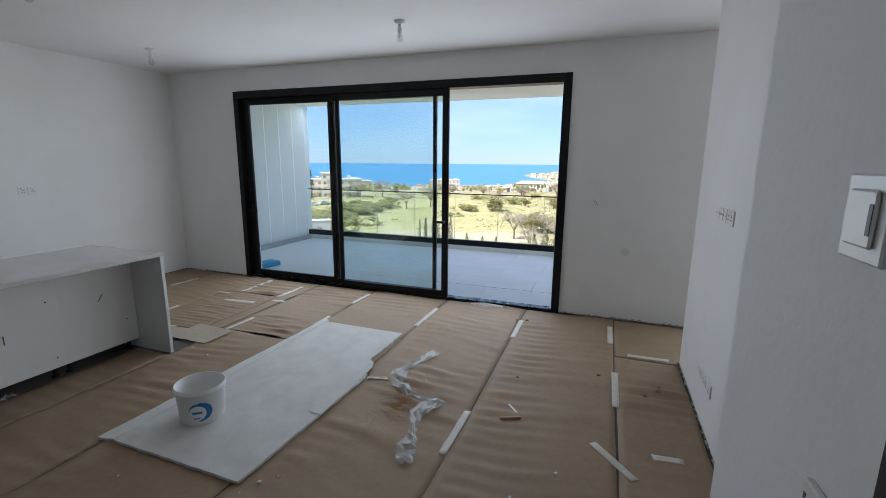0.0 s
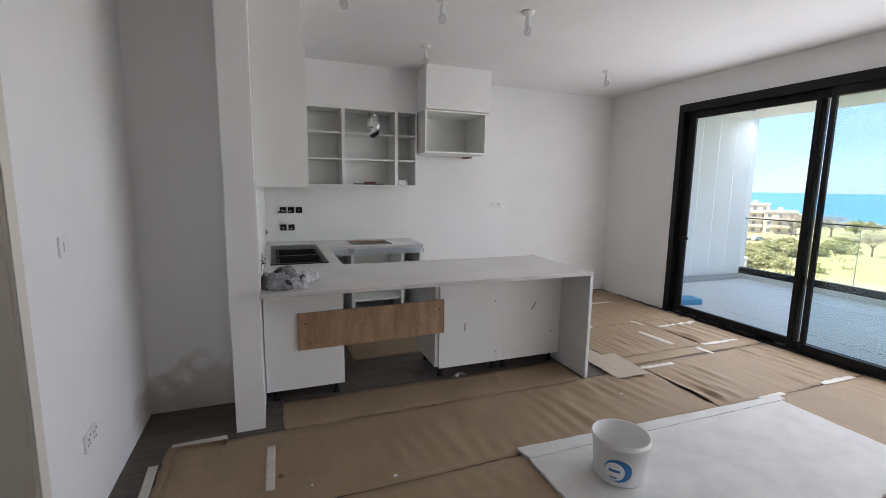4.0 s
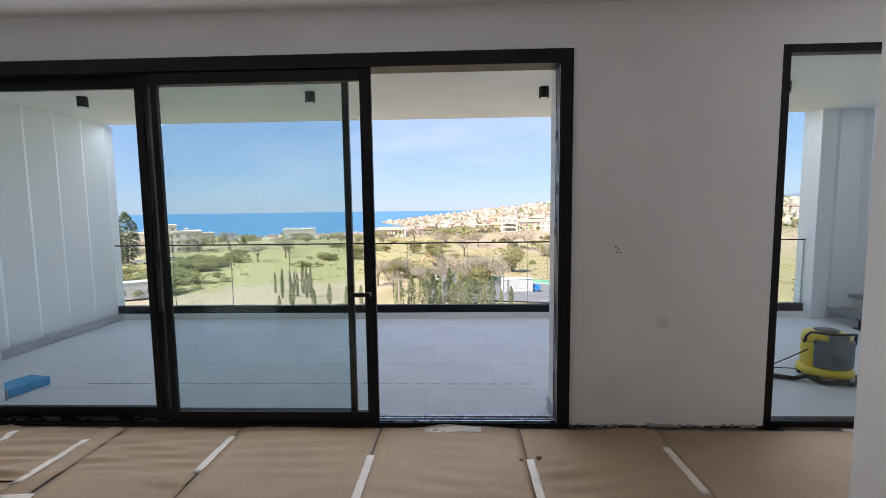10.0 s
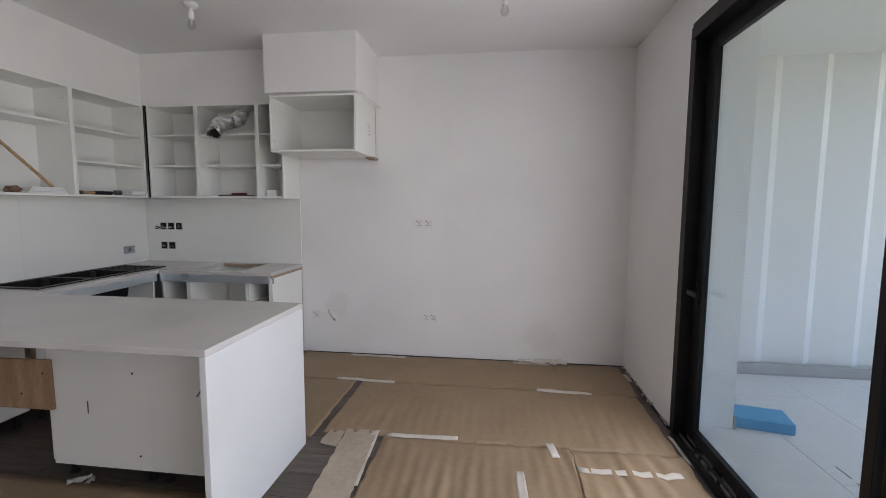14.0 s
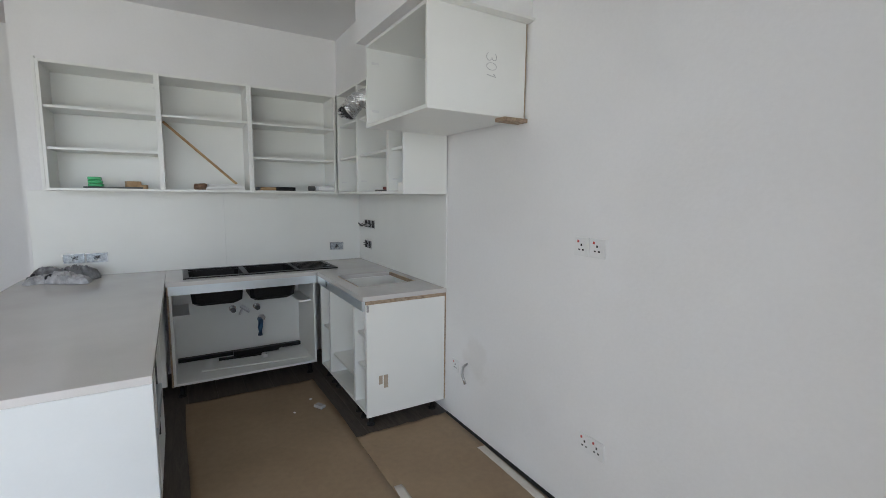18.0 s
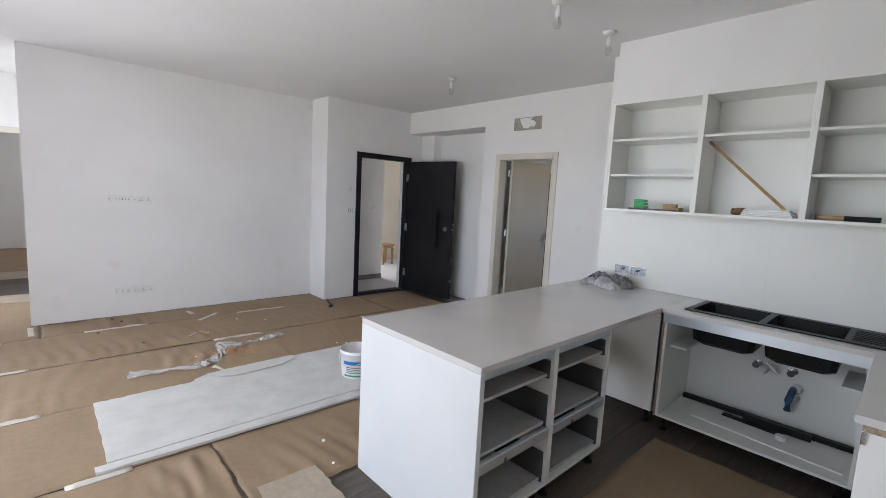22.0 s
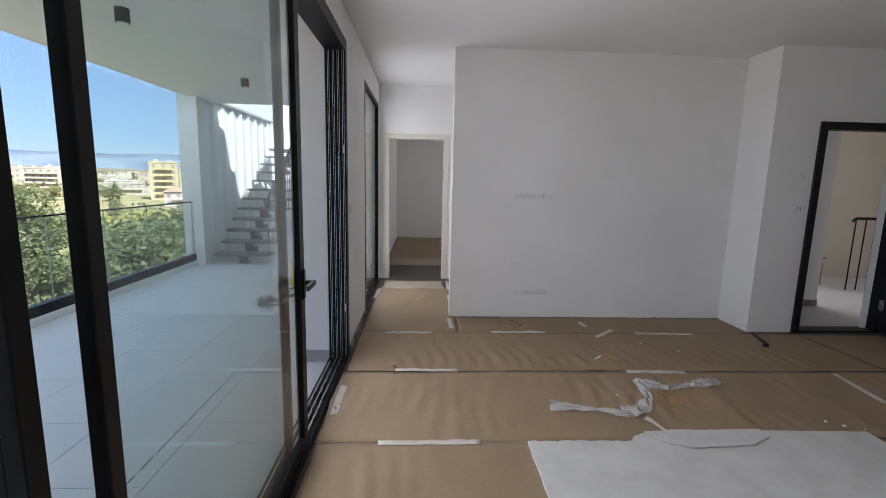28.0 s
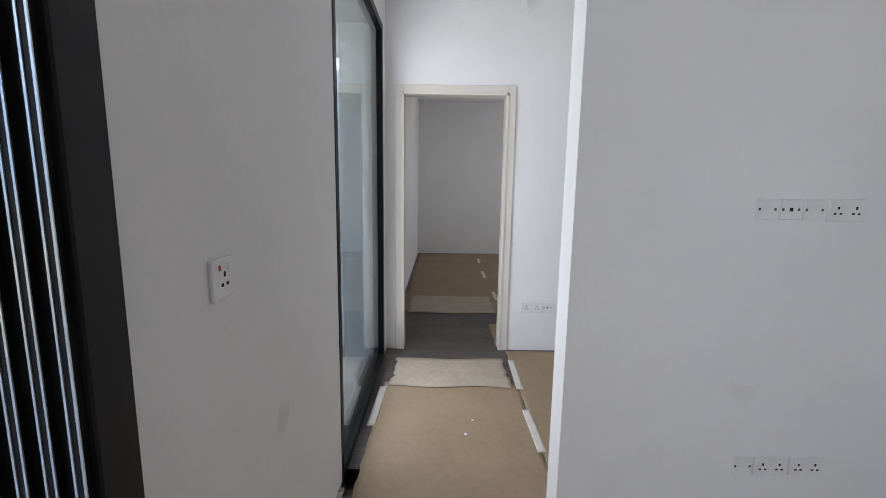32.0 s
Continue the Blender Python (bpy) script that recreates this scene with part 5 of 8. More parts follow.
def card(corners, z, seed, label):
    """A flat piece of floor card with torn edges."""
    r = random.Random(seed)
    b = bmesh.new()
    pts = []
    for (x0, y0), (x1, y1) in zip(corners, corners[1:] + corners[:1]):
        n = max(int(math.hypot(x1 - x0, y1 - y0) / 0.04), 2)
        for i in range(n):
            j = 0.006 if i else 0.0
            pts.append((x0 + (x1 - x0) * i / n + r.uniform(-j, j), y0 + (y1 - y0) * i / n + r.uniform(-j, j)))
    f = b.faces.new([b.verts.new((x, y, z)) for x, y in pts])
    e = bmesh.ops.extrude_face_region(b, geom=[f])
    bmesh.ops.translate(b, vec=(0, 0, 0.003), verts=[v for v in e["geom"] if isinstance(v, bmesh.types.BMVert)])
    bmesh.ops.recalc_face_normals(b, faces=b.faces)
    solid("card_sheet", b, M_PAPER2, label, "card", group="floor cards", at=(*corners[0], z))


card([(-4.36, 3.215), (-4.37, 3.42), (-3.56, 3.475), (-3.575, 3.26)], 0.004, 1, "pale strip of floor card beside the peninsula")
card([(-4.345, 3.105), (-4.33, 3.212), (-4.142, 3.225), (-4.17, 3.106)], 0.003, 2, "small loose piece of pale floor card")
card([(-3.585, 3.225), (-3.575, 3.59), (-3.11, 3.545), (-3.115, 3.217)], 0.020, 3, "torn square of pale floor card by the peninsula")
TAPES = (((-4.085, 5.225), (-4.088, 4.669)), ((-3.494, 5.129), (-3.498, 4.641)), ((-2.502, 5.186), (-2.508, 4.763)), ((-1.50, 4.965), (-1.50, 4.36)),
         ((-0.506, 4.922), (-0.503, 4.42)), ((0.385, 5.07), (0.388, 4.61)), ((0.53, 4.40), (0.865, 4.405)), ((-2.50, 4.29), (-2.50, 4.0)),
         ((-0.787, 5.275), (-1.181, 5.28)), ((-0.528, 3.03), (-0.54, 2.535)), ((0.42, 4.0), (0.42, 3.44)), ((0.28, 2.965), (0.508, 2.70)),
         ((0.61, 2.95), (0.78, 2.967)), ((0.398, 2.50), (0.378, 1.90)), ((-0.56, 1.28), (-1.06, 1.36)))
TAPES += (((-4.319, 3.492), (-4.343, 3.961)), ((-4.035, 4.339), (-3.596, 4.361)), ((-4.363, 4.535), (-4.192, 4.559)),
          ((-5.197, 2.83), (-5.172, 3.341)), ((-5.178, 4.523), (-5.156, 4.95)), ((-3.474, 4.521), (-3.291, 4.54)), ((-4.36, 3.412), (-3.78, 3.453)),
          ((-3.235, 3.954), (-3.25, 3.579)), ((-4.545, 5.33), (-4.212, 5.335)), ((-3.094, -0.064), (-2.75, -0.046)), ((-2.629, -0.117), (-2.623, 0.164)),
          ((-2.366, -0.106), (-2.229, 0.059)), ((-3.08, 0.549), (-2.657, 0.544)), ((-3.27, -0.007), (-3.277, 0.294)), ((-1.59, 1.295), (-1.582, 1.564)))
TAPES += (((2.197, 5.30), (1.689, 5.315)), ((2.69, 4.325), (2.18, 4.336)), ((1.90, 4.349), (1.447, 4.340)), ((4.9, 4.22), (4.5, 4.22)), ((6.2, 4.25), (5.7, 4.25)),
          ((7.3, 4.22), (6.9, 4.24)), ((-5.80, 2.75), (-5.79, 3.3)), ((-5.80, 4.35), (-5.79, 4.7)), ((-5.62, 5.33), (-5.45, 5.335)))
for k, (p, q) in enumerate(TAPES):
    tape(p, q, seed=k)
planks(WX, 1.3, DY - 0.12, NY, "floor_planks", "dark wood-look floor tiles under the paper")
planks(TVX + 0.16, 4.2, 2.3, NY, "floor_planks_hall", "dark wood-look floor tiles in the hall")


# ---- fittings on the walls ----
def plate(name, axis, at, side, u, z, w, h, label, pins=1, kind="socket", red=True):
    """A white plate on a wall under clear film. axis x: on a wall of that x, side: the way it faces."""
    d = 0.009

    def bx(u0, u1, e0, e1, z0, z1, bev=0.0):
        lo, hi = sorted((at + side * e0, at + side * e1))
        return box(lo, hi, u0, u1, z0, z1, bev) if axis == "x" else box(u0, u1, lo, hi, z0, z1, bev)
    t = thing(name, (at, u, z) if axis == "x" else (u, at, z), label, "socket" if kind == "socket" else "switch", "wall plates")
    part("faceplate", bx(u - w / 2, u + w / 2, 0, d, z - h / 2, z + h / 2, 0.002), M_WHITEPL, t)
    if kind == "socket":
        for k in range(pins):
            c = u + (k - (pins - 1) / 2) * 0.07
            part("pin_slot", bx(c - 0.004, c + 0.004, d, d + 0.0006, z + 0.003, z + 0.014), M_BLACK, t)
            for s in (-1, 1):
                part("pin_slot", bx(c + s * 0.011 - 0.005, c + s * 0.011 + 0.005, d, d + 0.0006, z - 0.017, z - 0.010), M_BLACK, t)
            part("rocker", bx(c - 0.006 + 0.02, c + 0.006 + 0.02, d, d + 0.003, z + 0.012, z + 0.03, 0.001), M_WHITEPL, t)
            if red:
                part("neon_mark", bx(c - 0.024, c - 0.014, d, d + 0.0006, z + 0.018, z + 0.03), M_RED, t, "small red mark")
    elif kind == "double":
        for s in (-1, 1):
            part("rocker", bx(u + s * 0.019 - 0.014, u + s * 0.019 + 0.014, d, d + 0.005, z - 0.022, z + 0.022, 0.001), M_WHITEPL, t)
            part("gap", bx(u + s * 0.036 - 0.0025, u + s * 0.036 + 0.0025, d, d + 0.0008, z - 0.026, z + 0.026), M_DGREY, t, "dark gap beside the rocker")
        part("gap", bx(u - 0.002, u + 0.002, d, d + 0.0008, z - 0.026, z + 0.026), M_DGREY, t, "dark gap beside the rocker")
    elif kind == "intercom":
        part("socket_face", bx(u - 0.024, u + 0.024, d, d + 0.004, z - 0.026, z + 0.026, 0.002), M_WHITEPL, t)
        part("plug_hole", bx(u - 0.022, u - 0.016, d + 0.004, d + 0.0048, z - 0.014, z + 0.014), M_DGREY, t, "dark slot")
    elif kind == "switch":
        part("rocker", bx(u - 0.012, u + 0.012, d, d + 0.004, z - 0.02, z + 0.02, 0.001), M_WHITEPL, t)
    else:
        if kind == "aerial":
            part("outlet", bx(u - 0.007, u + 0.007, d, d + 0.002, z - 0.007, z + 0.007, 0.001), M_BLACK, t)
        for s in (-1, 1):
            part("screw", bx(u + s * 0.03 - 0.003, u + s * 0.03 + 0.005, d, d + 0.001, z - 0.005, z + 0.005), M_DGREY, t)
    return t


W_, H_ = 0.086, 0.086
for u, k in ((3.665, "blank"), (3.575, "aerial"), (3.485, "blank")):
    plate("wall_plate", "x", TVX, -1, u, 1.372, 0.078, 0.078, "white blank wall plate under clear film", kind=k)
plate("double_socket", "x", TVX, -1, 3.36, 1.372, 0.146, H_, "white double power socket under clear film", 2, red=False)
plate("wall_plate", "x", TVX, -1, 3.63, 0.297, 0.078, 0.078, "white blank wall plate under clear film", kind="blank")
plate("double_socket", "x", TVX, -1, 3.51, 0.297, 0.146, H_, "white double power socket under clear film", 2, red=False)
plate("double_socket", "x", TVX, -1, 3.36, 0.297, 0.146, H_, "white double power socket under clear film", 2, red=False)
plate("wall_plate", "x", WX, 1, 3.425, 1.318, W_, H_, "white switch plate with red marks under clear film", 1)
plate("wall_plate", "x", WX, 1, 3.515, 1.318, W_, H_, "white switch plate with red marks under clear film", 1)
plate("double_socket", "x", WX, 1, 3.535, 0.396, 0.146, H_, "white double power socket", 2)
plate("wall_plate", "x", WX, 1, 2.366, 0.385, W_, H_, "white single socket beside the kitchen", 1)
plate("double_socket", "y", NY, -1, 0.16, 1.255, 0.10, H_, "white socket on the wall between the windows", 1)
for u in (4.17, 4.08):
    plate("wall_plate", "x", HX, -1, u, 0.387, W_, H_, "white socket beside the hall door", 1, red=False)
plate("wall_plate", "x", HX, -1, 3.99, 0.387, W_, H_, "white aerial plate beside the hall door", kind="aerial")
plate("entry_switch", "x", FDX, -1, 0.885, 1.63, 0.075, 0.08, "white wall plate beside the entrance door under shiny film", kind="intercom")
plate("entry_switch", "x", FDX, -1, 0.86, 1.31, 0.09, 0.08, "white double switch plate beside the entrance door", kind="double")
plate("entry_switch", "y", DY, 1, -2.68, 1.30, W_, H_, "white switch plate beside the side room door", kind="switch")
plate("wall_plate", "y", DY, 1, -2.75, 0.40, 0.146, H_, "white double socket near the recess", 2)
# metal back boxes with loose wires
def back_box(x, y, z, axis, w=0.075, mat=None):
    t = thing("socket_box", (x, y, z), "open steel back box with loose wires in the splashback", "socket box", "open socket boxes")
    s = 0.0375

    def bx(a0, a1, e0, e1, z0, z1):
        return box(x + e0, x + e1, y + a0, y + a1, z0, z1, 0.001) if axis == "x" else box(x + a0, x + a1, y + e0, y + e1, z0, z1, 0.001)
    part("box_back", bx(-w / 2, w / 2, 0.0, 0.002, z - s, z + s), mat or M_BLACK, t)
    for a0, a1, z0, z1 in ((-w / 2, -w / 2 + 0.004, z - s, z + s), (w / 2 - 0.004, w / 2, z - s, z + s), (-w / 2, w / 2, z - s, z - s + 0.004), (-w / 2, w / 2, z + s - 0.004, z + s)):
        part("box_rim", bx(a0, a1, 0.002, 0.008, z0, z1), M_STEEL, t)
    r = random.Random(int(x * 100 + y * 77))
    for k in range(3):
        p = [(r.uniform(-0.02, 0.02), 0.004 + 0.008 * i, r.uniform(-0.02, 0.02)) for i in range(4)]
        pts = [(x + e, y + a, z + c) if axis == "x" else (x + a, y + e, z + c) for a, e, c in p]
        part("wire", tube(pts, 0.0025, 6), (M_BLACK, M_STEEL, M_DGREY)[k], t)
    return t


for yy, zz in ((0.718, 1.267), (0.805, 1.267), (0.893, 1.267), (0.716, 1.065), (0.805, 1.065)):
    back_box(WX + 0.008, yy, zz, "x")
for xx in (-3.566, -3.705, -5.606):
    back_box(xx, KY + 0.008, 1.037, "y", 0.135, M_GALV)
cb = thing("cable_tail", (WX + 0.01, 0.72, 1.25), "knot of grey cable hanging out of a socket box", "cable")
part("wires", tube([(WX + 0.012, 0.74, 1.26), (WX + 0.06, 0.72, 1.25), (WX + 0.08, 0.69, 1.27), (WX + 0.05, 0.66, 1.24), (WX + 0.03, 0.70, 1.25), (WX + 0.07, 0.76, 1.245)], 0.006, 8), M_DGREY, cb, shade=True)
part("wires", tube([(WX + 0.012, 0.80, 1.26), (WX + 0.05, 0.77, 1.25), (WX + 0.07, 0.73, 1.26), (WX + 0.04, 0.70, 1.27)], 0.005, 8), M_STEEL, cb, shade=True)
# water stub low on the west wall
ws = thing("water_stub", (WX, 2.55, 0.40), "capped water pipe stub with a plaster patch", "pipe")
part("pipe", tube([(WX, 2.50, 0.44), (WX + 0.04, 2.51, 0.43), (WX + 0.07, 2.55, 0.39), (WX + 0.075, 2.59, 0.35)], 0.009, 10), M_STEEL, ws, shade=True)
part("patch", lathe([(0.06, 0.0), (0.055, 0.002)], 0, 0, 14, close=True), M_STONEHOLE, ws).matrix_local = Matrix.Translation((0.0005, -0.02, 0.02)) @ Euler((0, radians(90), 0)).to_matrix().to_4x4()
# broken-out duct hole over the side room's door
vh = thing("wall_vent_hole", (-1.86, DY, 2.54), "rough rectangular duct hole in the wall, half plastered", "wall opening")
part("recess", box(-2.06, -1.655, DY, DY + 0.003, 2.47, 2.615), M_STONEHOLE, vh)
bm = bmesh.new()
v = [bm.verts.new((x, DY + 0.006, z)) for x, z in ((-1.735, 2.613), (-1.76, 2.55), (-1.80, 2.49), (-1.87, 2.485), (-1.90, 2.51), (-1.96, 2.50), (-1.985, 2.54), (-1.95, 2.575), (-1.90, 2.58), (-1.93, 2.612), (-1.99, 2.615))]
bm.faces.new(v)
e = bmesh.ops.extrude_face_region(bm, geom=bm.faces[:])
bmesh.ops.translate(bm, vec=(0, -0.003, 0), verts=[x for x in e["geom"] if isinstance(x, bmesh.types.BMVert)])
bmesh.ops.recalc_face_normals(bm, faces=bm.faces)
part("plaster_flake", bm, M_WALL, vh)
for x0, x1, z0, z1 in ((-2.06, -1.655, 2.612, 2.62), (-2.06, -1.655, 2.465, 2.472), (-2.065, -2.058, 2.465, 2.62), (-1.657, -1.65, 2.465, 2.62)):
    part("rough_edge", box(x0, x1, DY, DY + 0.006, z0, z1), M_STONEHOLE, vh)


def bulb_lamp(x, y):
    l = thing("ceiling_lamp", (x, y, CEIL - 0.17), "bare bulb in a white lampholder on a ceiling rose", "ceiling lamp", "bare bulb lamps")
    part("ceiling_rose", lathe([(0.012, CEIL - 0.03), (0.04, CEIL - 0.022), (0.05, CEIL - 0.006), (0.05, CEIL)], x, y, 20, close=True), M_WHITEPL, l, shade=True)
    part("lampholder", lathe([(0.016, CEIL - 0.105), (0.019, CEIL - 0.10), (0.019, CEIL - 0.06), (0.013, CEIL - 0.05), (0.010, CEIL - 0.025)], x, y, 16, close=True), M_WHITEPL, l, shade=True)
    part("bulb", lathe([(0.004, CEIL - 0.175), (0.018, CEIL - 0.170), (0.027, CEIL - 0.155), (0.029, CEIL - 0.14), (0.022, CEIL - 0.118), (0.013, CEIL - 0.103)], x, y, 18, close=True), M_BULB, l, "clear glass bulb", shade=True)
    part("filament_stem", lathe([(0.002, CEIL - 0.148), (0.005, CEIL - 0.14), (0.006, CEIL - 0.11), (0.011, CEIL - 0.1055)], x, y, 10, close=True), M_WHITEPL, l, shade=True)
    return l


lamp1 = bulb_lamp(-1.57, 4.19)
for x, y in ((-1.61, 0.885), (-3.55, 1.10), (-3.55, 1.79), (-3.53, 2.48), (-4.63, 2.03), (-4.66, 4.21)):
    c = copy_thing(lamp1, pose(x, y, CEIL - 0.17))
for x, y in ((TVX - 0.03, 1.31), (HX - 0.03, 4.27)):
    dt = thing("alarm_sensor", (x, y, 2.76), "small white sensor under the ceiling with a cable end", "sensor", "alarm sensors")
    part("bracket", box(x, x + 0.03, y - 0.012, y + 0.012, 2.80, 2.82, 0.002), M_WHITEPL, dt)
    part("body", box(x - 0.02, x + 0.015, y - 0.02, y + 0.02, 2.765, 2.80, 0.006), M_WHITEPL, dt)
    part("cable_end", tube([(x, y, 2.765), (x - 0.004, y, 2.73)], 0.005, 8), M_WHITEPL, dt)

# gap and mortar line along the foot of the walls
gp = bmesh.new()
for a in ((WX, WX + 0.022, 2.26, NY, 0.0, 0.004), (WX, W1[0], NY - 0.022, NY, 0.0, 0.004), (W1[1], W2[0], NY - 0.02, NY, 0.0, 0.004), (TVX - 0.02, TVX, TVS, TVN, 0.0, 0.004)):
    box(*a, bm=gp)
rg = random.Random(31)
mb = bmesh.new()
for x0, x1, y, n in ((W1[1] + 0.02, W2[0] - 0.02, NY, 26), (WX + 0.03, W1[0] - 0.02, NY, 22)):
    for k in range(n):
        a = x0 + (x1 - x0) * (k + rg.uniform(-0.3, 0.3)) / n
        w, h = rg.uniform(0.02, 0.06), rg.uniform(0.004, 0.022)
        box(a, min(a + w, x1), y - rg.uniform(0.004, 0.03), y, 0.0, h, 0.003, mb, turned(rg.uniform(-6, 6), "Y"))
for k in range(60):
    a = TVS + (TVN - TVS) * (k + rg.uniform(-0.3, 0.3)) / 60
    box(TVX - rg.uniform(0.004, 0.02), TVX, a, min(a + rg.uniform(0.015, 0.05), TVN), 0.0, rg.uniform(0.003, 0.012), 0.002, mb, turned(rg.uniform(-6, 6), "X"))
tagged(solid("mortar_crumbs", mb, M_STONEHOLE, "rough mortar rest along the foot of the walls", "mortar", kind="stuff"), "rough mortar rest along the foot of the walls", "mortar", kind="stuff")
structure("trim_gap", gp, M_BLACK, "dark open joint left for the skirting", "joint")


def crumbs(name, spots, size, mat, label, category, seed=0, group=""):
    """Small broken bits lying about, one thing each."""
    r = random.Random(seed)
    for x, y in spots:
        b = bmesh.new()
        bmesh.ops.create_icosphere(b, subdivisions=1, radius=size * r.uniform(0.6, 1.2))
        for v in b.verts:
            v.co *= r.uniform(0.65, 1.25)
            v.co.z *= 0.55
        lo = min(v.co.z for v in b.verts)
        zf = floor_z(x, y)
        bmesh.ops.translate(b, vec=(x, y, zf - lo), verts=b.verts)
        solid(name, b, mat, label, category, group=group, at=(x, y, zf))


crumbs("plaster_crumb", ((-2.05, 1.02), (-1.75, 1.12), (-2.55, 1.18), (-2.62, 0.75), (-1.95, 0.72), (-2.35, 0.45), (-3.15, 3.12), (-2.1, 1.75), (-1.36, 1.98), (-1.30, 2.05), (-1.4, 1.88), (-0.10, 2.34), (0.1, 2.6), (-0.95, 3.3), (-2.9, 3.05), (-4.9, 1.75), (-5.05, 1.6), (1.6, 4.75), (1.75, 4.7)),
       0.0105, M_WALL, "small white crumb of plaster on the floor paper", "plaster crumb", 3, "plaster crumbs")
crumbs("dirt_clod", ((0.716, 3.733), (-0.56, 4.925), (0.723, 3.78), (0.62, 3.66), (-0.45, 4.93), (0.3, 3.9), (-1.9, 0.95), (-0.3, 3.6), (-2.75, 0.6)), 0.018, M_BARK, "dark clod of dirt on the floor paper", "dirt clod", 5, "dirt clods")
solid("wood_offcut", box(-0.31, -0.17, 3.03, 3.05, 0.006, 0.024, 0.002, turn=turned(25)), M_CARDB, "short round-edged wood offcut on the floor paper", "offcut", at=(-0.24, 3.04, 0.006))
solid("white_stick", box(-0.30, -0.18, 3.018, 3.034, 0.008, 0.016, 0.002, turn=turned(-50), about=Vector((-0.1, 3.1, 0))), M_WHITEPL, "short white plastic stick on the floor", "stick", at=(-0.2, 3.02, 0.008))
bh = solid("black_pipe", tube([(0.40, 1.25, 0.02), (0.30, 1.29, 0.02), (0.18, 1.33, 0.021), (0.08, 1.35, 0.022), (0.03, 1.38, 0.022), (0.04, 1.42, 0.022)], 0.013, 10), M_BLACK, "short curved end of black pipe by the wall", "pipe", shade=True, at=(0.3, 1.29, 0.006))

# ---- board and bucket ----
def slab(name, outline, z0, z1, mat, parent, label="", tilt=None):
    b = bmesh.new()
    f = b.faces.new([b.verts.new((x, y, z0)) for x, y in outline])
    e = bmesh.ops.extrude_face_region(b, geom=[f])
    bmesh.ops.translate(b, vec=(0, 0, z1 - z0), verts=[v for v in e["geom"] if isinstance(v, bmesh.types.BMVert)])
    bmesh.ops.recalc_face_normals(b, faces=b.faces)
    if tilt:
        bmesh.ops.rotate(b, cent=tilt[0], matrix=tilt[1], verts=b.verts)
    return part(name, b, mat, parent, label)


def ragged(p, q, n, amp, rnd):
    """Points of a broken edge from p to q."""
    return [(p[0] + (q[0] - p[0]) * i / n + (rnd.uniform(-amp, amp) if 0 < i < n else 0), p[1] + (q[1] - p[1]) * i / n + (rnd.uniform(-amp, amp) if 0 < i < n else 0)) for i in range(n)]


rb = random.Random(4)
bd = thing("foam_board", (-2.0, 3.0, 0.006), "large white foam board, cracked along one edge, on the floor paper", "board")
edge = ragged((-2.415, 1.94), (-1.45, 1.925), 24, 0.003, rb) + ragged((-1.45, 1.925), (-1.41, 3.17), 40, 0.0025, rb) + ragged((-1.41, 3.17), (-1.47, 3.40), 9, 0.013, rb) + \
    ragged((-1.47, 3.40), (-1.53, 3.48), 4, 0.012, rb) + ragged((-1.53, 3.48), (-1.525, 4.09), 18, 0.008, rb) + ragged((-1.525, 4.09), (-2.40, 4.10), 14, 0.004, rb) + ragged((-2.40, 4.10), (-2.415, 1.94), 30, 0.003, rb)
slab("board_main", edge, 0.008, 0.026, M_BOARD, bd)
edge = ragged((-2.535, 1.925), (-2.422, 1.95), 4, 0.004, rb) + ragged((-2.422, 1.95), (-2.408, 4.16), 30, 0.003, rb) + ragged((-2.408, 4.16), (-2.47, 4.16), 2, 0.003, rb) + ragged((-2.47, 4.16), (-2.535, 1.925), 30, 0.003, rb)
slab("board_strip", edge, 0.007, 0.024, M_BOARD, bd, "broken-off strip")
edge = ragged((-1.44, 3.35), (-1.56, 3.27), 6, 0.006, rb) + ragged((-1.56, 3.27), (-1.615, 3.14), 5, 0.006, rb) + ragged((-1.615, 3.14), (-1.595, 2.77), 12, 0.005, rb) + \
    ragged((-1.595, 2.77), (-1.51, 2.61), 6, 0.004, rb) + ragged((-1.51, 2.61), (-1.418, 2.60), 4, 0.003, rb) + ragged((-1.418, 2.60), (-1.43, 3.17), 16, 0.003, rb) + ragged((-1.43, 3.17), (-1.44, 3.35), 6, 0.003, rb)
slab("broken_flap", edge, 0.0265, 0.0305, M_BOARD, bd, "snapped flap lifted along a crack", tilt=(Vector((-1.42, 3.0, 0.0265)), turned(1.6, "Y")))
bx_, by_ = -2.14, 2.33
bk = thing("bucket", (bx_, by_, 0.027), "white plastic paint bucket with a blue and green printed label", "bucket")
z0, z1 = 0.027, 0.262
part("body", lathe([(0.128, z0), (0.131, z0 + 0.005), (0.146, z1 - 0.03), (0.152, z1 - 0.028), (0.152, z1 - 0.018), (0.149, z1 - 0.016), (0.150, z1 - 0.002), (0.148, z1), (0.144, z1 - 0.004), (0.127, z0 + 0.01), (0.02, z0 + 0.008)], bx_, by_, 48), M_WHITEPL, bk, shade=True)


def wrap(r0, r1, za, zb, a0, a1, off, n=14, m=1, shape=None):
    b = bmesh.new()
    g = []
    for j in range(m + 1):
        z = za + (zb - za) * j / m
        r = r0 + (r1 - r0) * (z - z0) / (z1 - z0) + off
        lo, hi = (a0, a1) if shape is None else shape(j / m)
        g.append([b.verts.new((bx_ + r * math.cos(lo + (hi - lo) * i / n), by_ + r * math.sin(lo + (hi - lo) * i / n), z)) for i in range(n + 1)])
    for a, c in zip(g, g[1:]):
        for i in range(n):
            b.faces.new((a[i], a[i + 1], c[i + 1], c[i]))
    return b


A0 = math.radians(-52)


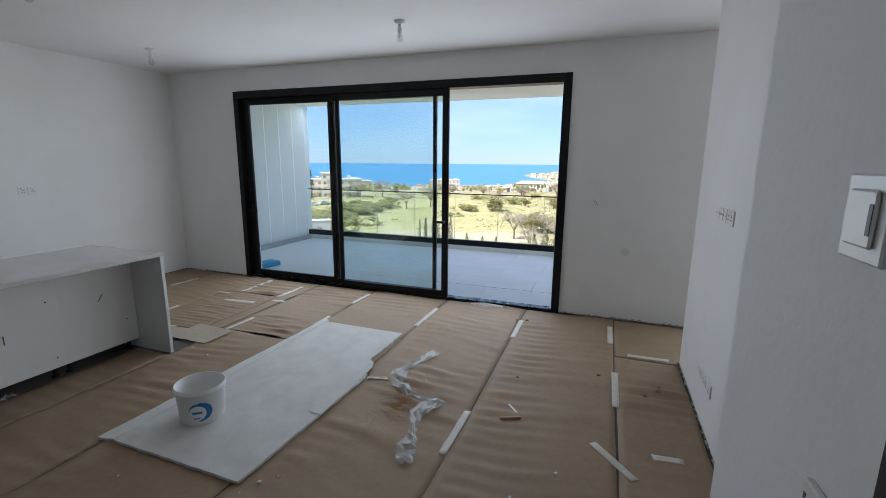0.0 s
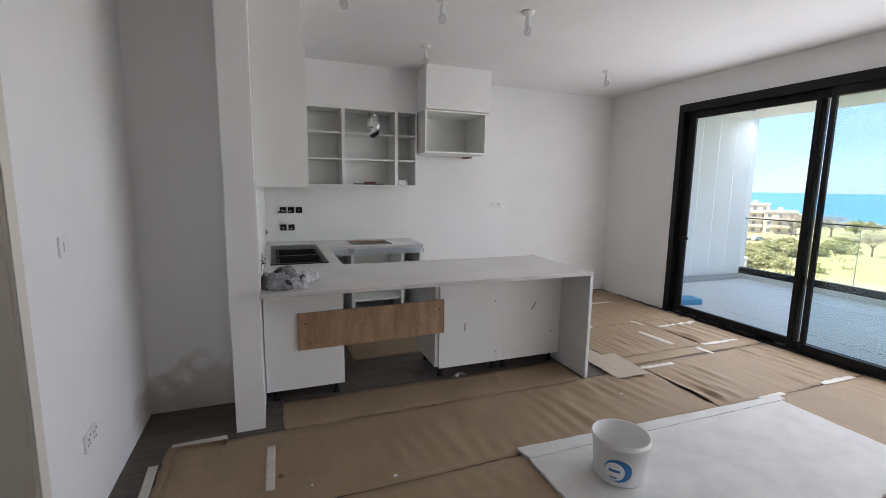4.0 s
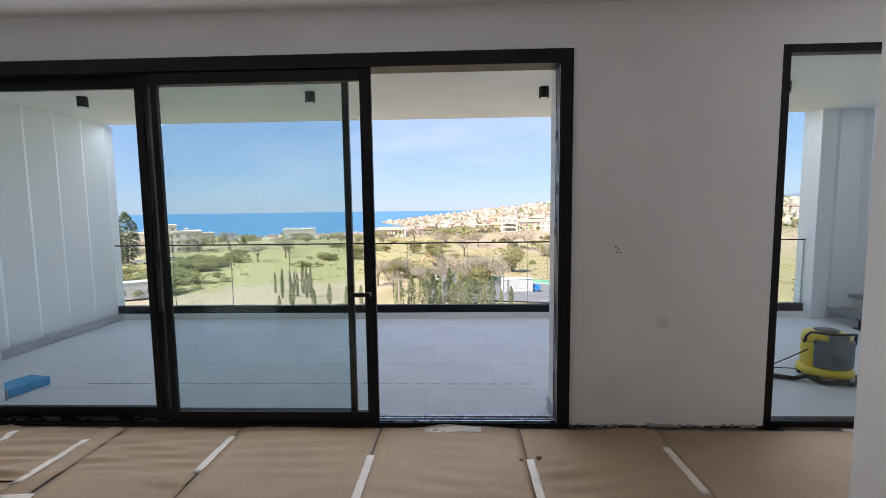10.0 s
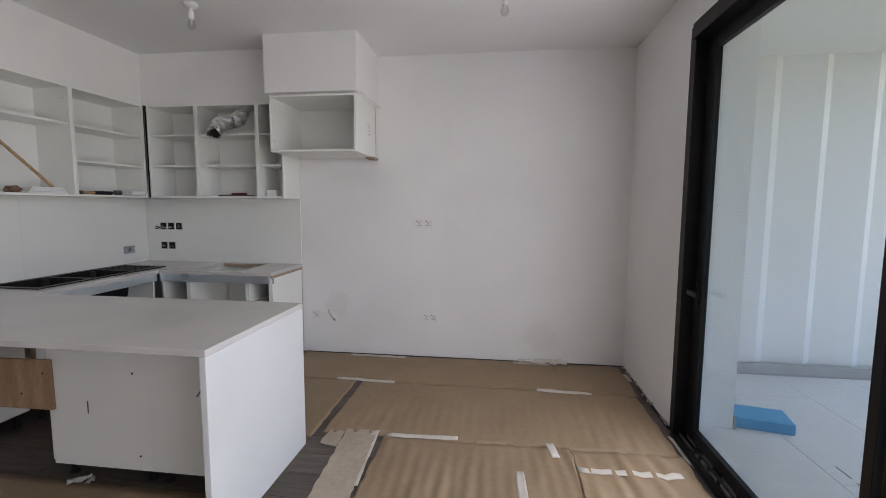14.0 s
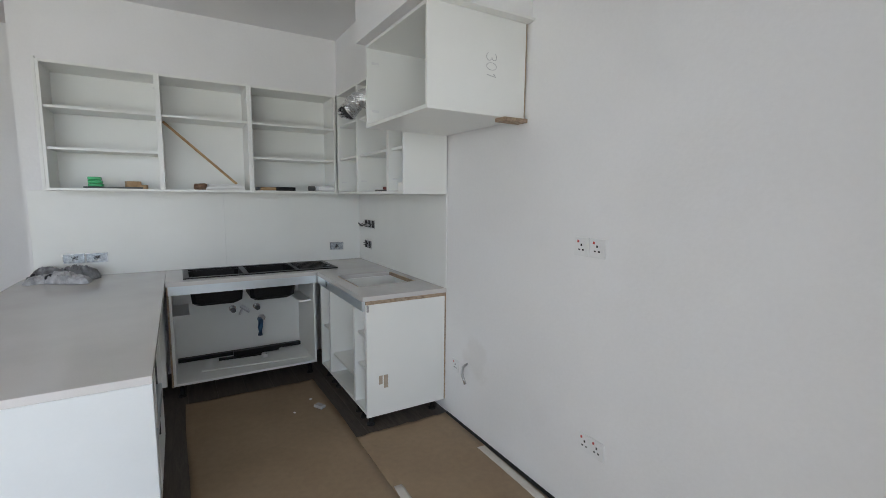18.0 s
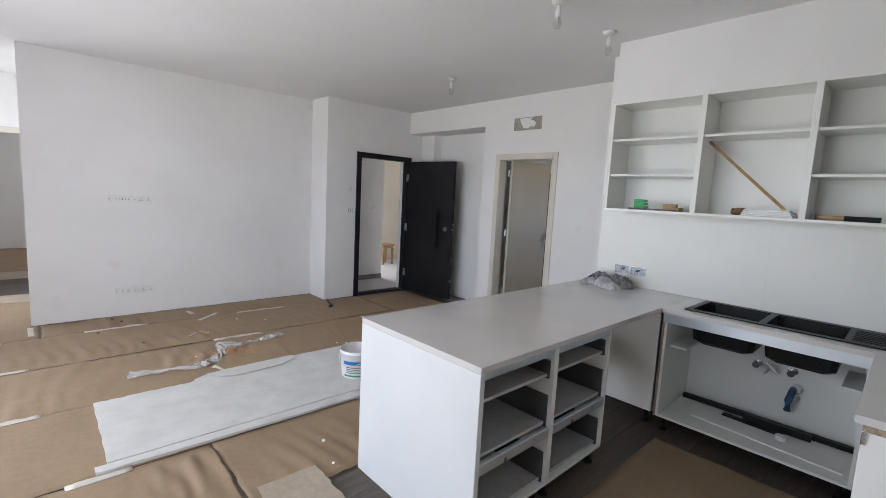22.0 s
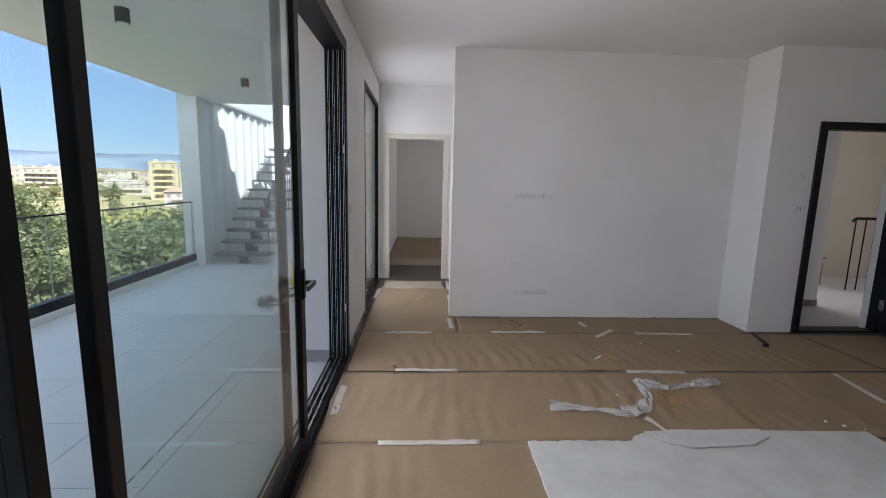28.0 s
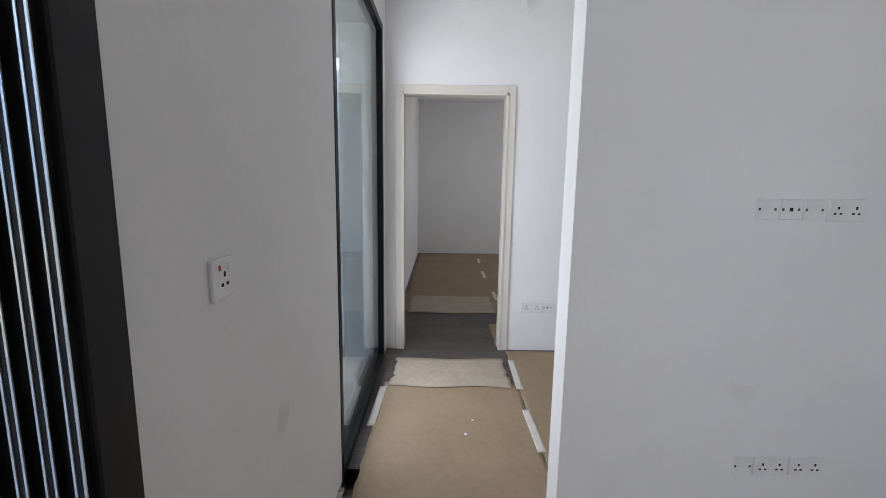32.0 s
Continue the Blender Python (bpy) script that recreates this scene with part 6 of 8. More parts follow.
def disc(cx, rad):
    return lambda s: (A0 + cx - rad * math.sqrt(max(1 - (2 * s - 1) ** 2, 0.003)), A0 + cx + rad * math.sqrt(max(1 - (2 * s - 1) ** 2, 0.003)))


part("label_blue", wrap(0.131, 0.148, 0.055, 0.185, 0, 0, 0.0006, m=14, shape=disc(0.12, 0.5)), M_BLUEPL, bk, "blue printed disc")
part("label_white", wrap(0.131, 0.148, 0.062, 0.165, 0, 0, 0.0012, m=12, shape=disc(0.0, 0.36)), M_WHITEPL, bk, "white disc with an unreadable mark")
part("label_mark", wrap(0.131, 0.148, 0.110, 0.125, A0 - 0.22, A0 + 0.2, 0.0018), M_BLUEPL, bk, "blue unreadable word as a bar")
part("label_mark", wrap(0.131, 0.148, 0.075, 0.083, A0 - 0.18, A0 + 0.1, 0.0018), M_BLUEPL, bk, "blue unreadable word as a bar")
part("label_band", wrap(0.131, 0.148, 0.15, 0.18, math.radians(95), math.radians(200), 0.0006), M_BLUEPL, bk, "blue printed band")
part("label_band", wrap(0.131, 0.148, 0.045, 0.06, math.radians(95), math.radians(200), 0.0006), M_GREENPL, bk, "green printed band")
for k in range(4):
    part("label_text", wrap(0.131, 0.148, 0.075 + 0.016 * k, 0.081 + 0.016 * k, math.radians(105), math.radians(185 - 9 * (k % 3)), 0.0006), M_DGREY, bk, "grey lines of small print")
hd_ = [(bx_ + 0.154 * math.cos(a), by_ + 0.154 * math.sin(a), z1 - 0.022 - 0.10 * math.sin(s * math.pi)) for s, a in ((k / 16, math.radians(20 + 180 * k / 16)) for k in range(17))]
part("bail_handle", tube(hd_, 0.003, 6), M_WHITEPL, bk, "thin white handle")

# crumpled film and loose tape
def ribbon(name, pts, width, mat, label, category, seed=0, lift=0.02):
    r = random.Random(seed)
    b = bmesh.new()
    rows = []
    P = [Vector((*p, 0)) for p in pts]
    fine = []
    for a, c in zip(P, P[1:]):
        for k in range(4):
            fine.append(a.lerp(c, k / 4))
    fine.append(P[-1])
    for i, p in enumerate(fine):
        d = (fine[min(i + 1, len(fine) - 1)] - fine[max(i - 1, 0)]).normalized()
        n = Vector((-d.y, d.x, 0))
        w = width * (0.9 + 0.35 * math.sin(i * 0.55 + seed)) * r.uniform(0.9, 1.1)
        rows.append([b.verts.new(p + n * w * (s - 0.5) + Vector((r.uniform(-0.004, 0.004), r.uniform(-0.004, 0.004), floor_z(p.x, p.y) + 0.004 + lift * r.random() * (1 if 0 < s < 1 else 0.5)))) for s in (0, 0.25, 0.5, 0.75, 1)])
    for a, c in zip(rows, rows[1:]):
        for k in range(4):
            b.faces.new((a[k], a[k + 1], c[k + 1], c[k]))
    ob = solid(name, b, mat, label, category, at=(*pts[0], 0.006))
    md = ob.modifiers.new("thick", "SOLIDIFY")
    md.thickness = 0.0008
    return ob


M_FILMW = surf("crumpled_white_film", (0.66, 0.65, 0.63), (0.78, 0.77, 0.76), 9, 0.25, 0.3, 60, fine=0.15)
fn, fl_ = M_FILMW.node_tree.nodes, M_FILMW.node_tree.links
ft, fm = fn.new("ShaderNodeBsdfTransparent"), fn.new("ShaderNodeMixShader")
fm.inputs[0].default_value = 0.55
fl_.new(fn["Principled BSDF"].outputs[0], fm.inputs[1])
fl_.new(ft.outputs[0], fm.inputs[2])
fl_.new(fm.outputs[0], fn["Material Output"].inputs["Surface"])
ribbon("plastic_film", ((-1.08, 3.83), (-1.13, 3.62), (-1.21, 3.36), (-1.14, 3.22), (-1.0, 3.08), (-0.80, 3.03), (-0.72, 3.0)), 0.11, M_FILMW, "crumpled strip of white plastic film on the floor", "plastic film", 2, 0.028)
ribbon("plastic_film", ((-0.76, 3.05), (-0.84, 2.86), (-0.78, 2.66), (-0.76, 2.52), (-0.70, 2.38)), 0.10, M_FILMW, "crumpled twist of white plastic film on the floor", "plastic film", 7, 0.028)
ribbon("paper_scrap", ((-1.25, 3.24), (-1.40, 3.19)), 0.06, M_TAPE, "torn scrap of masking paper beside the board", "paper scrap", 3, 0.01)
ribbon("paper_scrap", ((-2.30, 1.02), (-2.22, 1.05), (-2.18, 1.12)), 0.07, M_FILMW, "small crumpled scrap of film on the floor", "paper scrap", 9, 0.02)
ribbon("tape_curl", ((-5.80, 4.40), (-5.81, 4.62), (-5.80, 4.85)), 0.05, M_TAPE, "loose curl of tape along the wall", "tape", 5, 0.05)
ribbon("tape_curl", ((-3.58, 1.95), (-3.66, 2.02), (-3.60, 2.06)), 0.05, M_FILMW, "curl of white tape under the peninsula", "tape", 8, 0.03)
# sawdust
sd = random.Random(8)
vs, fs = [], []
for k in range(2400):
    a, q = sd.uniform(0, 6.28), abs(sd.gauss(0, 0.12))
    x, y, s = -1.0 + q * math.cos(a) * 0.9, 2.95 + q * math.sin(a) * 1.5, sd.uniform(0.0015, 0.004)
    i = len(vs)
    zf = floor_z(x, y)
    vs += [(x - s, y - s, zf), (x + s, y - s, zf), (x + s * 0.6, y + s, zf), (x, y, zf + s)]
    fs += [(i, i + 1, i + 3), (i + 1, i + 2, i + 3), (i + 2, i, i + 3)]
me = bpy.data.meshes.new("sawdust")
me.from_pydata(vs, [], fs)
me.materials.append(M_SAW)
tagged(new("sawdust", me), "scatter of reddish sawdust on the floor paper", "sawdust", kind="stuff")


# ---- things in the kitchen ----
def drape(cx, cy, rx, ry, h, mat, parent, name, seed, label="", turn=0.0, base=None, crease=0.3, stretch=2.4):
    """A heap of cloth with steep sides, an uneven outline and sharp creases."""
    base = TOPZ if base is None else base
    nr, na = 34, 84
    ca, sa = math.cos(turn), math.sin(turn)
    b = bmesh.new()
    rings = []
    for i in range(nr + 1):
        r = (i / nr) ** 0.8
        ring = []
        for k in range(na if i else 1):
            a = 2 * math.pi * k / na
            u, v = r * math.cos(a), r * math.sin(a)
            o = 1 + 0.22 * noise.noise(Vector((math.cos(a) * 1.6, math.sin(a) * 1.6, seed)))
            q = Vector((u * stretch, v * 0.9, seed * 1.7)) + 0.35 * noise.noise_vector(Vector((u * 1.3, v * 1.3, seed)))
            ridge = (1 - 2.2 * abs(noise.noise(q * 1.5))) + 0.5 * (1 - 2.2 * abs(noise.noise(q * 3.4 + Vector((5, 0, 0)))))
            top = (1 - r ** 3.2) ** 0.6
            z = h * top * (0.7 + 0.25 * noise.noise(Vector((u * 1.2, v * 1.2, seed + 4))) + crease * ridge)
            x, y = u * rx * o, v * ry * o
            ring.append(b.verts.new((cx + x * ca - y * sa, cy + x * sa + y * ca, base + max(z, 0.002 if i < nr else 0.001))))
        rings.append(ring)
    for k in range(na):
        b.faces.new((rings[0][0], rings[1][k], rings[1][(k + 1) % na]))
        for i in range(1, nr):
            b.faces.new((rings[i][k], rings[i + 1][k], rings[i + 1][(k + 1) % na], rings[i][(k + 1) % na]))
    b.faces.new(rings[-1][::-1])
    bmesh.ops.recalc_face_normals(b, faces=b.faces[:])
    return part(name, b, mat, parent, label, shade=True)


def cloth_lump(cx, cy, z):
    b = bmesh.new()
    bmesh.ops.create_icosphere(b, subdivisions=3, radius=1.0)
    for v in b.verts:
        f = 1 + 0.5 * noise.noise(v.co * 1.8 + Vector((3, 1, 2)))
        v.co = Vector((cx + v.co.x * f * 0.05, cy + v.co.y * f * 0.045, z + max(v.co.z * f * 0.035 + 0.02, 0)))
    return b


cl = thing("work_jacket", (-3.55, 0.68, TOPZ), "crumpled grey work jacket with a black panel on the worktop", "jacket")
drape(-3.46, 0.615, 0.17, 0.105, 0.078, M_CLOTH, cl, "jacket_body", 1, turn=0.35, crease=0.42)
drape(-3.55, 0.79, 0.165, 0.075, 0.066, M_CLOTHL, cl, "sleeve", 4, turn=2.5, crease=0.42)
drape(-3.40, 0.735, 0.095, 0.055, 0.06, M_CLOTHL, cl, "collar", 7, "white collar turned out", 0.7, crease=0.2)
drape(-3.62, 0.67, 0.12, 0.09, 0.085, M_CLOTH, cl, "hood", 9, turn=0.2, crease=0.4)
drape(-3.58, 0.65, 0.075, 0.055, 0.04, M_CLOTHD, cl, "black_panel", 12, "black panel on top", 0.4, TOPZ + 0.05, 0.16)
drape(-3.50, 0.80, 0.085, 0.016, 0.045, M_CLOTHD, cl, "piping", 14, "black piping along the sleeve", 2.5, TOPZ + 0.025, 0.16)
drape(-3.36, 0.66, 0.05, 0.014, 0.035, M_CLOTHD, cl, "piping", 15, "black piping along the fold", 1.2, TOPZ + 0.03, 0.16)
drape(-3.66, 0.85, 0.06, 0.045, 0.04, M_CLOTHL, cl, "cuff", 16, "", 1.2)
zs = UPZ0 + 0.0185
gb = thing("green_box", (-3.77, 0.72, zs), "small stack of bright green plastic cases on a shelf", "box")
M_GREENB = surf("bright_green_plastic", (0.02, 0.35, 0.1), (0.04, 0.45, 0.15), 10, 0.4)
for k in range(3):
    part("case", box(-3.805 + 0.005 * k, -3.72, 0.69, 0.78, zs + 0.012 + 0.024 * k, zs + 0.034 + 0.024 * k, 0.004), M_GREENB, gb)
solid("level_bar", box(-4.05, -3.70, 0.80, 0.83, zs, zs + 0.012, 0.002), M_DGREY, "flat dark bar lying on a cabinet shelf", "bar", at=(-4, 0.8, zs))
wb = thing("cardboard_pieces", (-4.08, 0.74, zs), "torn brown cardboard pieces on a cabinet shelf", "cardboard")
part("piece", box(-4.03, -3.94, 0.68, 0.78, zs, zs + 0.055, 0.002, turn=turned(12)), M_CARDB, wb)
part("piece", box(-4.075, -4.01, 0.72, 0.79, zs + 0.001, zs + 0.03, 0.002, turn=turned(-8)), M_CARDB, wb)
st2 = solid("wooden_stick", tube([(-4.20, 0.70, 2.09), (-4.70, 0.74, zs + 0.05)], 0.011, 6), M_WARM, "thin wooden batten leaning in a wall cabinet", "batten", at=(-4.2, 0.7, zs))
pp = thing("paper_stack", (-4.62, 0.70, zs), "stack of white papers lying in a wall cabinet", "papers")
for k in range(4):
    part("sheaf", box(-4.76 + 0.01 * k, -4.47 - 0.004 * k, 0.62, 0.80, zs + 0.012 * k, zs + 0.012 * k + 0.011, 0.002, turn=turned(2 * k - 3)), M_WHITEPL, pp)
solid("brown_lump", cloth_lump(-4.44, 0.70, zs), M_INKB, "small torn lump of brown packing on a cabinet shelf", "packing", at=(-4.44, 0.7, zs))
hm = thing("hammer", (-5.02, 0.78, zs), "hammer with a wooden handle on a cabinet shelf", "hammer")
part("shaft", tube([(-4.86, 0.78, zs + 0.016), (-5.16, 0.80, zs + 0.016)], 0.014, 10), M_WARM, hm)
part("grip", tube([(-5.0, 0.789, zs + 0.016), (-5.16, 0.80, zs + 0.016)], 0.0165, 10), M_BLACK, hm, "black rubber grip")
part("head", box(-4.87, -4.845, 0.72, 0.83, zs, zs + 0.03, 0.004), M_DGREY, hm)
rr = thing("sealant_tubes", (-5.42, 0.78, zs), "white sealant cartridges lying in a wall cabinet", "cartridge")
for k in range(3):
    part("cartridge", tube([(-5.36, 0.70 + 0.05 * k, zs + 0.025), (-5.50, 0.71 + 0.05 * k, zs + 0.025)], 0.024, 14), M_WHITEPL, rr)
part("cap", tube([(-5.30, 0.70, zs + 0.025), (-5.36, 0.70, zs + 0.025)], 0.022, 14), M_DGREY, rr)
br = thing("hinge_pack", (-5.62, 1.62, zs), "dark red and grey metal fittings lying on a cabinet shelf", "fittings")
part("strip", box(-5.68, -5.62, 1.50, 1.85, zs, zs + 0.014, 0.003), M_DGREY, br)
part("pack", box(-5.70, -5.63, 1.63, 1.76, zs + 0.014, zs + 0.035, 0.006), M_MAROON, br)
solid("small_carton", box(-5.66, -5.58, 2.02, 2.12, zs, zs + 0.06, 0.003), M_WHITEPL, "small white carton on a cabinet shelf", "carton", at=(-5.62, 2.07, zs))
hr = thing("hob_edging", (HB[1], HB[2], 0.872), "raw chipboard edging inside the hob cut-out", "edging")
part("strip", box(HB[1] - 0.012, HB[1], HB[2], HB[3], 0.872, TOPZ - 0.002), M_CHIP, hr)
part("strip", box(HB[0], HB[0] + 0.012, HB[2], HB[3], 0.872, TOPZ - 0.002), M_CHIP, hr)
solid("white_rag", box(-5.10, -5.05, 1.72, 1.80, 0.006, 0.03, 0.006, turn=turned(30)), M_FILMW, "small crumpled white rag on the floor tiles", "rag", at=(-5.08, 1.76, 0.006))

# ---- things on the balcony ----
solid("blue_foam_block", box(-5.02, -4.78, 5.86, 6.22, BZ, BZ + 0.075, 0.006, turn=turned(-12)), M_BLUEFOAM, "thin light-blue foam block on the balcony tiles", "foam block", at=(-4.9, 6.0, BZ))
vx, vy = 2.42, 6.38
M_VACGREY = surf("dull_grey_plastic", (0.1, 0.115, 0.125), (0.17, 0.185, 0.195), 12, 0.6, 0.1, 60, fine=0.25)
vc = thing("vacuum_cleaner", (vx, vy, BZ), "yellow and grey drum vacuum cleaner with a coiled black hose", "vacuum cleaner")


def arc_shell(r0, r1, a0, a1, z0, z1, n=16):
    """A curved panel round the drum, rounded at its rims."""
    b = bmesh.new()
    rings = []
    for k in range(n + 1):
        a = math.radians(a0 + (a1 - a0) * k / n)
        e = 0.012 if k in (0, n) else 0.0
        ring = [(r0, z0), (r1 - 0.012 - e, z0), (r1 - e, z0 + 0.012), (r1 - e, z1 - 0.012), (r1 - 0.012 - e, z1), (r0, z1)]
        rings.append([b.verts.new((vx + r * math.cos(a), vy + r * math.sin(a), z)) for r, z in ring])
    for p, q in zip(rings, rings[1:]):
        for m in range(6):
            b.faces.new((p[m], p[(m + 1) % 6], q[(m + 1) % 6], q[m]))
    b.faces.new(rings[0])
    b.faces.new(rings[-1][::-1])
    bmesh.ops.recalc_face_normals(b, faces=b.faces)
    return b


part("drum", lathe([(0.17, BZ + 0.07), (0.182, BZ + 0.08), (0.182, BZ + 0.36), (0.175, BZ + 0.40), (0.15, BZ + 0.425), (0.09, BZ + 0.435)], vx, vy, 36, close=True), M_YELLOW, vc, shade=True)
part("base_ring", lathe([(0.195, BZ + 0.045), (0.212, BZ + 0.055), (0.208, BZ + 0.09), (0.19, BZ + 0.115), (0.18, BZ + 0.12)], vx, vy, 36, close=True), M_YELLOW, vc, "flared yellow base", shade=True)
part("front_shell", arc_shell(0.178, 0.2, 205, 345, BZ + 0.125, BZ + 0.375, 20), M_VACGREY, vc, "dull grey plastic shell")
part("motor_block", arc_shell(0.12, 0.206, 236, 284, BZ + 0.30, BZ + 0.432, 8), M_VACGREY, vc, "dull grey motor block")
part("seam_band", arc_shell(0.178, 0.186, 150, 234, BZ + 0.335, BZ + 0.352), M_BLACK, vc, "black sealing band")
part("latch", arc_shell(0.18, 0.2, 205, 214, BZ + 0.325, BZ + 0.378, 3), M_BLACK, vc)
part("motor_cap", lathe([(0.095, BZ + 0.433), (0.09, BZ + 0.446), (0.05, BZ + 0.452)], vx, vy, 24, close=True), M_DGREY, vc, shade=True)
part("handle", tube([(vx + 0.2 * math.cos(math.radians(a)), vy + 0.2 * math.sin(math.radians(a)), BZ + z) for a, z in ((182, 0.33), (188, 0.40), (200, 0.44), (230, 0.445), (262, 0.447), (295, 0.445), (318, 0.43), (326, 0.39), (328, 0.33))], 0.012, 8), M_BLACK, vc, "black carrying hoop", shade=True)
for k in range(5):
    a = k * 2 * math.pi / 5
    part("castor", tube([(vx + 0.18 * math.cos(a) - 0.01, vy + 0.18 * math.sin(a), BZ + 0.027), (vx + 0.18 * math.cos(a) + 0.012, vy + 0.18 * math.sin(a), BZ + 0.027)], 0.027, 12), M_BLACK, vc)
hp = [(vx + 0.245 * math.cos(math.radians(345 - 9 * k)), vy + 0.245 * math.sin(math.radians(345 - 9 * k)), BZ + 0.022 + 0.02 * math.sin(k * 0.5) ** 2) for k in range(17)]
hp += [(vx - 0.34, vy - 0.10, BZ + 0.022), (vx - 0.48, vy - 0.02, BZ + 0.022), (vx - 0.62, vy + 0.05, BZ + 0.022)]
part("hose", tube(hp, 0.02, 10), M_BLACK, vc, "ribbed black hose", shade=True)
part("lead", tube([(vx - 0.18, vy - 0.03, BZ + 0.27), (vx - 0.28, vy, BZ + 0.2), (vx - 0.42, vy + 0.04, BZ + 0.11), (vx - 0.55, vy + 0.1, BZ + 0.012)], 0.005, 6), M_BLACK, vc)
cc = thing("cable_coil", (1.47, 6.56, BZ), "loose coil of black cable with a plug on the balcony tiles", "cable")
for j in range(7):
    rj = 0.10 + 0.012 * (j % 4)
    ox, oy = 0.015 * math.sin(j * 2.1), 0.015 * math.cos(j * 1.7)
    part("loop", tube([(1.47 + ox + rj * math.cos(k * 0.3927), 6.56 + oy + rj * 1.25 * math.sin(k * 0.3927), BZ + 0.006 + 0.012 * j + 0.008 * math.sin(k * 0.8 + j)) for k in range(17)], 0.0045, 6), M_BLACK, cc)
part("plug", box(1.62, 1.72, 6.60, 6.66, BZ, BZ + 0.05, 0.01, turn=turned(30)), M_DGREY, cc)
part("lead", tube([(1.58, 6.58, BZ + 0.01), (1.75, 6.62, BZ + 0.02), (1.95, 6.70, BZ + 0.012), (2.1, 6.6, BZ + 0.01), (2.25, 6.45, BZ + 0.05)], 0.005, 6), M_BLACK, cc)

# ---- stairwell seen through the entrance door ----
structure("floor_stairwell", boxes((FDX + 0.21, 3.4, -3.2, TVS - 0.185, -0.011, 0.006), (TVX + 0.165, 3.4, TVS - 0.185, 1.9, -0.011, 0.006)), M_TILE, "pale tiled floor of the common stairwell", "floor")
structure("trim_stairwell", boxes((1.485, 1.5, -0.45, 1.9, 0.006, 0.09), (1.5, 1.62, -0.465, -0.45, 0.006, 0.09)), M_DUST, "grey tile skirting in the stairwell", "skirting")
sr = thing("stair_railing", (2.4, -2.0, 0.006), "black steel railing on the common stair", "railing")
for k in range(6):
    part("baluster", tube([(2.4, -2.55 + 0.16 * k, 0.006), (2.4, -2.55 + 0.16 * k, 1.08)], 0.009, 8), M_ALU, sr)
part("handrail", tube([(2.4, -3.1, 1.1), (2.4, -1.75, 1.1), (2.4, -1.70, 1.06)], 0.022, 10), M_ALU, sr)
CX, CY = 2.86, -1.50
ch = thing("stool", (CX, CY, 0.006), "small light wooden stool in the stairwell", "stool")
part("seat", box(CX - 0.17, CX + 0.17, CY - 0.16, CY + 0.16, 0.43, 0.46, 0.008), M_WARM, ch)
part("apron", box(CX - 0.14, CX + 0.14, CY - 0.13, CY + 0.13, 0.37, 0.43, 0.004), M_WARM, ch)
for x, y in ((-1, -1), (1, -1), (-1, 1), (1, 1)):
    part("leg", box(CX + 0.13 * x - 0.02, CX + 0.13 * x + 0.02, CY + 0.12 * y - 0.02, CY + 0.12 * y + 0.02, 0.006, 0.37, 0.003), M_WARM, ch)
plate("wall_plate", "x", 1.5, -1, -0.26, 1.32, W_, H_, "white bell plate in the stairwell", kind="switch")
# balcony tiles
bt = thing("balcony_tiles", (BX0, NYO, BZ), "large pale grey porcelain tiles of the balcony", "tiles", kind="structure")
cache = {}
TX, TY = 1.2, 0.6
for i in range(13):
    for j in range(6):
        x0, y0 = max(BX0 - 0.11 + TX * i - (0.6 if j % 2 else 0.0), BX0 - 0.11), 5.502 + TY * j
        x1, y1 = min(BX0 - 0.11 + TX * (i + 1) - (0.6 if j % 2 else 0.0), 8.79), min(y0 + TY, BY)
        if x1 - x0 < 0.05 or y1 - y0 < 0.03:
            continue
        key = (round(x1 - x0, 3), round(y1 - y0, 3))
        if key not in cache:
            cache[key] = mesh_of("tile", box(-key[0] / 2 + 0.0015, key[0] / 2 - 0.0015, -key[1] / 2 + 0.0015, key[1] / 2 - 0.0015, -0.008, 0, 0.001), M_TILE)
        ob = new("tile", cache[key])
        ob.parent = bt
        ob.location = ((x0 + x1) / 2 - BX0, (y0 + y1) / 2 - NYO, 0)
dr = thing("floor_drain", (-1.0, 6.0, BZ), "narrow slot drain along the balcony", "drain", kind="structure")
for k in range(26):
    part("slot", box(-4.4 + 0.16 * k, -4.28 + 0.16 * k, 6.195, 6.203, BZ - 0.001, BZ + 0.0012), M_DGREY, dr)


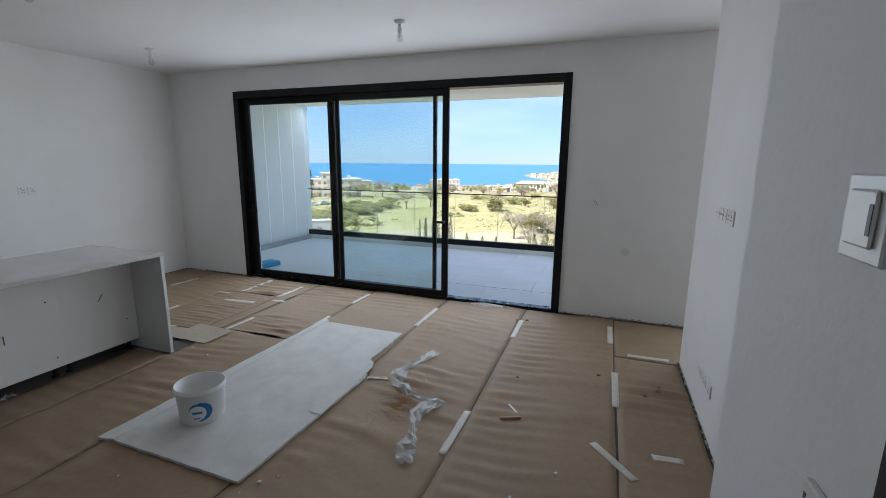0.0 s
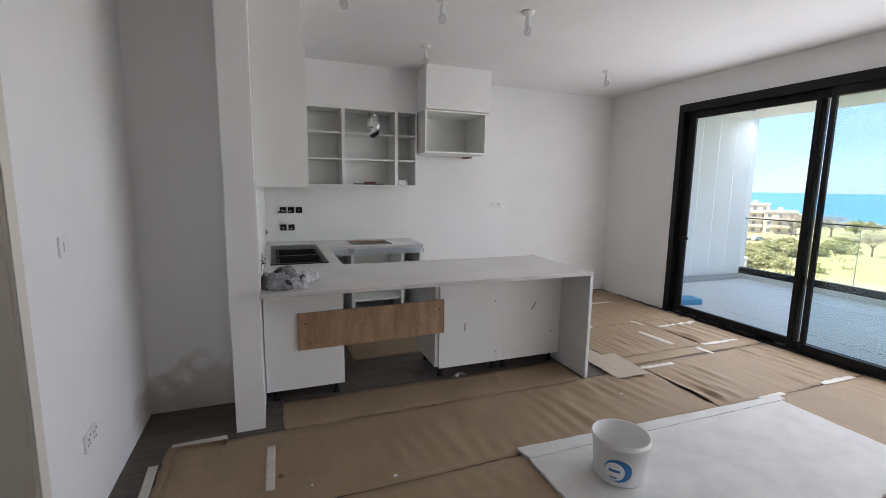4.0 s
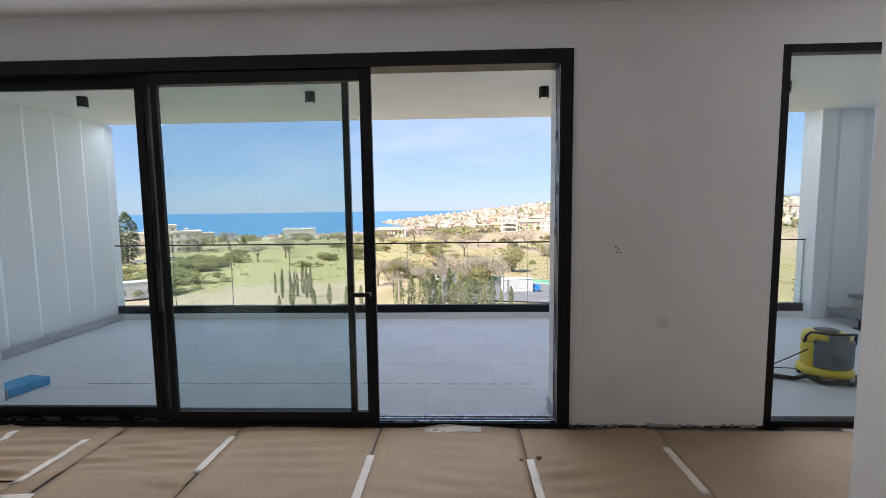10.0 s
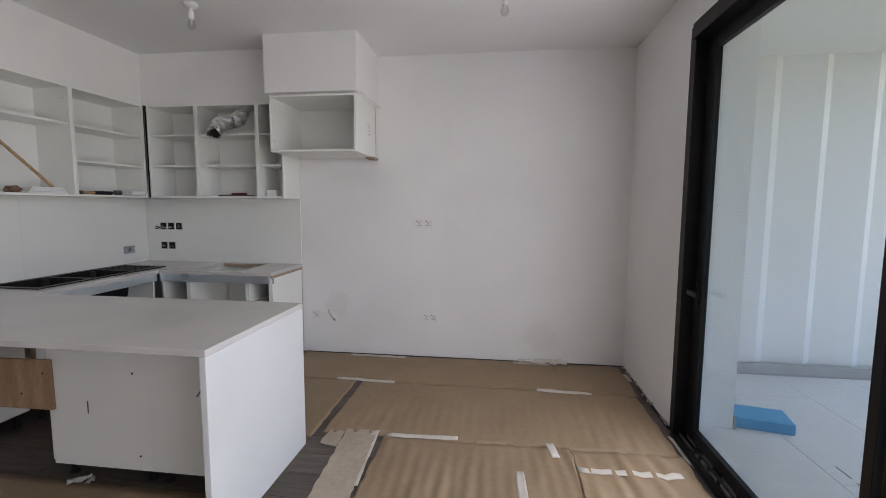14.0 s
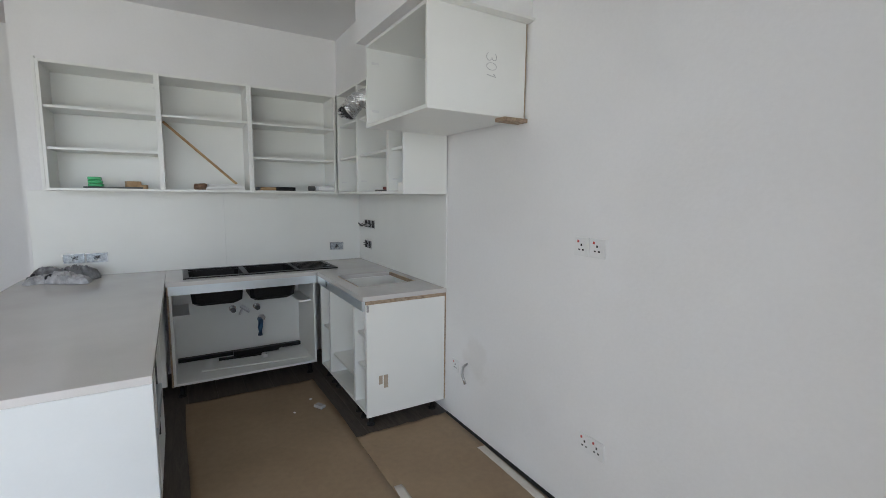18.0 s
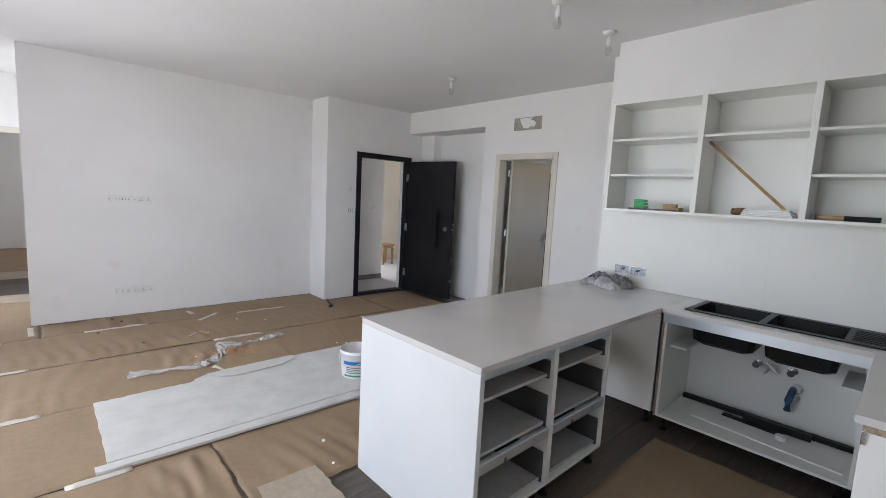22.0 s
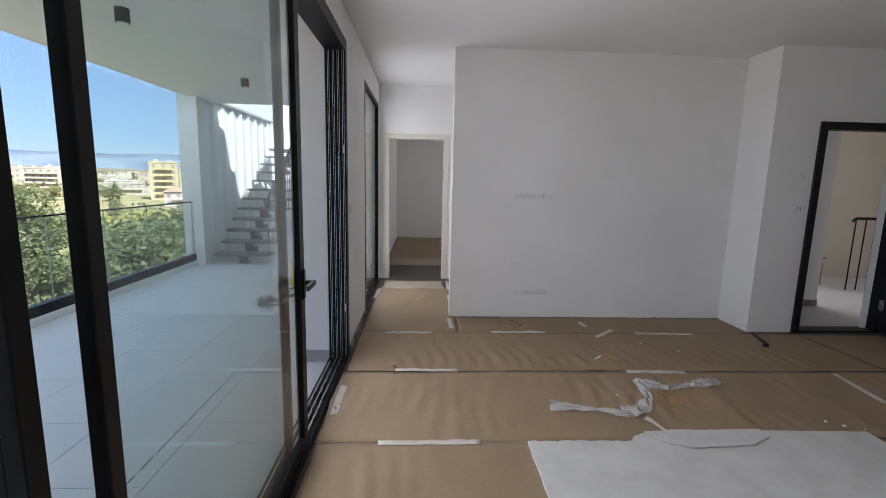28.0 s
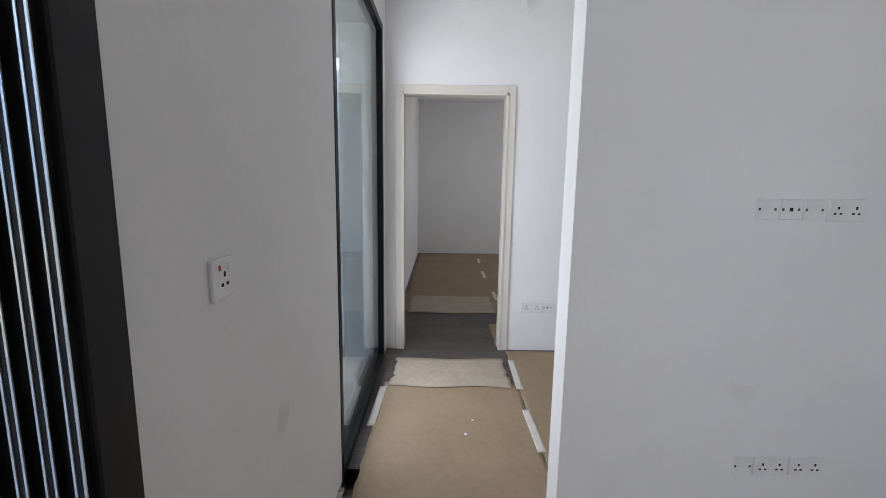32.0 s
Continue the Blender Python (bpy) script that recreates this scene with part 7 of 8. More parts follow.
# ---- the land's cover ----
def cover(mat):
    """Earth, rock, scrub and fields by stretch of the land, with uneven borders."""
    n, l = mat.node_tree.nodes, mat.node_tree.links
    b = n["Principled BSDF"]
    base = b.inputs["Base Color"].links[0].from_socket
    geo = n.new("ShaderNodeNewGeometry")
    sep = n.new("ShaderNodeSeparateXYZ")
    l.new(geo.outputs["Position"], sep.inputs[0])
    nz = n.new("ShaderNodeTexNoise")
    nz.inputs["Scale"].default_value, nz.inputs["Detail"].default_value = 0.045, 6
    l.new(geo.outputs["Position"], nz.inputs["Vector"])

    def math_(op, a, c=None, d=None):
        m = n.new("ShaderNodeMath")
        m.operation = op
        for i, v in enumerate((a, c, d)):
            if v is None:
                continue
            if isinstance(v, (int, float)):
                m.inputs[i].default_value = v
            else:
                l.new(v, m.inputs[i])
        return m.outputs[0]
    yy = math_("SUBTRACT", sep.outputs["Y"], 7.0)
    az = math_("MULTIPLY", math_("ARCTAN2", sep.outputs["X"], yy), 57.2958)
    rr = math_("SQRT", math_("ADD", math_("MULTIPLY", sep.outputs["X"], sep.outputs["X"]), math_("MULTIPLY", yy, yy)))
    wob = math_("SUBTRACT", nz.outputs["Fac"], 0.5)
    az = math_("ADD", az, math_("MULTIPLY", wob, 22.0))
    rr = math_("MULTIPLY", rr, math_("ADD", math_("MULTIPLY", wob, 0.9), 1.0))

    def step(x, a, c):
        m = n.new("ShaderNodeMapRange")
        m.interpolation_type = "SMOOTHSTEP"
        m.inputs["From Min"].default_value, m.inputs["From Max"].default_value = a, c
        l.new(x, m.inputs["Value"])
        return m.outputs[0]
    col = base
    for a0, a1, r0, r1, c, k in ((-66, -10, 40, 106, (0.35, 0.265, 0.165), 1.0), (-12, 6, 38, 84, (0.35, 0.265, 0.165), 0.9), (2, 40, 118, 200, (0.24, 0.195, 0.085), 0.7), (2, 40, 200, 290, (0.28, 0.21, 0.14), 0.85),
                                 (-16, 100, 290, 2500, (0.19, 0.155, 0.085), 0.75), (42, 100, 60, 150, (0.15, 0.165, 0.045), 0.7), (42, 100, 150, 185, (0.33, 0.26, 0.03), 0.8),
                                 (42, 100, 190, 330, (0.33, 0.27, 0.13), 0.9), (-70, -34, 106, 170, (0.29, 0.25, 0.1), 0.8), (-34, -8, 108, 220, (0.3, 0.25, 0.1), 0.9)):
        m = math_("MULTIPLY", math_("MULTIPLY", step(az, a0 - 2, a0 + 2), step(az, a1 + 2, a1 - 2)), math_("MULTIPLY", step(rr, r0 * 0.97, r0 * 1.03), step(rr, r1 * 1.03, r1 * 0.97)))
        mx = n.new("ShaderNodeMixRGB")
        l.new(math_("MULTIPLY", m, k), mx.inputs["Fac"])
        l.new(col, mx.inputs["Color1"])
        mx.inputs["Color2"].default_value = (*c, 1)
        col = mx.outputs["Color"]
    fine = n.new("ShaderNodeMixRGB")
    fine.blend_type, fine.inputs["Fac"].default_value = "OVERLAY", 0.45
    n2 = n.new("ShaderNodeTexNoise")
    n2.inputs["Scale"].default_value, n2.inputs["Detail"].default_value = 0.5, 8
    l.new(geo.outputs["Position"], n2.inputs["Vector"])
    l.new(col, fine.inputs["Color1"])
    l.new(n2.outputs["Fac"], fine.inputs["Color2"])
    l.new(fine.outputs["Color"], b.inputs["Base Color"])


cover(M_LAND)


def out(az, r):
    """A place on the land by bearing and distance."""
    x, y = r * math.sin(radians(az)), 7 + r * math.cos(radians(az))
    return x, y, float(land(np.array(x), np.array(y)))


def leaves(points, size, rnd, flat=0.5):
    """Small two-sided leaf blades round given points."""
    vs, fs = [], []
    for p in points:
        a = Vector((rnd.gauss(0, 1), rnd.gauss(0, 1), rnd.gauss(0, flat))).normalized()
        c = a.cross(Vector((rnd.gauss(0, 1), rnd.gauss(0, 1), rnd.gauss(0, 1)))).normalized()
        s = size * rnd.uniform(0.6, 1.3)
        i = len(vs)
        vs += [p - a * s, p + c * s * 0.5, p + a * s, p - c * s * 0.5]
        fs.append((i, i + 1, i + 2, i + 3))
    return vs, fs


def as_mesh(name, vs, fs, mat):
    me = bpy.data.meshes.new(name)
    me.from_pydata([tuple(v) for v in vs], [], fs)
    me.materials.append(mat)
    return me


def crown_points(clumps, per, rnd):
    pts = []
    for c, r in clumps:
        for _ in range(per):
            d = Vector((rnd.gauss(0, 1), rnd.gauss(0, 1), rnd.gauss(0, 1))).normalized() * r * rnd.uniform(0.55, 1.08)
            d.z *= 0.8
            pts.append(Vector(c) + d)
    return pts


def trunk_mesh(height, r, limbs, rnd):
    b = bmesh.new()
    tube([(0, 0, -0.03), (0.01, 0, height * 0.5), (0.0, 0.01, height)], [r * 1.3, r, r * 0.6], 6, b)
    for k in range(limbs):
        a = k * 2.4 + rnd.random()
        e = Vector((math.cos(a) * 0.25, math.sin(a) * 0.25, height + 0.22 + 0.15 * rnd.random()))
        tube([(0, 0, height * 0.75), tuple(e * 0.6 + Vector((0, 0, height * 0.3))), tuple(e)], [r * 0.55, r * 0.35, r * 0.12], 5, b)
    return mesh_of("trunk", b, M_BARK)


rt = random.Random(11)
KIND = {}
for v in range(3):
    pts = []
    for _ in range(650):
        z = rt.uniform(0.04, 1.0)
        rad = 0.115 * (math.sin(math.pi * min(z * 0.86 + 0.12, 1.0)) ** 0.8) * rt.uniform(0.45, 1.1)
        a = rt.uniform(0, 6.283)
        pts.append(Vector((rad * math.cos(a), rad * math.sin(a), z)))
    b = bmesh.new()
    tube([(0, 0, -0.03), (0, 0, 0.5)], [0.018, 0.008], 5, b)
    KIND["cypress", v] = (mesh_of("trunk", b, M_BARK), as_mesh("crown", *leaves(pts, 0.026, rt, 2.2), M_CYP))
    KIND["young_cypress", v] = (KIND["cypress", v][0], as_mesh("crown", *leaves(pts, 0.03, rt, 2.2), M_CYP if v == 1 else M_LEAF3))
for v in range(3):
    cl = [((rt.gauss(0, 0.2), rt.gauss(0, 0.2), 0.52 + rt.gauss(0, 0.17)), rt.uniform(0.13, 0.22)) for _ in range(20)]
    KIND["broad_tree", v] = (trunk_mesh(0.35, 0.03, 5, rt), as_mesh("crown", *leaves(crown_points(cl, 85, rt), 0.042, rt), M_LEAF))
    KIND["pale_tree", v] = (KIND["broad_tree", v][0], as_mesh("crown", *leaves(crown_points(cl, 85, rt), 0.042, rt), M_LEAF2))
    KIND["near_tree", v] = (KIND["broad_tree", v][0], as_mesh("crown", *leaves(crown_points(cl, 420, rt), 0.0175, rt), M_LEAFN))
    cl = [((rt.gauss(0, 0.42), rt.gauss(0, 0.42), 0.32 + rt.gauss(0, 0.15)), rt.uniform(0.18, 0.32)) for _ in range(13)]
    KIND["shrub", v] = (trunk_mesh(0.15, 0.03, 4, rt), as_mesh("crown", *leaves(crown_points(cl, 80, rt), 0.075, rt), M_LEAF if v else M_LEAF2))
    KIND["near_shrub", v] = (KIND["shrub", v][0], as_mesh("crown", *leaves(crown_points(cl, 420, rt), 0.03, rt), M_LEAFN if v else M_LEAF2))
    b = bmesh.new()
    tube([(0, 0, -0.02), (0.01, 0, 0.2), (0, 0.01, 0.34)], [0.03, 0.024, 0.018], 6, b)
    tw = bmesh.new()
    for k in range(9):
        a = k * 2.4
        m1 = Vector((math.cos(a) * 0.14, math.sin(a) * 0.14, 0.5 + 0.12 * rt.random()))
        tube([(0, 0, 0.3), tuple(m1)], [0.012, 0.007], 4, tw)
        for _ in range(9):
            m2 = m1 + Vector((rt.gauss(0, 0.12) + math.cos(a) * 0.1, rt.gauss(0, 0.12) + math.sin(a) * 0.1, rt.uniform(0.02, 0.3)))
            tube([tuple(m1), tuple(m2)], [0.006, 0.003], 3, tw)
            for _ in range(5):
                m3 = m2 + Vector((rt.gauss(0, 0.07), rt.gauss(0, 0.07), rt.uniform(-0.02, 0.13)))
                tube([tuple(m2), tuple(m3)], [0.0035, 0.002], 3, tw)
    KIND["bare_tree", v] = (mesh_of("trunk", b, M_BARK), mesh_of("crown", tw, M_TWIG))

TREE_LABEL = {"cypress": "tall slender dark green cypress", "young_cypress": "young slender cypress planted in a row on bare earth", "broad_tree": "round green broadleaf tree on the meadow",
              "pale_tree": "round yellow-green tree on the meadow", "shrub": "low spreading green shrub on the slope", "bare_tree": "leafless grey-brown tree with fine twigs"}


def plant(kind, az, r, h, wide=1.0, fine=""):
    x, y, z = out(az, r)
    v = rt.randrange(3)
    t = new(kind)
    t.location, t.scale, t.rotation_euler = (x, y, z), (h * wide, h * wide, h), (0, 0, rt.uniform(0, 6.28))
    tagged(t, TREE_LABEL[kind], "shrub" if kind == "shrub" else "tree", "trees outside")
    for nm, me in zip(("trunk", "crown"), KIND[fine or kind, v]):
        o = new(nm, me)
        o.parent = t
    return t


# rows of young cypress and the trees behind them
for k in range(9):
    plant("young_cypress", -9.2 + 1.55 * k + rt.uniform(-0.3, 0.3), 66 + rt.uniform(-2, 3), rt.uniform(5.2, 6.8), 1.05)
for k in range(7):
    plant("young_cypress", -5.2 + 1.5 * k + rt.uniform(-0.3, 0.3), 73 + rt.uniform(-2, 2), rt.uniform(5.0, 6.6), 1.05)
for k in range(2):
    plant("young_cypress", 5.0 + 1.6 * k + rt.uniform(-0.3, 0.3), 69 + rt.uniform(-2, 3), rt.uniform(3.6, 5.0), 1.0)
for k in range(9):
    plant("cypress", -24.6 + 0.55 * k + rt.uniform(-0.2, 0.2), 92 + rt.uniform(-7, 7), rt.uniform(4.2, 6.2), 0.6)
for k in range(6):
    plant("young_cypress", -25 + 2.2 * k + rt.uniform(-0.4, 0.4), 74 + rt.uniform(-3, 3), rt.uniform(3.4, 5.0))
for az, r, h in ((-14, 150, 6.0), (6.8, 128, 8.0), (-4, 170, 6), (-22, 190, 5), (11, 180, 6)):
    plant("pale_tree", az, r, h, 1.25)
for k in range(14):
    plant("bare_tree", -11 + 1.2 * k + rt.uniform(-0.5, 0.5), 92 + rt.uniform(-8, 22), rt.uniform(4.5, 7), 1.3)
for k in range(9):
    plant("pale_tree", -10 + 1.7 * k + rt.uniform(-0.5, 0.5), 98 + rt.uniform(-6, 22), rt.uniform(3.5, 5.5), 1.3)
for k in range(16):
    plant("bare_tree", -32 + 3.2 * k + rt.uniform(-1, 1), 185 + rt.uniform(-30, 60), rt.uniform(6, 9), 1.3)
for az, r, h in ((-38.6, 188, 17.5), (-39.6, 184, 13), (-41.0, 176, 11.5), (-42.6, 170, 10), (56.4, 165, 10.5), (55.9, 166, 5)):
    plant("cypress", az, r, h, 1.9 if az < 0 else 1.1)
for k in range(32):
    q = rt.random()
    plant("shrub", -37 + 7 * q + rt.uniform(-2.5, 2.5), 110 + 62 * q + rt.uniform(-9, 9), rt.uniform(2.6, 4.6), 1.3)
for k in range(16):
    plant("shrub", -60 + 1.4 * k, 112 + rt.uniform(-6, 60), rt.uniform(2.5, 5), 1.4)
for k in range(26):
    plant("shrub", -8 + 1.7 * k + rt.uniform(-1, 1), 135 + rt.uniform(-12, 110), rt.uniform(1.5, 3.5), 1.3)
for k in range(26):
    plant("shrub", -30 + 2.8 * k + rt.uniform(-1.5, 1.5), 125 + 130 * rt.random() ** 1.2, rt.uniform(2.0, 4.2), 1.5)
for k in (0, 1, 2, 3, 8, 9, 10, 11, 12, 13):
    plant("pale_tree", -12 + 3.6 * k + rt.uniform(-1.5, 1.5), 170 + 130 * rt.random(), rt.uniform(3.5, 5.5), 1.4)
for k in range(22):
    plant("broad_tree", -50 + 4.9 * k + rt.uniform(-1.5, 1.5), 270 + rt.uniform(-20, 140), rt.uniform(4.5, 7), 1.3)
for k in range(16):
    plant("broad_tree", 47 + 1.9 * k + rt.uniform(-1, 1), 250 + rt.uniform(-20, 110), rt.uniform(6, 10), 1.4)
for k in range(22):
    plant("shrub", 48 + 1.2 * k + rt.uniform(-1, 1), 34 + rt.uniform(-8, 26), rt.uniform(3, 5.0), 1.2, "near_shrub")
for az, r, h in ((57, 33, 11.5), (61, 36, 10.5), (64, 32, 10), (67, 40, 11), (48.5, 36, 10), (54, 38, 11), (60, 30, 10), (70, 38, 10.5)):
    plant("broad_tree", az, r, h, 1.0, "near_tree")

for k in range(20):
    plant("broad_tree", 46 + 1.6 * k + rt.uniform(-1, 1), 25 + rt.uniform(-3, 16), rt.uniform(5.5, 8.5), 1.2, "near_tree")
for k in range(18):
    plant("shrub", 44 + 1.9 * k + rt.uniform(-1, 1), 46 + rt.uniform(-10, 26), rt.uniform(3.5, 5.5), 1.3, "near_shrub")

for k in range(9):
    plant("broad_tree", 61.5 + 1.25 * k + rt.uniform(-0.4, 0.4), 37 + rt.uniform(-5, 6), rt.uniform(11.5, 15), 0.9, "near_tree")

# the big tree beside the balcony
tx, ty, tz = out(47.3, 27)
bt_ = thing("big_tree", (tx, ty, tz), "large leafy green tree rising level with the balcony", "tree")
b = bmesh.new()
tube([(tx, ty, tz - 0.3), (tx + 0.2, ty, tz + 4), (tx, ty + 0.2, tz + 9), (tx, ty, tz + 14)], [0.45, 0.36, 0.24, 0.08], 10, b)
cls = []
for k in range(70):
    a, zz = k * 2.399, tz + 2 + 12.2 * (k / 70)
    rad = 2.7 * math.sin(math.pi * min(0.2 + 0.75 * k / 70, 1)) ** 0.7
    e = (tx + rad * math.cos(a) * rt.uniform(0.5, 1.0), ty + rad * math.sin(a) * rt.uniform(0.5, 1.0), zz + rt.uniform(0, 0.8))
    tube([(tx, ty, zz - 1.2), e], [0.09, 0.02], 5, b)
    cls.append((e, rt.uniform(0.7, 1.2)))
part("trunk", b, M_BARK, bt_)
me = as_mesh("crown", *leaves(crown_points(cls, 520, rt), 0.115, rt), M_LEAFN)
o = new("crown", me)
o.parent, o.location = bt_, -Vector((tx, ty, tz))

# scrub and grass tufts over the open ground
pts = []
for k in range(7000):
    az, r = rt.uniform(-62, 85), 48 + 260 * rt.random() ** 1.6
    if (-62 < az < -8 and r < 108) or (-6 < az < 19 and 62 < r < 112) or (-27 < az < -17 and 112 < r < 200):
        continue
    x, y, z = out(az, r)
    for _ in range(5):
        pts.append(Vector((x + rt.gauss(0, 0.6), y + rt.gauss(0, 0.6), z + rt.uniform(0.02, 0.32))))
me = as_mesh("scrub", *leaves(pts, 0.34, rt, 1.2), M_LEAF2)
tagged(new("scrub", me), "tufts of yellow-green scrub over the fields", "scrub", kind="stuff")


# ---- yard, road and containers ----
def draped(name, a0, a1, r0, r1, mat, lift, label, category, step=1.0):
    na, nr = max(int((a1 - a0) / step), 4), 14
    vs, fs = [], []
    for i in range(nr + 1):
        for j in range(na + 1):
            a, r = a0 + (a1 - a0) * j / na, r0 + (r1 - r0) * i / nr
            x, y, z = out(a, r)
            vs.append((x, y, z + lift))
    for i in range(nr):
        for j in range(na):
            q = i * (na + 1) + j
            fs.append((q, q + na + 1, q + na + 2, q + 1))
    me = as_mesh(name, vs, fs, mat)
    return tagged(new(name, me), label, category, kind="structure")


draped("pavement_yard", -5, 20, 76, 108, M_ASPH, 0.25, "grey asphalt parking yard", "yard", 0.7)
M_NET = surf("green_netting", (0.07, 0.2, 0.11), (0.11, 0.26, 0.15), 0.5, 0.8, 0.3, 6, fine=0.3)
M_KERB = surf("concrete_kerb", (0.5, 0.48, 0.45), (0.58, 0.56, 0.53), 1.0, 0.9, 0.2, 8)
nf = thing("netting_fence", out(12, 108), "low fence of green netting round the yard", "fence")
for k in range(16):
    a0, a1 = (-1.5 + 1.35 * k), (-1.5 + 1.35 * (k + 1))
    p, q = out(a0, 108.5 - 0.9 * k), out(a1, 108.5 - 0.9 * (k + 1))
    b = bmesh.new()
    v = [b.verts.new(c) for c in ((p[0], p[1], p[2]), (q[0], q[1], q[2]), (q[0], q[1] + 0.5, q[2] + 1.0), (p[0], p[1] + 0.5, p[2] + 1.0))]
    b.faces.new(v)
    w = [b.verts.new(c.co + Vector((0, 0.06, 0))) for c in v]
    b.faces.new(w[::-1])
    for i in range(4):
        b.faces.new((v[i], w[i], w[(i + 1) % 4], v[(i + 1) % 4]))
    part("net_panel", b, M_NET, nf)
    part("post", tube([(p[0], p[1], p[2]), (p[0], p[1] + 0.5, p[2] + 1.2)], 0.06, 6), M_STEEL, nf)
    b = bmesh.new()
    for s in (0, 0.25):
        for c in (p, q):
            b.verts.new((c[0], c[1] - 0.5 - s, c[2] + 0.4))
    b.verts.ensure_lookup_table()
    b.faces.new([b.verts[i] for i in (0, 1, 3, 2)])
    e = bmesh.ops.extrude_face_region(b, geom=b.faces[:])
    bmesh.ops.translate(b, vec=(0, 0, -0.4), verts=[x for x in e["geom"] if isinstance(x, bmesh.types.BMVert)])
    part("kerb", b, M_KERB, nf)


def shed(name, az, r, l, w, h, mat, label, category, turn, ribs=True, doors=False, windows=0, roof=None, up=0.3):
    x, y, z = out(az, r)
    t = thing(name, (0, 0, 0), label, category, "yard buildings")
    part("body", box(-l / 2, l / 2, -w / 2, w / 2, 0, h, 0.04), mat, t)
    if ribs:
        for k in range(int(l / 0.4)):
            for s in (-1, 1):
                part("rib", box(-l / 2 + 0.2 + 0.4 * k, -l / 2 + 0.38 + 0.4 * k, s * (w / 2 + 0.0), s * (w / 2 + 0.04), 0.15, h - 0.15, 0.01), mat, t)
        part("door_leaf", box(l / 2, l / 2 + 0.04, -w / 2 + 0.08, -0.02, 0.1, h - 0.1, 0.01), mat, t)
        part("door_leaf", box(l / 2, l / 2 + 0.04, 0.02, w / 2 - 0.08, 0.1, h - 0.1, 0.01), mat, t)
        for s in (-0.3, 0.3):
            part("lock_bar", tube([(l / 2 + 0.06, s, 0.1), (l / 2 + 0.06, s, h - 0.1)], 0.025, 6), M_STEEL, t)
    for k in range(windows):
        c = -l / 2 + l * (k + 0.6) / (windows + 0.2)
        part("window", box(c - 0.4, c + 0.4, -w / 2 - 0.03, -w / 2, 0.9, 1.8, 0.01), M_WINDARK, t)
    if doors:
        part("door", box(-0.45, 0.45, -w / 2 - 0.04, -w / 2, 0.05, 2.1, 0.01), M_WINDARK, t)
    part("roof", box(-l / 2 - 0.08, l / 2 + 0.08, -w / 2 - 0.08, w / 2 + 0.08, h, h + 0.1, 0.02), roof or mat, t)
    t.location, t.rotation_euler = (x, y, z + up), (0, 0, radians(turn))
    return t


M_CONTW = surf("white_container_paint", (0.5, 0.485, 0.445), (0.56, 0.545, 0.5), 0.7, 0.6, 0.2, 6, fine=0.2)
M_CONTO = surf("orange_container_paint", (0.55, 0.3, 0.12), (0.62, 0.36, 0.18), 0.7, 0.6, 0.2, 6, fine=0.2)
M_CONTB = surf("pale_blue_container_paint", (0.5, 0.58, 0.62), (0.58, 0.65, 0.68), 0.7, 0.6, 0.2, 6, fine=0.2)
shed("shipping_container", 7.4, 87, 6.1, 2.45, 2.6, M_CONTW, "white shipping container standing on the yard", "container", 8)
shed("site_cabin", -39.0, 102, 9.0, 3.0, 3.2, M_CONTW, "white site cabin with dark windows on bare earth", "cabin", 38, ribs=False, windows=2)
shed("shipping_container", -44.4, 99, 6.1, 2.45, 2.6, M_CONTO, "faded orange shipping container on bare earth", "container", -46)
shed("shipping_container", -42.9, 99, 6.1, 2.45, 2.6, M_CONTB, "pale blue shipping container on bare earth", "container", -46)
shed("shipping_container", -45.9, 99, 6.1, 2.45, 2.6, M_CONTW, "white shipping container on bare earth", "container", -46)
x, y, z = out(9.9, 88)
bb = thing("blue_bin", (x, y, z + 0.3), "blue plastic bin beside the container", "bin")
part("body", box(x - 0.8, x + 0.8, y - 0.6, y + 0.6, z + 0.4, z + 1.5, 0.08), M_BLUEPL, bb)
part("lid", box(x - 0.85, x + 0.85, y - 0.65, y + 0.65, z + 1.5, z + 1.62, 0.03), M_BLUEPL, bb)
for s in (-0.6, 0.6):
    part("wheel", tube([(x + s, y - 0.65, z + 0.42), (x + s, y - 0.5, z + 0.42)], 0.12, 10), M_BLACK, bb)
for az, r, h in ((5.6, 84, 8.2), (11.4, 116, 8.5), (-3.0, 64, 6.0)):
    x, y, z = out(az, r)
    lp = thing("street_lamp", (x, y, z), "grey steel street lamp by the yard", "street lamp", "street lamps")
    part("pole", tube([(x, y, z), (x, y, z + h)], [0.11, 0.06], 8), M_STEEL, lp)
    part("arm", tube([(x, y, z + h), (x - 0.7, y, z + h + 0.1)], 0.04, 6), M_STEEL, lp)
    part("lantern", box(x - 1.1, x - 0.6, y - 0.12, y + 0.12, z + h + 0.05, z + h + 0.18, 0.03), M_CONTW, lp)
# lorry on the yard
x, y, z = out(-3.2, 94)
z += 0.3
lo = thing("lorry", (x, y, z), "white flatbed lorry with high sides parked on the yard", "lorry")
part("cab", box(x + 1.6, x + 3.4, y - 1.15, y + 1.15, z + 0.6, z + 2.9, 0.15), M_CONTW, lo)
part("windscreen", box(x + 3.36, x + 3.43, y - 1.0, y + 1.0, z + 1.7, z + 2.6, 0.02), M_WINDARK, lo)
part("side_window", box(x + 2.3, x + 3.1, y - 1.18, y - 1.14, z + 1.7, z + 2.5, 0.02), M_WINDARK, lo)
part("chassis", box(x - 4.0, x + 3.2, y - 0.5, y + 0.5, z + 0.5, z + 0.75, 0.03), M_DGREY, lo)
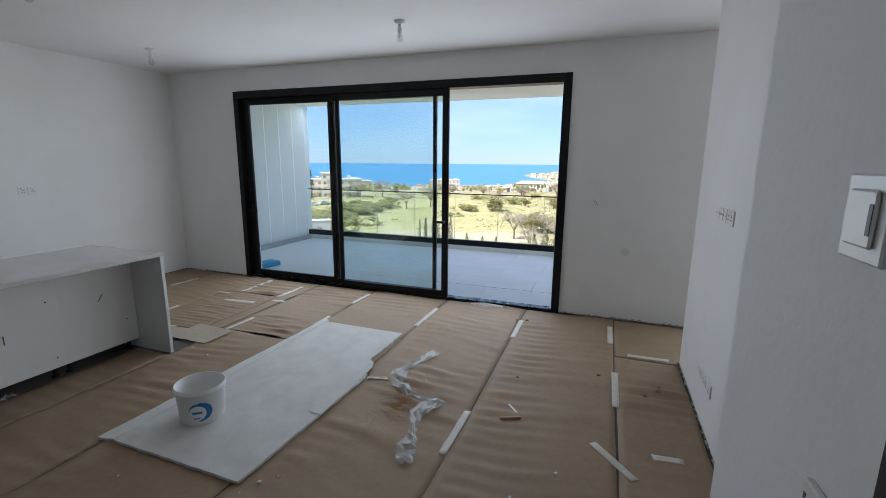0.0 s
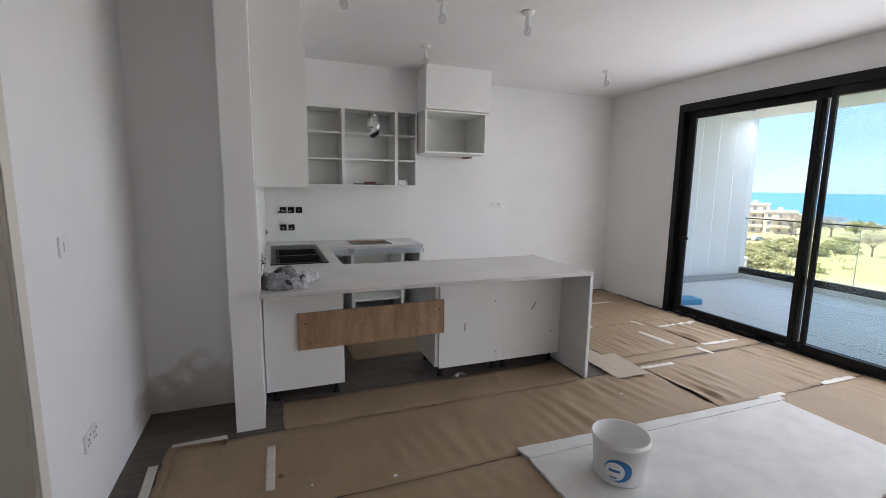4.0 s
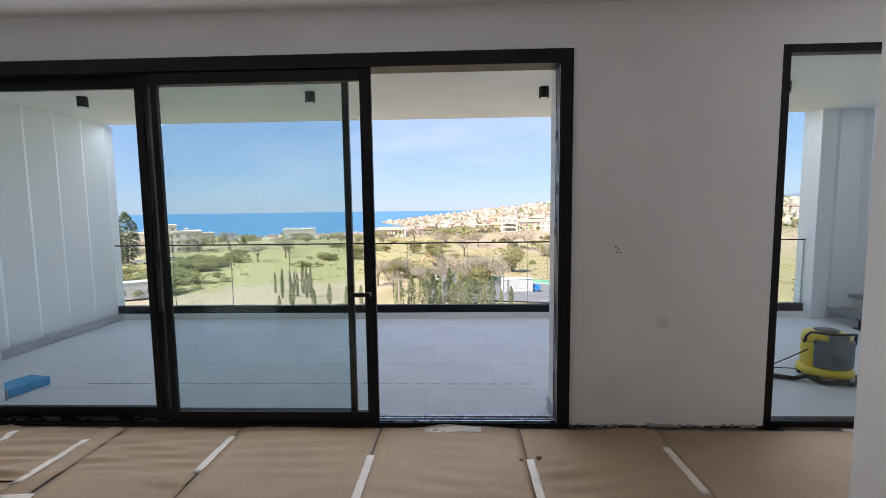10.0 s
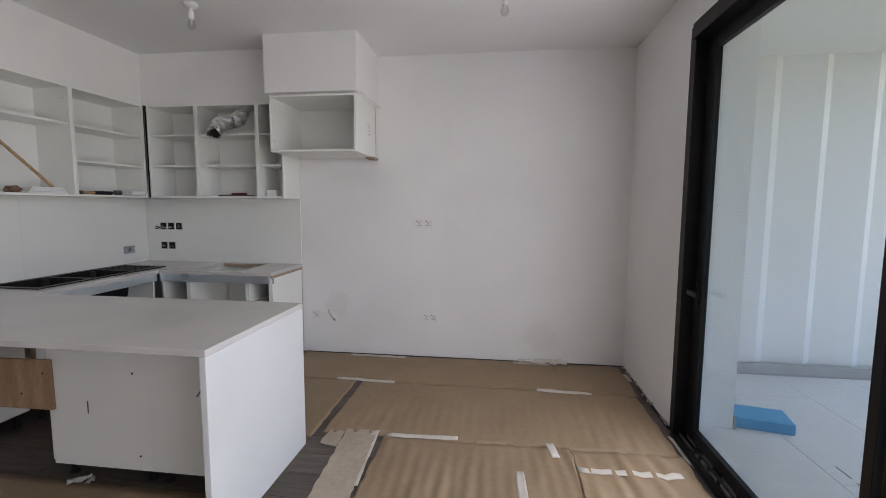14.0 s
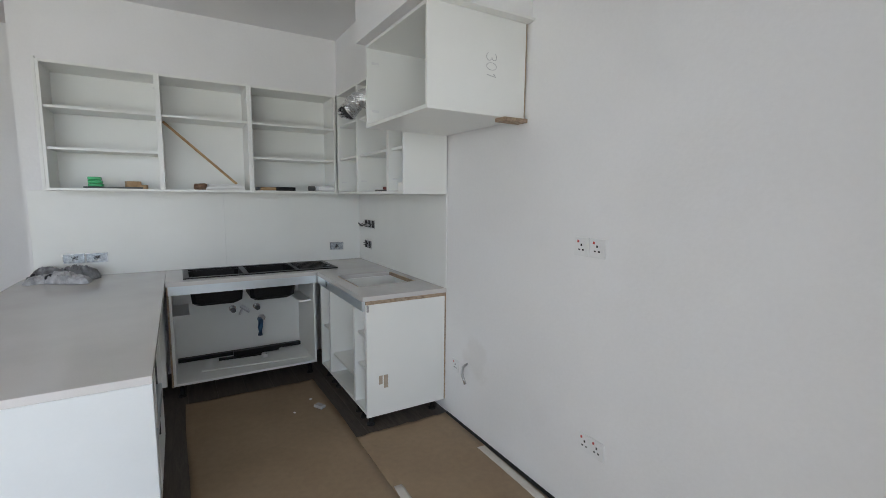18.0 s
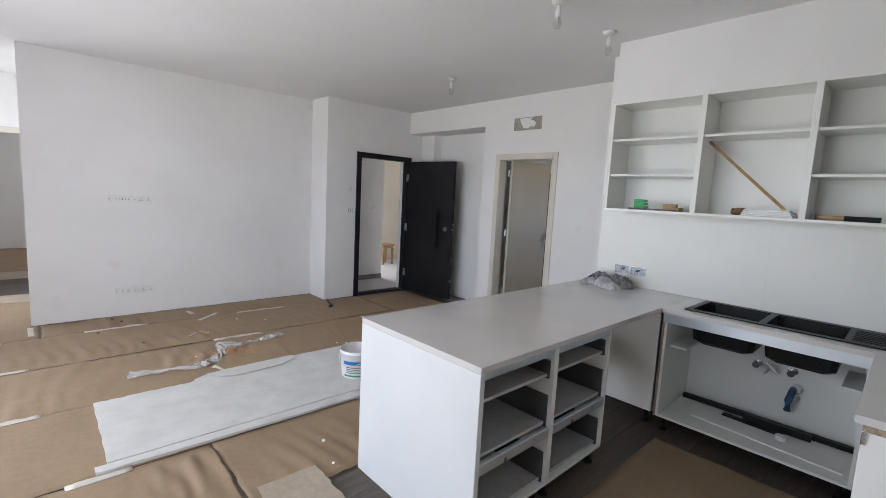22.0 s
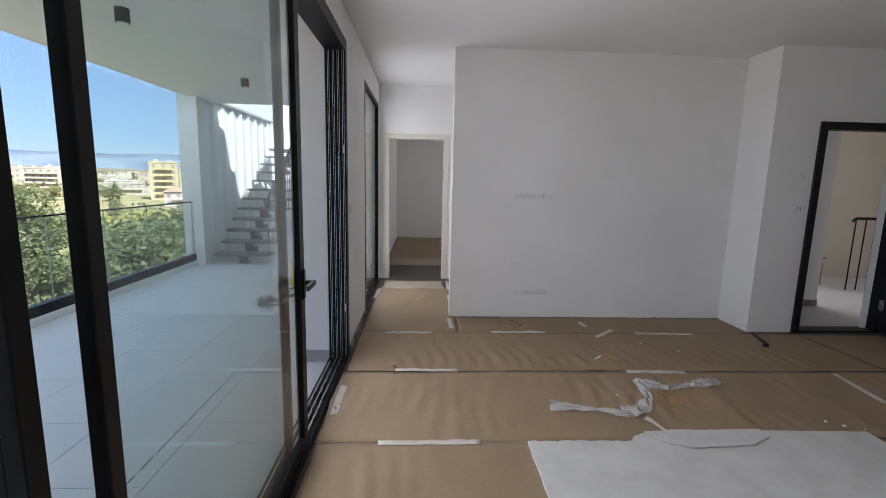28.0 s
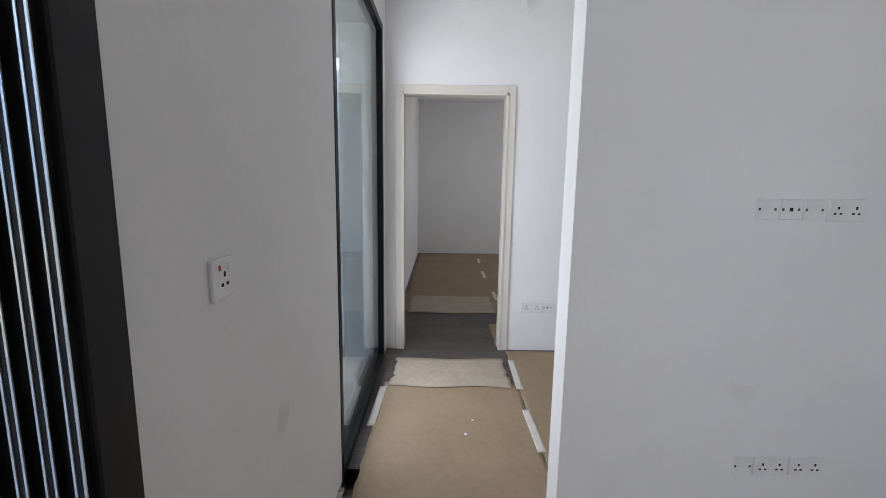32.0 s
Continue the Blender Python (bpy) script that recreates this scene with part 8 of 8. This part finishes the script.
part("load_bed", boxes((x - 4.1, x + 1.4, y - 1.2, y + 1.2, z + 0.9, z + 1.05), (x - 4.1, x + 1.4, y - 1.2, y - 1.12, z + 1.05, z + 2.3), (x - 4.1, x + 1.4, y + 1.12, y + 1.2, z + 1.05, z + 2.3), bevel=0.02), M_CONTW, lo)
for wx in (-3.2, -2.2, 2.4):
    for s in (-1, 1):
        w = part("wheel", tube([(x + wx, y + s * 0.85, z + 0.5), (x + wx, y + s * 1.15, z + 0.5)], 0.5, 18), M_BLACK, lo)
        part("rim", tube([(x + wx, y + s * 1.13, z + 0.5), (x + wx, y + s * 1.17, z + 0.5)], 0.26, 12), M_STEEL, w)


# utility poles and cables before the yard
M_POLE = surf("weathered_pole", (0.3, 0.22, 0.18), (0.4, 0.3, 0.25), 3, 0.9, 0.4, 20)
ends = []
for az, r in ((-9.2, 60), (22, 58)):
    x, y, z = out(az, r)
    up_ = thing("utility_pole", (x, y, z), "weathered wooden pole carrying cables before the yard", "utility pole", "utility poles")
    part("pole", tube([(x, y, z), (x, y, z + 7.2)], [0.16, 0.11], 8), M_POLE, up_)
    part("crossarm", box(x - 0.6, x + 0.6, y - 0.06, y + 0.06, z + 6.7, z + 6.85, 0.01), M_POLE, up_)
    for k in range(3):
        part("insulator", tube([(x - 0.5 + 0.5 * k, y, z + 6.85), (x - 0.5 + 0.5 * k, y, z + 7.0)], 0.05, 6), M_CONTW, up_)
    ends.append((x, y, z))
for k, zz in enumerate((7.0, 5.9, 4.9)):
    p, q = Vector(ends[0]) + Vector((0, -0.1, zz)), Vector(ends[1]) + Vector((0, -0.1, zz))
    pts = [p.lerp(q, i / 16) + Vector((0, 0, -1.1 * math.sin(math.pi * i / 16))) for i in range(17)]
    solid("power_cable", tube(pts, 0.018, 5), M_STEEL, "grey overhead cable slung between two poles", "cable", group="overhead cables", at=tuple(p))
# a small digger behind the lorry
x, y, z = out(-6.2, 112)
dg = thing("excavator", (x, y, z), "white and orange excavator with its arm raised", "excavator")
for s in (-1, 1):
    part("track", box(x - 1.6, x + 1.6, y + s * 1.0 - 0.25, y + s * 1.0 + 0.25, z, z + 0.8, 0.2), M_BLACK, dg)
part("house", box(x - 1.5, x + 0.9, y - 1.1, y + 1.1, z + 0.9, z + 2.0, 0.12), M_CONTO, dg)
cabx = part("cab", box(x - 0.1, x + 1.2, y - 1.1, y + 0.1, z + 1.2, z + 3.0, 0.1), M_CONTW, dg)
part("cab_window", box(x + 0.1, x + 1.0, y - 1.13, y - 1.09, z + 1.9, z + 2.8, 0.02), M_WINDARK, cabx)
part("boom", tube([(x + 0.8, y + 0.3, z + 1.6), (x + 2.2, y + 0.3, z + 4.6), (x + 3.6, y + 0.3, z + 5.4)], [0.28, 0.24, 0.18], 6), M_CONTO, dg)
part("stick", tube([(x + 3.5, y + 0.3, z + 5.5), (x + 5.2, y + 0.3, z + 3.2)], [0.17, 0.12], 6), M_CONTO, dg)
part("bucket", box(x + 4.8, x + 5.6, y - 0.2, y + 0.8, z + 2.5, z + 3.2, 0.08), M_DGREY, dg)


def parked_car(az, r, turn, mat, label):
    x, y, z = out(az, r)
    c = thing("parked_car", (0, 0, 0), label, "car", "parked cars")
    b = bmesh.new()
    prof = ((-2.1, 0.3), (2.1, 0.3), (2.15, 0.75), (1.2, 0.95), (-2.1, 0.95), (-2.15, 0.6))
    lo = [b.verts.new((p, -0.85, h)) for p, h in prof]
    hi = [b.verts.new((p, 0.85, h)) for p, h in prof]
    b.faces.new(lo)
    b.faces.new(hi[::-1])
    for k in range(6):
        b.faces.new((lo[k], hi[k], hi[(k + 1) % 6], lo[(k + 1) % 6]))
    bmesh.ops.recalc_face_normals(b, faces=b.faces)
    part("body", b, mat, c)
    b = bmesh.new()
    prof = ((-1.7, 0.95), (1.1, 0.95), (0.4, 1.45), (-1.3, 1.45))
    lo = [b.verts.new((p, -0.8 + 0.1 * (h > 1), h)) for p, h in prof]
    hi = [b.verts.new((p, 0.8 - 0.1 * (h > 1), h)) for p, h in prof]
    b.faces.new(lo)
    b.faces.new(hi[::-1])
    for k in range(4):
        b.faces.new((lo[k], hi[k], hi[(k + 1) % 4], lo[(k + 1) % 4]))
    bmesh.ops.recalc_face_normals(b, faces=b.faces)
    part("cabin", b, M_WINDARK, c)
    part("roof", box(-1.3, 0.4, -0.7, 0.7, 1.45, 1.49, 0.01), mat, c)
    for wx in (-1.3, 1.35):
        for s in (-1, 1):
            part("wheel", tube([(wx, s * 0.7, 0.32), (wx, s * 0.88, 0.32)], 0.32, 14), M_BLACK, c)
    c.location, c.rotation_euler = (x, y, z + 0.05), (0, 0, radians(turn))


for k, (az, r, mt, lb) in enumerate(((-37.6, 178, M_CONTW, "white car parked by the scrub"), (-36.2, 184, M_CONTB, "pale blue car parked by the scrub"), (-34.6, 186, M_CONTW, "white car parked near the apartment block"),
                                     (-33.4, 176, M_DGREY, "dark grey car parked near the apartment block"), (-39.2, 190, M_RED, "dull red car parked near the apartment block"))):
    parked_car(az, r, 35 + 20 * k, mt, lb)


# ---- houses ----
def house(az, r, l, w, storeys, mat, roof, label, turn=None, balconies=True, kind="house"):
    x, y, z = out(az, r)
    h = 3.0 * storeys
    t = thing(kind, (0, 0, 0), label, "house" if kind == "house" else "apartment building", "houses outside")
    wall = part("wall", box(-l / 2, l / 2, -w / 2, w / 2, -2.0, h), mat, t)
    if roof == "tiled":
        b = bmesh.new()
        v = [b.verts.new(p) for p in ((-l / 2 - 0.5, -w / 2 - 0.5, h), (l / 2 + 0.5, -w / 2 - 0.5, h), (l / 2 + 0.5, w / 2 + 0.5, h), (-l / 2 - 0.5, w / 2 + 0.5, h), (-l / 2 + w * 0.3, 0, h + w * 0.2), (l / 2 - w * 0.3, 0, h + w * 0.2))]
        for f in ((0, 1, 5, 4), (1, 2, 5), (2, 3, 4, 5), (3, 0, 4), (3, 2, 1, 0)):
            b.faces.new([v[i] for i in f])
        part("roof", b, M_ROOF, t)
    else:
        part("roof", box(-l / 2 - 0.2, l / 2 + 0.2, -w / 2 - 0.2, w / 2 + 0.2, h, h + 0.7, 0.05), mat, t)
        for k in range(max(int(l / 6), 1)):
            c = -l / 2 + l * (k + 0.5) / max(int(l / 6), 1)
            part("water_tank", tube([(c - 0.8, 0.5, h + 1.5), (c + 0.8, 0.5, h + 1.5)], 0.45, 10), M_CONTW, t)
            part("tank_stand", box(c - 0.7, c + 0.7, 0.3, 0.7, h + 0.7, h + 1.1), M_CONTW, t)
    nwin = max(int(l / 3.2), 2)
    for s in range(storeys):
        for k in range(nwin):
            c = -l / 2 + l * (k + 0.5) / nwin
            part("window", box(c - 0.65, c + 0.65, -w / 2 - 0.04, -w / 2 + 0.01, 3 * s + 0.9, 3 * s + 2.3), M_WINDARK, t)
        for k in range(max(int(w / 4), 1)):
            c = -w / 2 + w * (k + 0.5) / max(int(w / 4), 1)
            for sx in (-1, 1):
                part("window", box(sx * l / 2 - 0.03, sx * l / 2 + 0.03, c - 0.6, c + 0.6, 3 * s + 0.9, 3 * s + 2.3), M_WINDARK, t)
        if balconies and s:
            part("balcony", boxes((-l * 0.3, l * 0.3, -w / 2 - 1.4, -w / 2 - 0.05, 3 * s - 0.2, 3 * s), (-l * 0.3, l * 0.3, -w / 2 - 1.4, -w / 2 - 1.3, 3 * s, 3 * s + 0.9)), mat, t)
    t.location, t.rotation_euler = (x, y, z), (0, 0, radians(-az if turn is None else turn))
    return t


for az, r, l, st_, mt in ((-37.4, 238, 12, 3, M_BEIGE), (-35.0, 233, 10, 4, M_BEIGE), (-32.8, 230, 11, 3, M_BEIGE)):
    house(az, r, l, 11, st_, mt, "flat", "stepped cream apartment block with balconies and roof water tanks", 35, kind="apartment_building")
house(62.6, 208, 13, 9, 2, M_PINKW, "tiled", "pink-white house with a low tiled roof on the slope")
house(60.9, 262, 12, 11, 6, M_YELLOWW, "flat", "tall sand-yellow apartment block", kind="apartment_building")
house(63.9, 285, 15, 11, 5, M_YELLOWW, "flat", "sand-yellow apartment block above the slope", kind="apartment_building")
house(65.4, 232, 12, 9, 2, M_TOWNW, "tiled", "white house with a tiled roof on the slope")
house(57.0, 318, 34, 10, 2, M_TOWNW, "flat", "long white school-like building beyond the field")
house(-41.5, 240, 14, 10, 2, M_TOWNC, "flat", "low cream house with a flat roof", 40)
house(-43.5, 150, 13, 9, 1, M_TOWNC, "tiled", "small house with a terracotta tiled roof")
house(-20.2, 395, 26, 12, 3, M_TOWNW, "flat", "long white hotel with dark windows among trees", kind="apartment_building")
house(-9.0, 360, 24, 12, 2, M_TOWNC, "tiled", "wide house with a pinkish tiled roof")
house(-31, 420, 20, 12, 3, M_TOWNW, "flat", "white apartment house near the shore", kind="apartment_building")
rh = random.Random(21)
for k in range(16):
    house(3 + 1.9 * k + rh.uniform(-0.5, 0.5), 305 + rh.uniform(-12, 50), rh.uniform(11, 18), rh.uniform(8, 12), rh.choice((2, 2, 3)), rh.choice((M_TOWNC, M_TOWNW)), rh.choice(("tiled", "tiled", "flat")),
          "villa with pale walls on the hillside", balconies=rh.random() < 0.6)
for k in range(12):
    house(46 + 2.4 * k + rh.uniform(-0.6, 0.6), 385 + rh.uniform(-30, 60), rh.uniform(16, 28), rh.uniform(10, 14), rh.choice((2, 3, 4)), rh.choice((M_TOWNC, M_TOWNW, M_TOWNW)), rh.choice(("tiled", "flat", "flat")),
          "pale apartment house beyond the fields")


def town():
    """The far town: several hundred small houses as one mass."""
    vs, fs, ms = [], [], []
    r_ = random.Random(5)

    def bx(x, y, z0, z1, l, w, ca, sa, m):
        i = len(vs)
        for zz in (z0, z1):
            for u, v in ((-l, -w), (l, -w), (l, w), (-l, w)):
                vs.append((x + (u * ca - v * sa) / 2, y + (u * sa + v * ca) / 2, zz))
        for f in ((0, 3, 2, 1), (4, 5, 6, 7), (0, 1, 5, 4), (1, 2, 6, 5), (2, 3, 7, 6), (3, 0, 4, 7)):
            fs.append(tuple(i + q for q in f))
            ms.append(m)
    spots = []
    for _ in range(1700):
        spots.append((r_.uniform(-14, 48), 330 + 1200 * r_.random() ** 0.9))
    for _ in range(330):
        spots.append((r_.uniform(-62, -4), r_.uniform(430, 770)))
    for _ in range(300):
        spots.append((r_.uniform(42, 95), r_.uniform(430, 1200)))
    for az, r in spots:
        x, y, z = out(az, r)
        if z < SEA + 1:
            continue
        l, w, h = r_.uniform(6, 11), r_.uniform(5, 9), r_.choice((3.2, 4.5, 5.5, 6))
        if az < -4:
            h *= 0.8
        t = radians(r_.uniform(-25, 25) - az)
        ca, sa = math.cos(t), math.sin(t)
        m = r_.choice((0, 0, 1))
        bx(x, y, z - 3, z + h, l, w, ca, sa, m)
        if r_.random() < 0.3:
            bx(x, y, z + h, z + h + 0.9, l + 0.8, w + 0.8, ca, sa, 2)
        elif r_.random() < 0.7:
            bx(x + 1, y + 1, z + h, z + h + 1.6, l * 0.3, w * 0.3, ca, sa, m)
        if r < 900:
            for s in range(int(h // 3)):
                for k in range(3):
                    u = (-0.33 + 0.33 * k) * l
                    bx(x + u * ca + w / 2 * sa, y + u * sa - w / 2 * ca, z + 3 * s + 0.9, z + 3 * s + 2.2, 1.6, 0.12, ca, sa, 3)
    me = bpy.data.meshes.new("town")
    me.from_pydata(vs, [], fs)
    for m in (M_TOWNW, M_TOWNC, M_ROOF, M_WINDARK):
        me.materials.append(m)
    me.polygons.foreach_set("material_index", ms)
    return tagged(new("town", me), "far town of white and cream houses with red roofs", "town", kind="stuff")


town()
# dark clumps of trees between the far houses
pts = []
for _ in range(1500):
    az, r = rt.choice((rt.uniform(-62, 48), rt.uniform(-6, 48), rt.uniform(42, 95))), 300 + 950 * rt.random() ** 1.3
    x, y, z = out(az, r)
    if z < SEA + 1:
        continue
    for _ in range(9):
        pts.append(Vector((x + rt.gauss(0, 2.6), y + rt.gauss(0, 2.6), z + rt.uniform(0.3, 5.5))))
me = as_mesh("far_trees", *leaves(pts, 2.0, rt, 1.0), M_LEAF)
tagged(new("far_trees", me), "far dark green trees between the houses", "trees", kind="stuff")
# mountains on the eastern horizon
vs, fs = [], []
for k in range(121):
    a = radians(30 + k * 0.9)
    h = 120 + 55 * noise.noise(Vector((k * 0.06, 0, 3))) + 22 * noise.noise(Vector((k * 0.25, 2, 3))) + 30 * math.sin(k * 0.03)
    h *= min(1.0, k / 14)
    for rr_, hh in ((4000, -30), (4250, h * 0.6), (4500, h), (4650, -30)):
        vs.append((rr_ * math.sin(a), rr_ * math.cos(a), hh + 20))
for k in range(120):
    for j in range(3):
        q = k * 4 + j
        fs.append((q, q + 4, q + 5, q + 1))
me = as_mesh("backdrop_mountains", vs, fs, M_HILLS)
me.shade_smooth()
tagged(new("backdrop_mountains", me), "mountain range on the horizon, distance haze painted in as blue", "mountains", kind="structure")
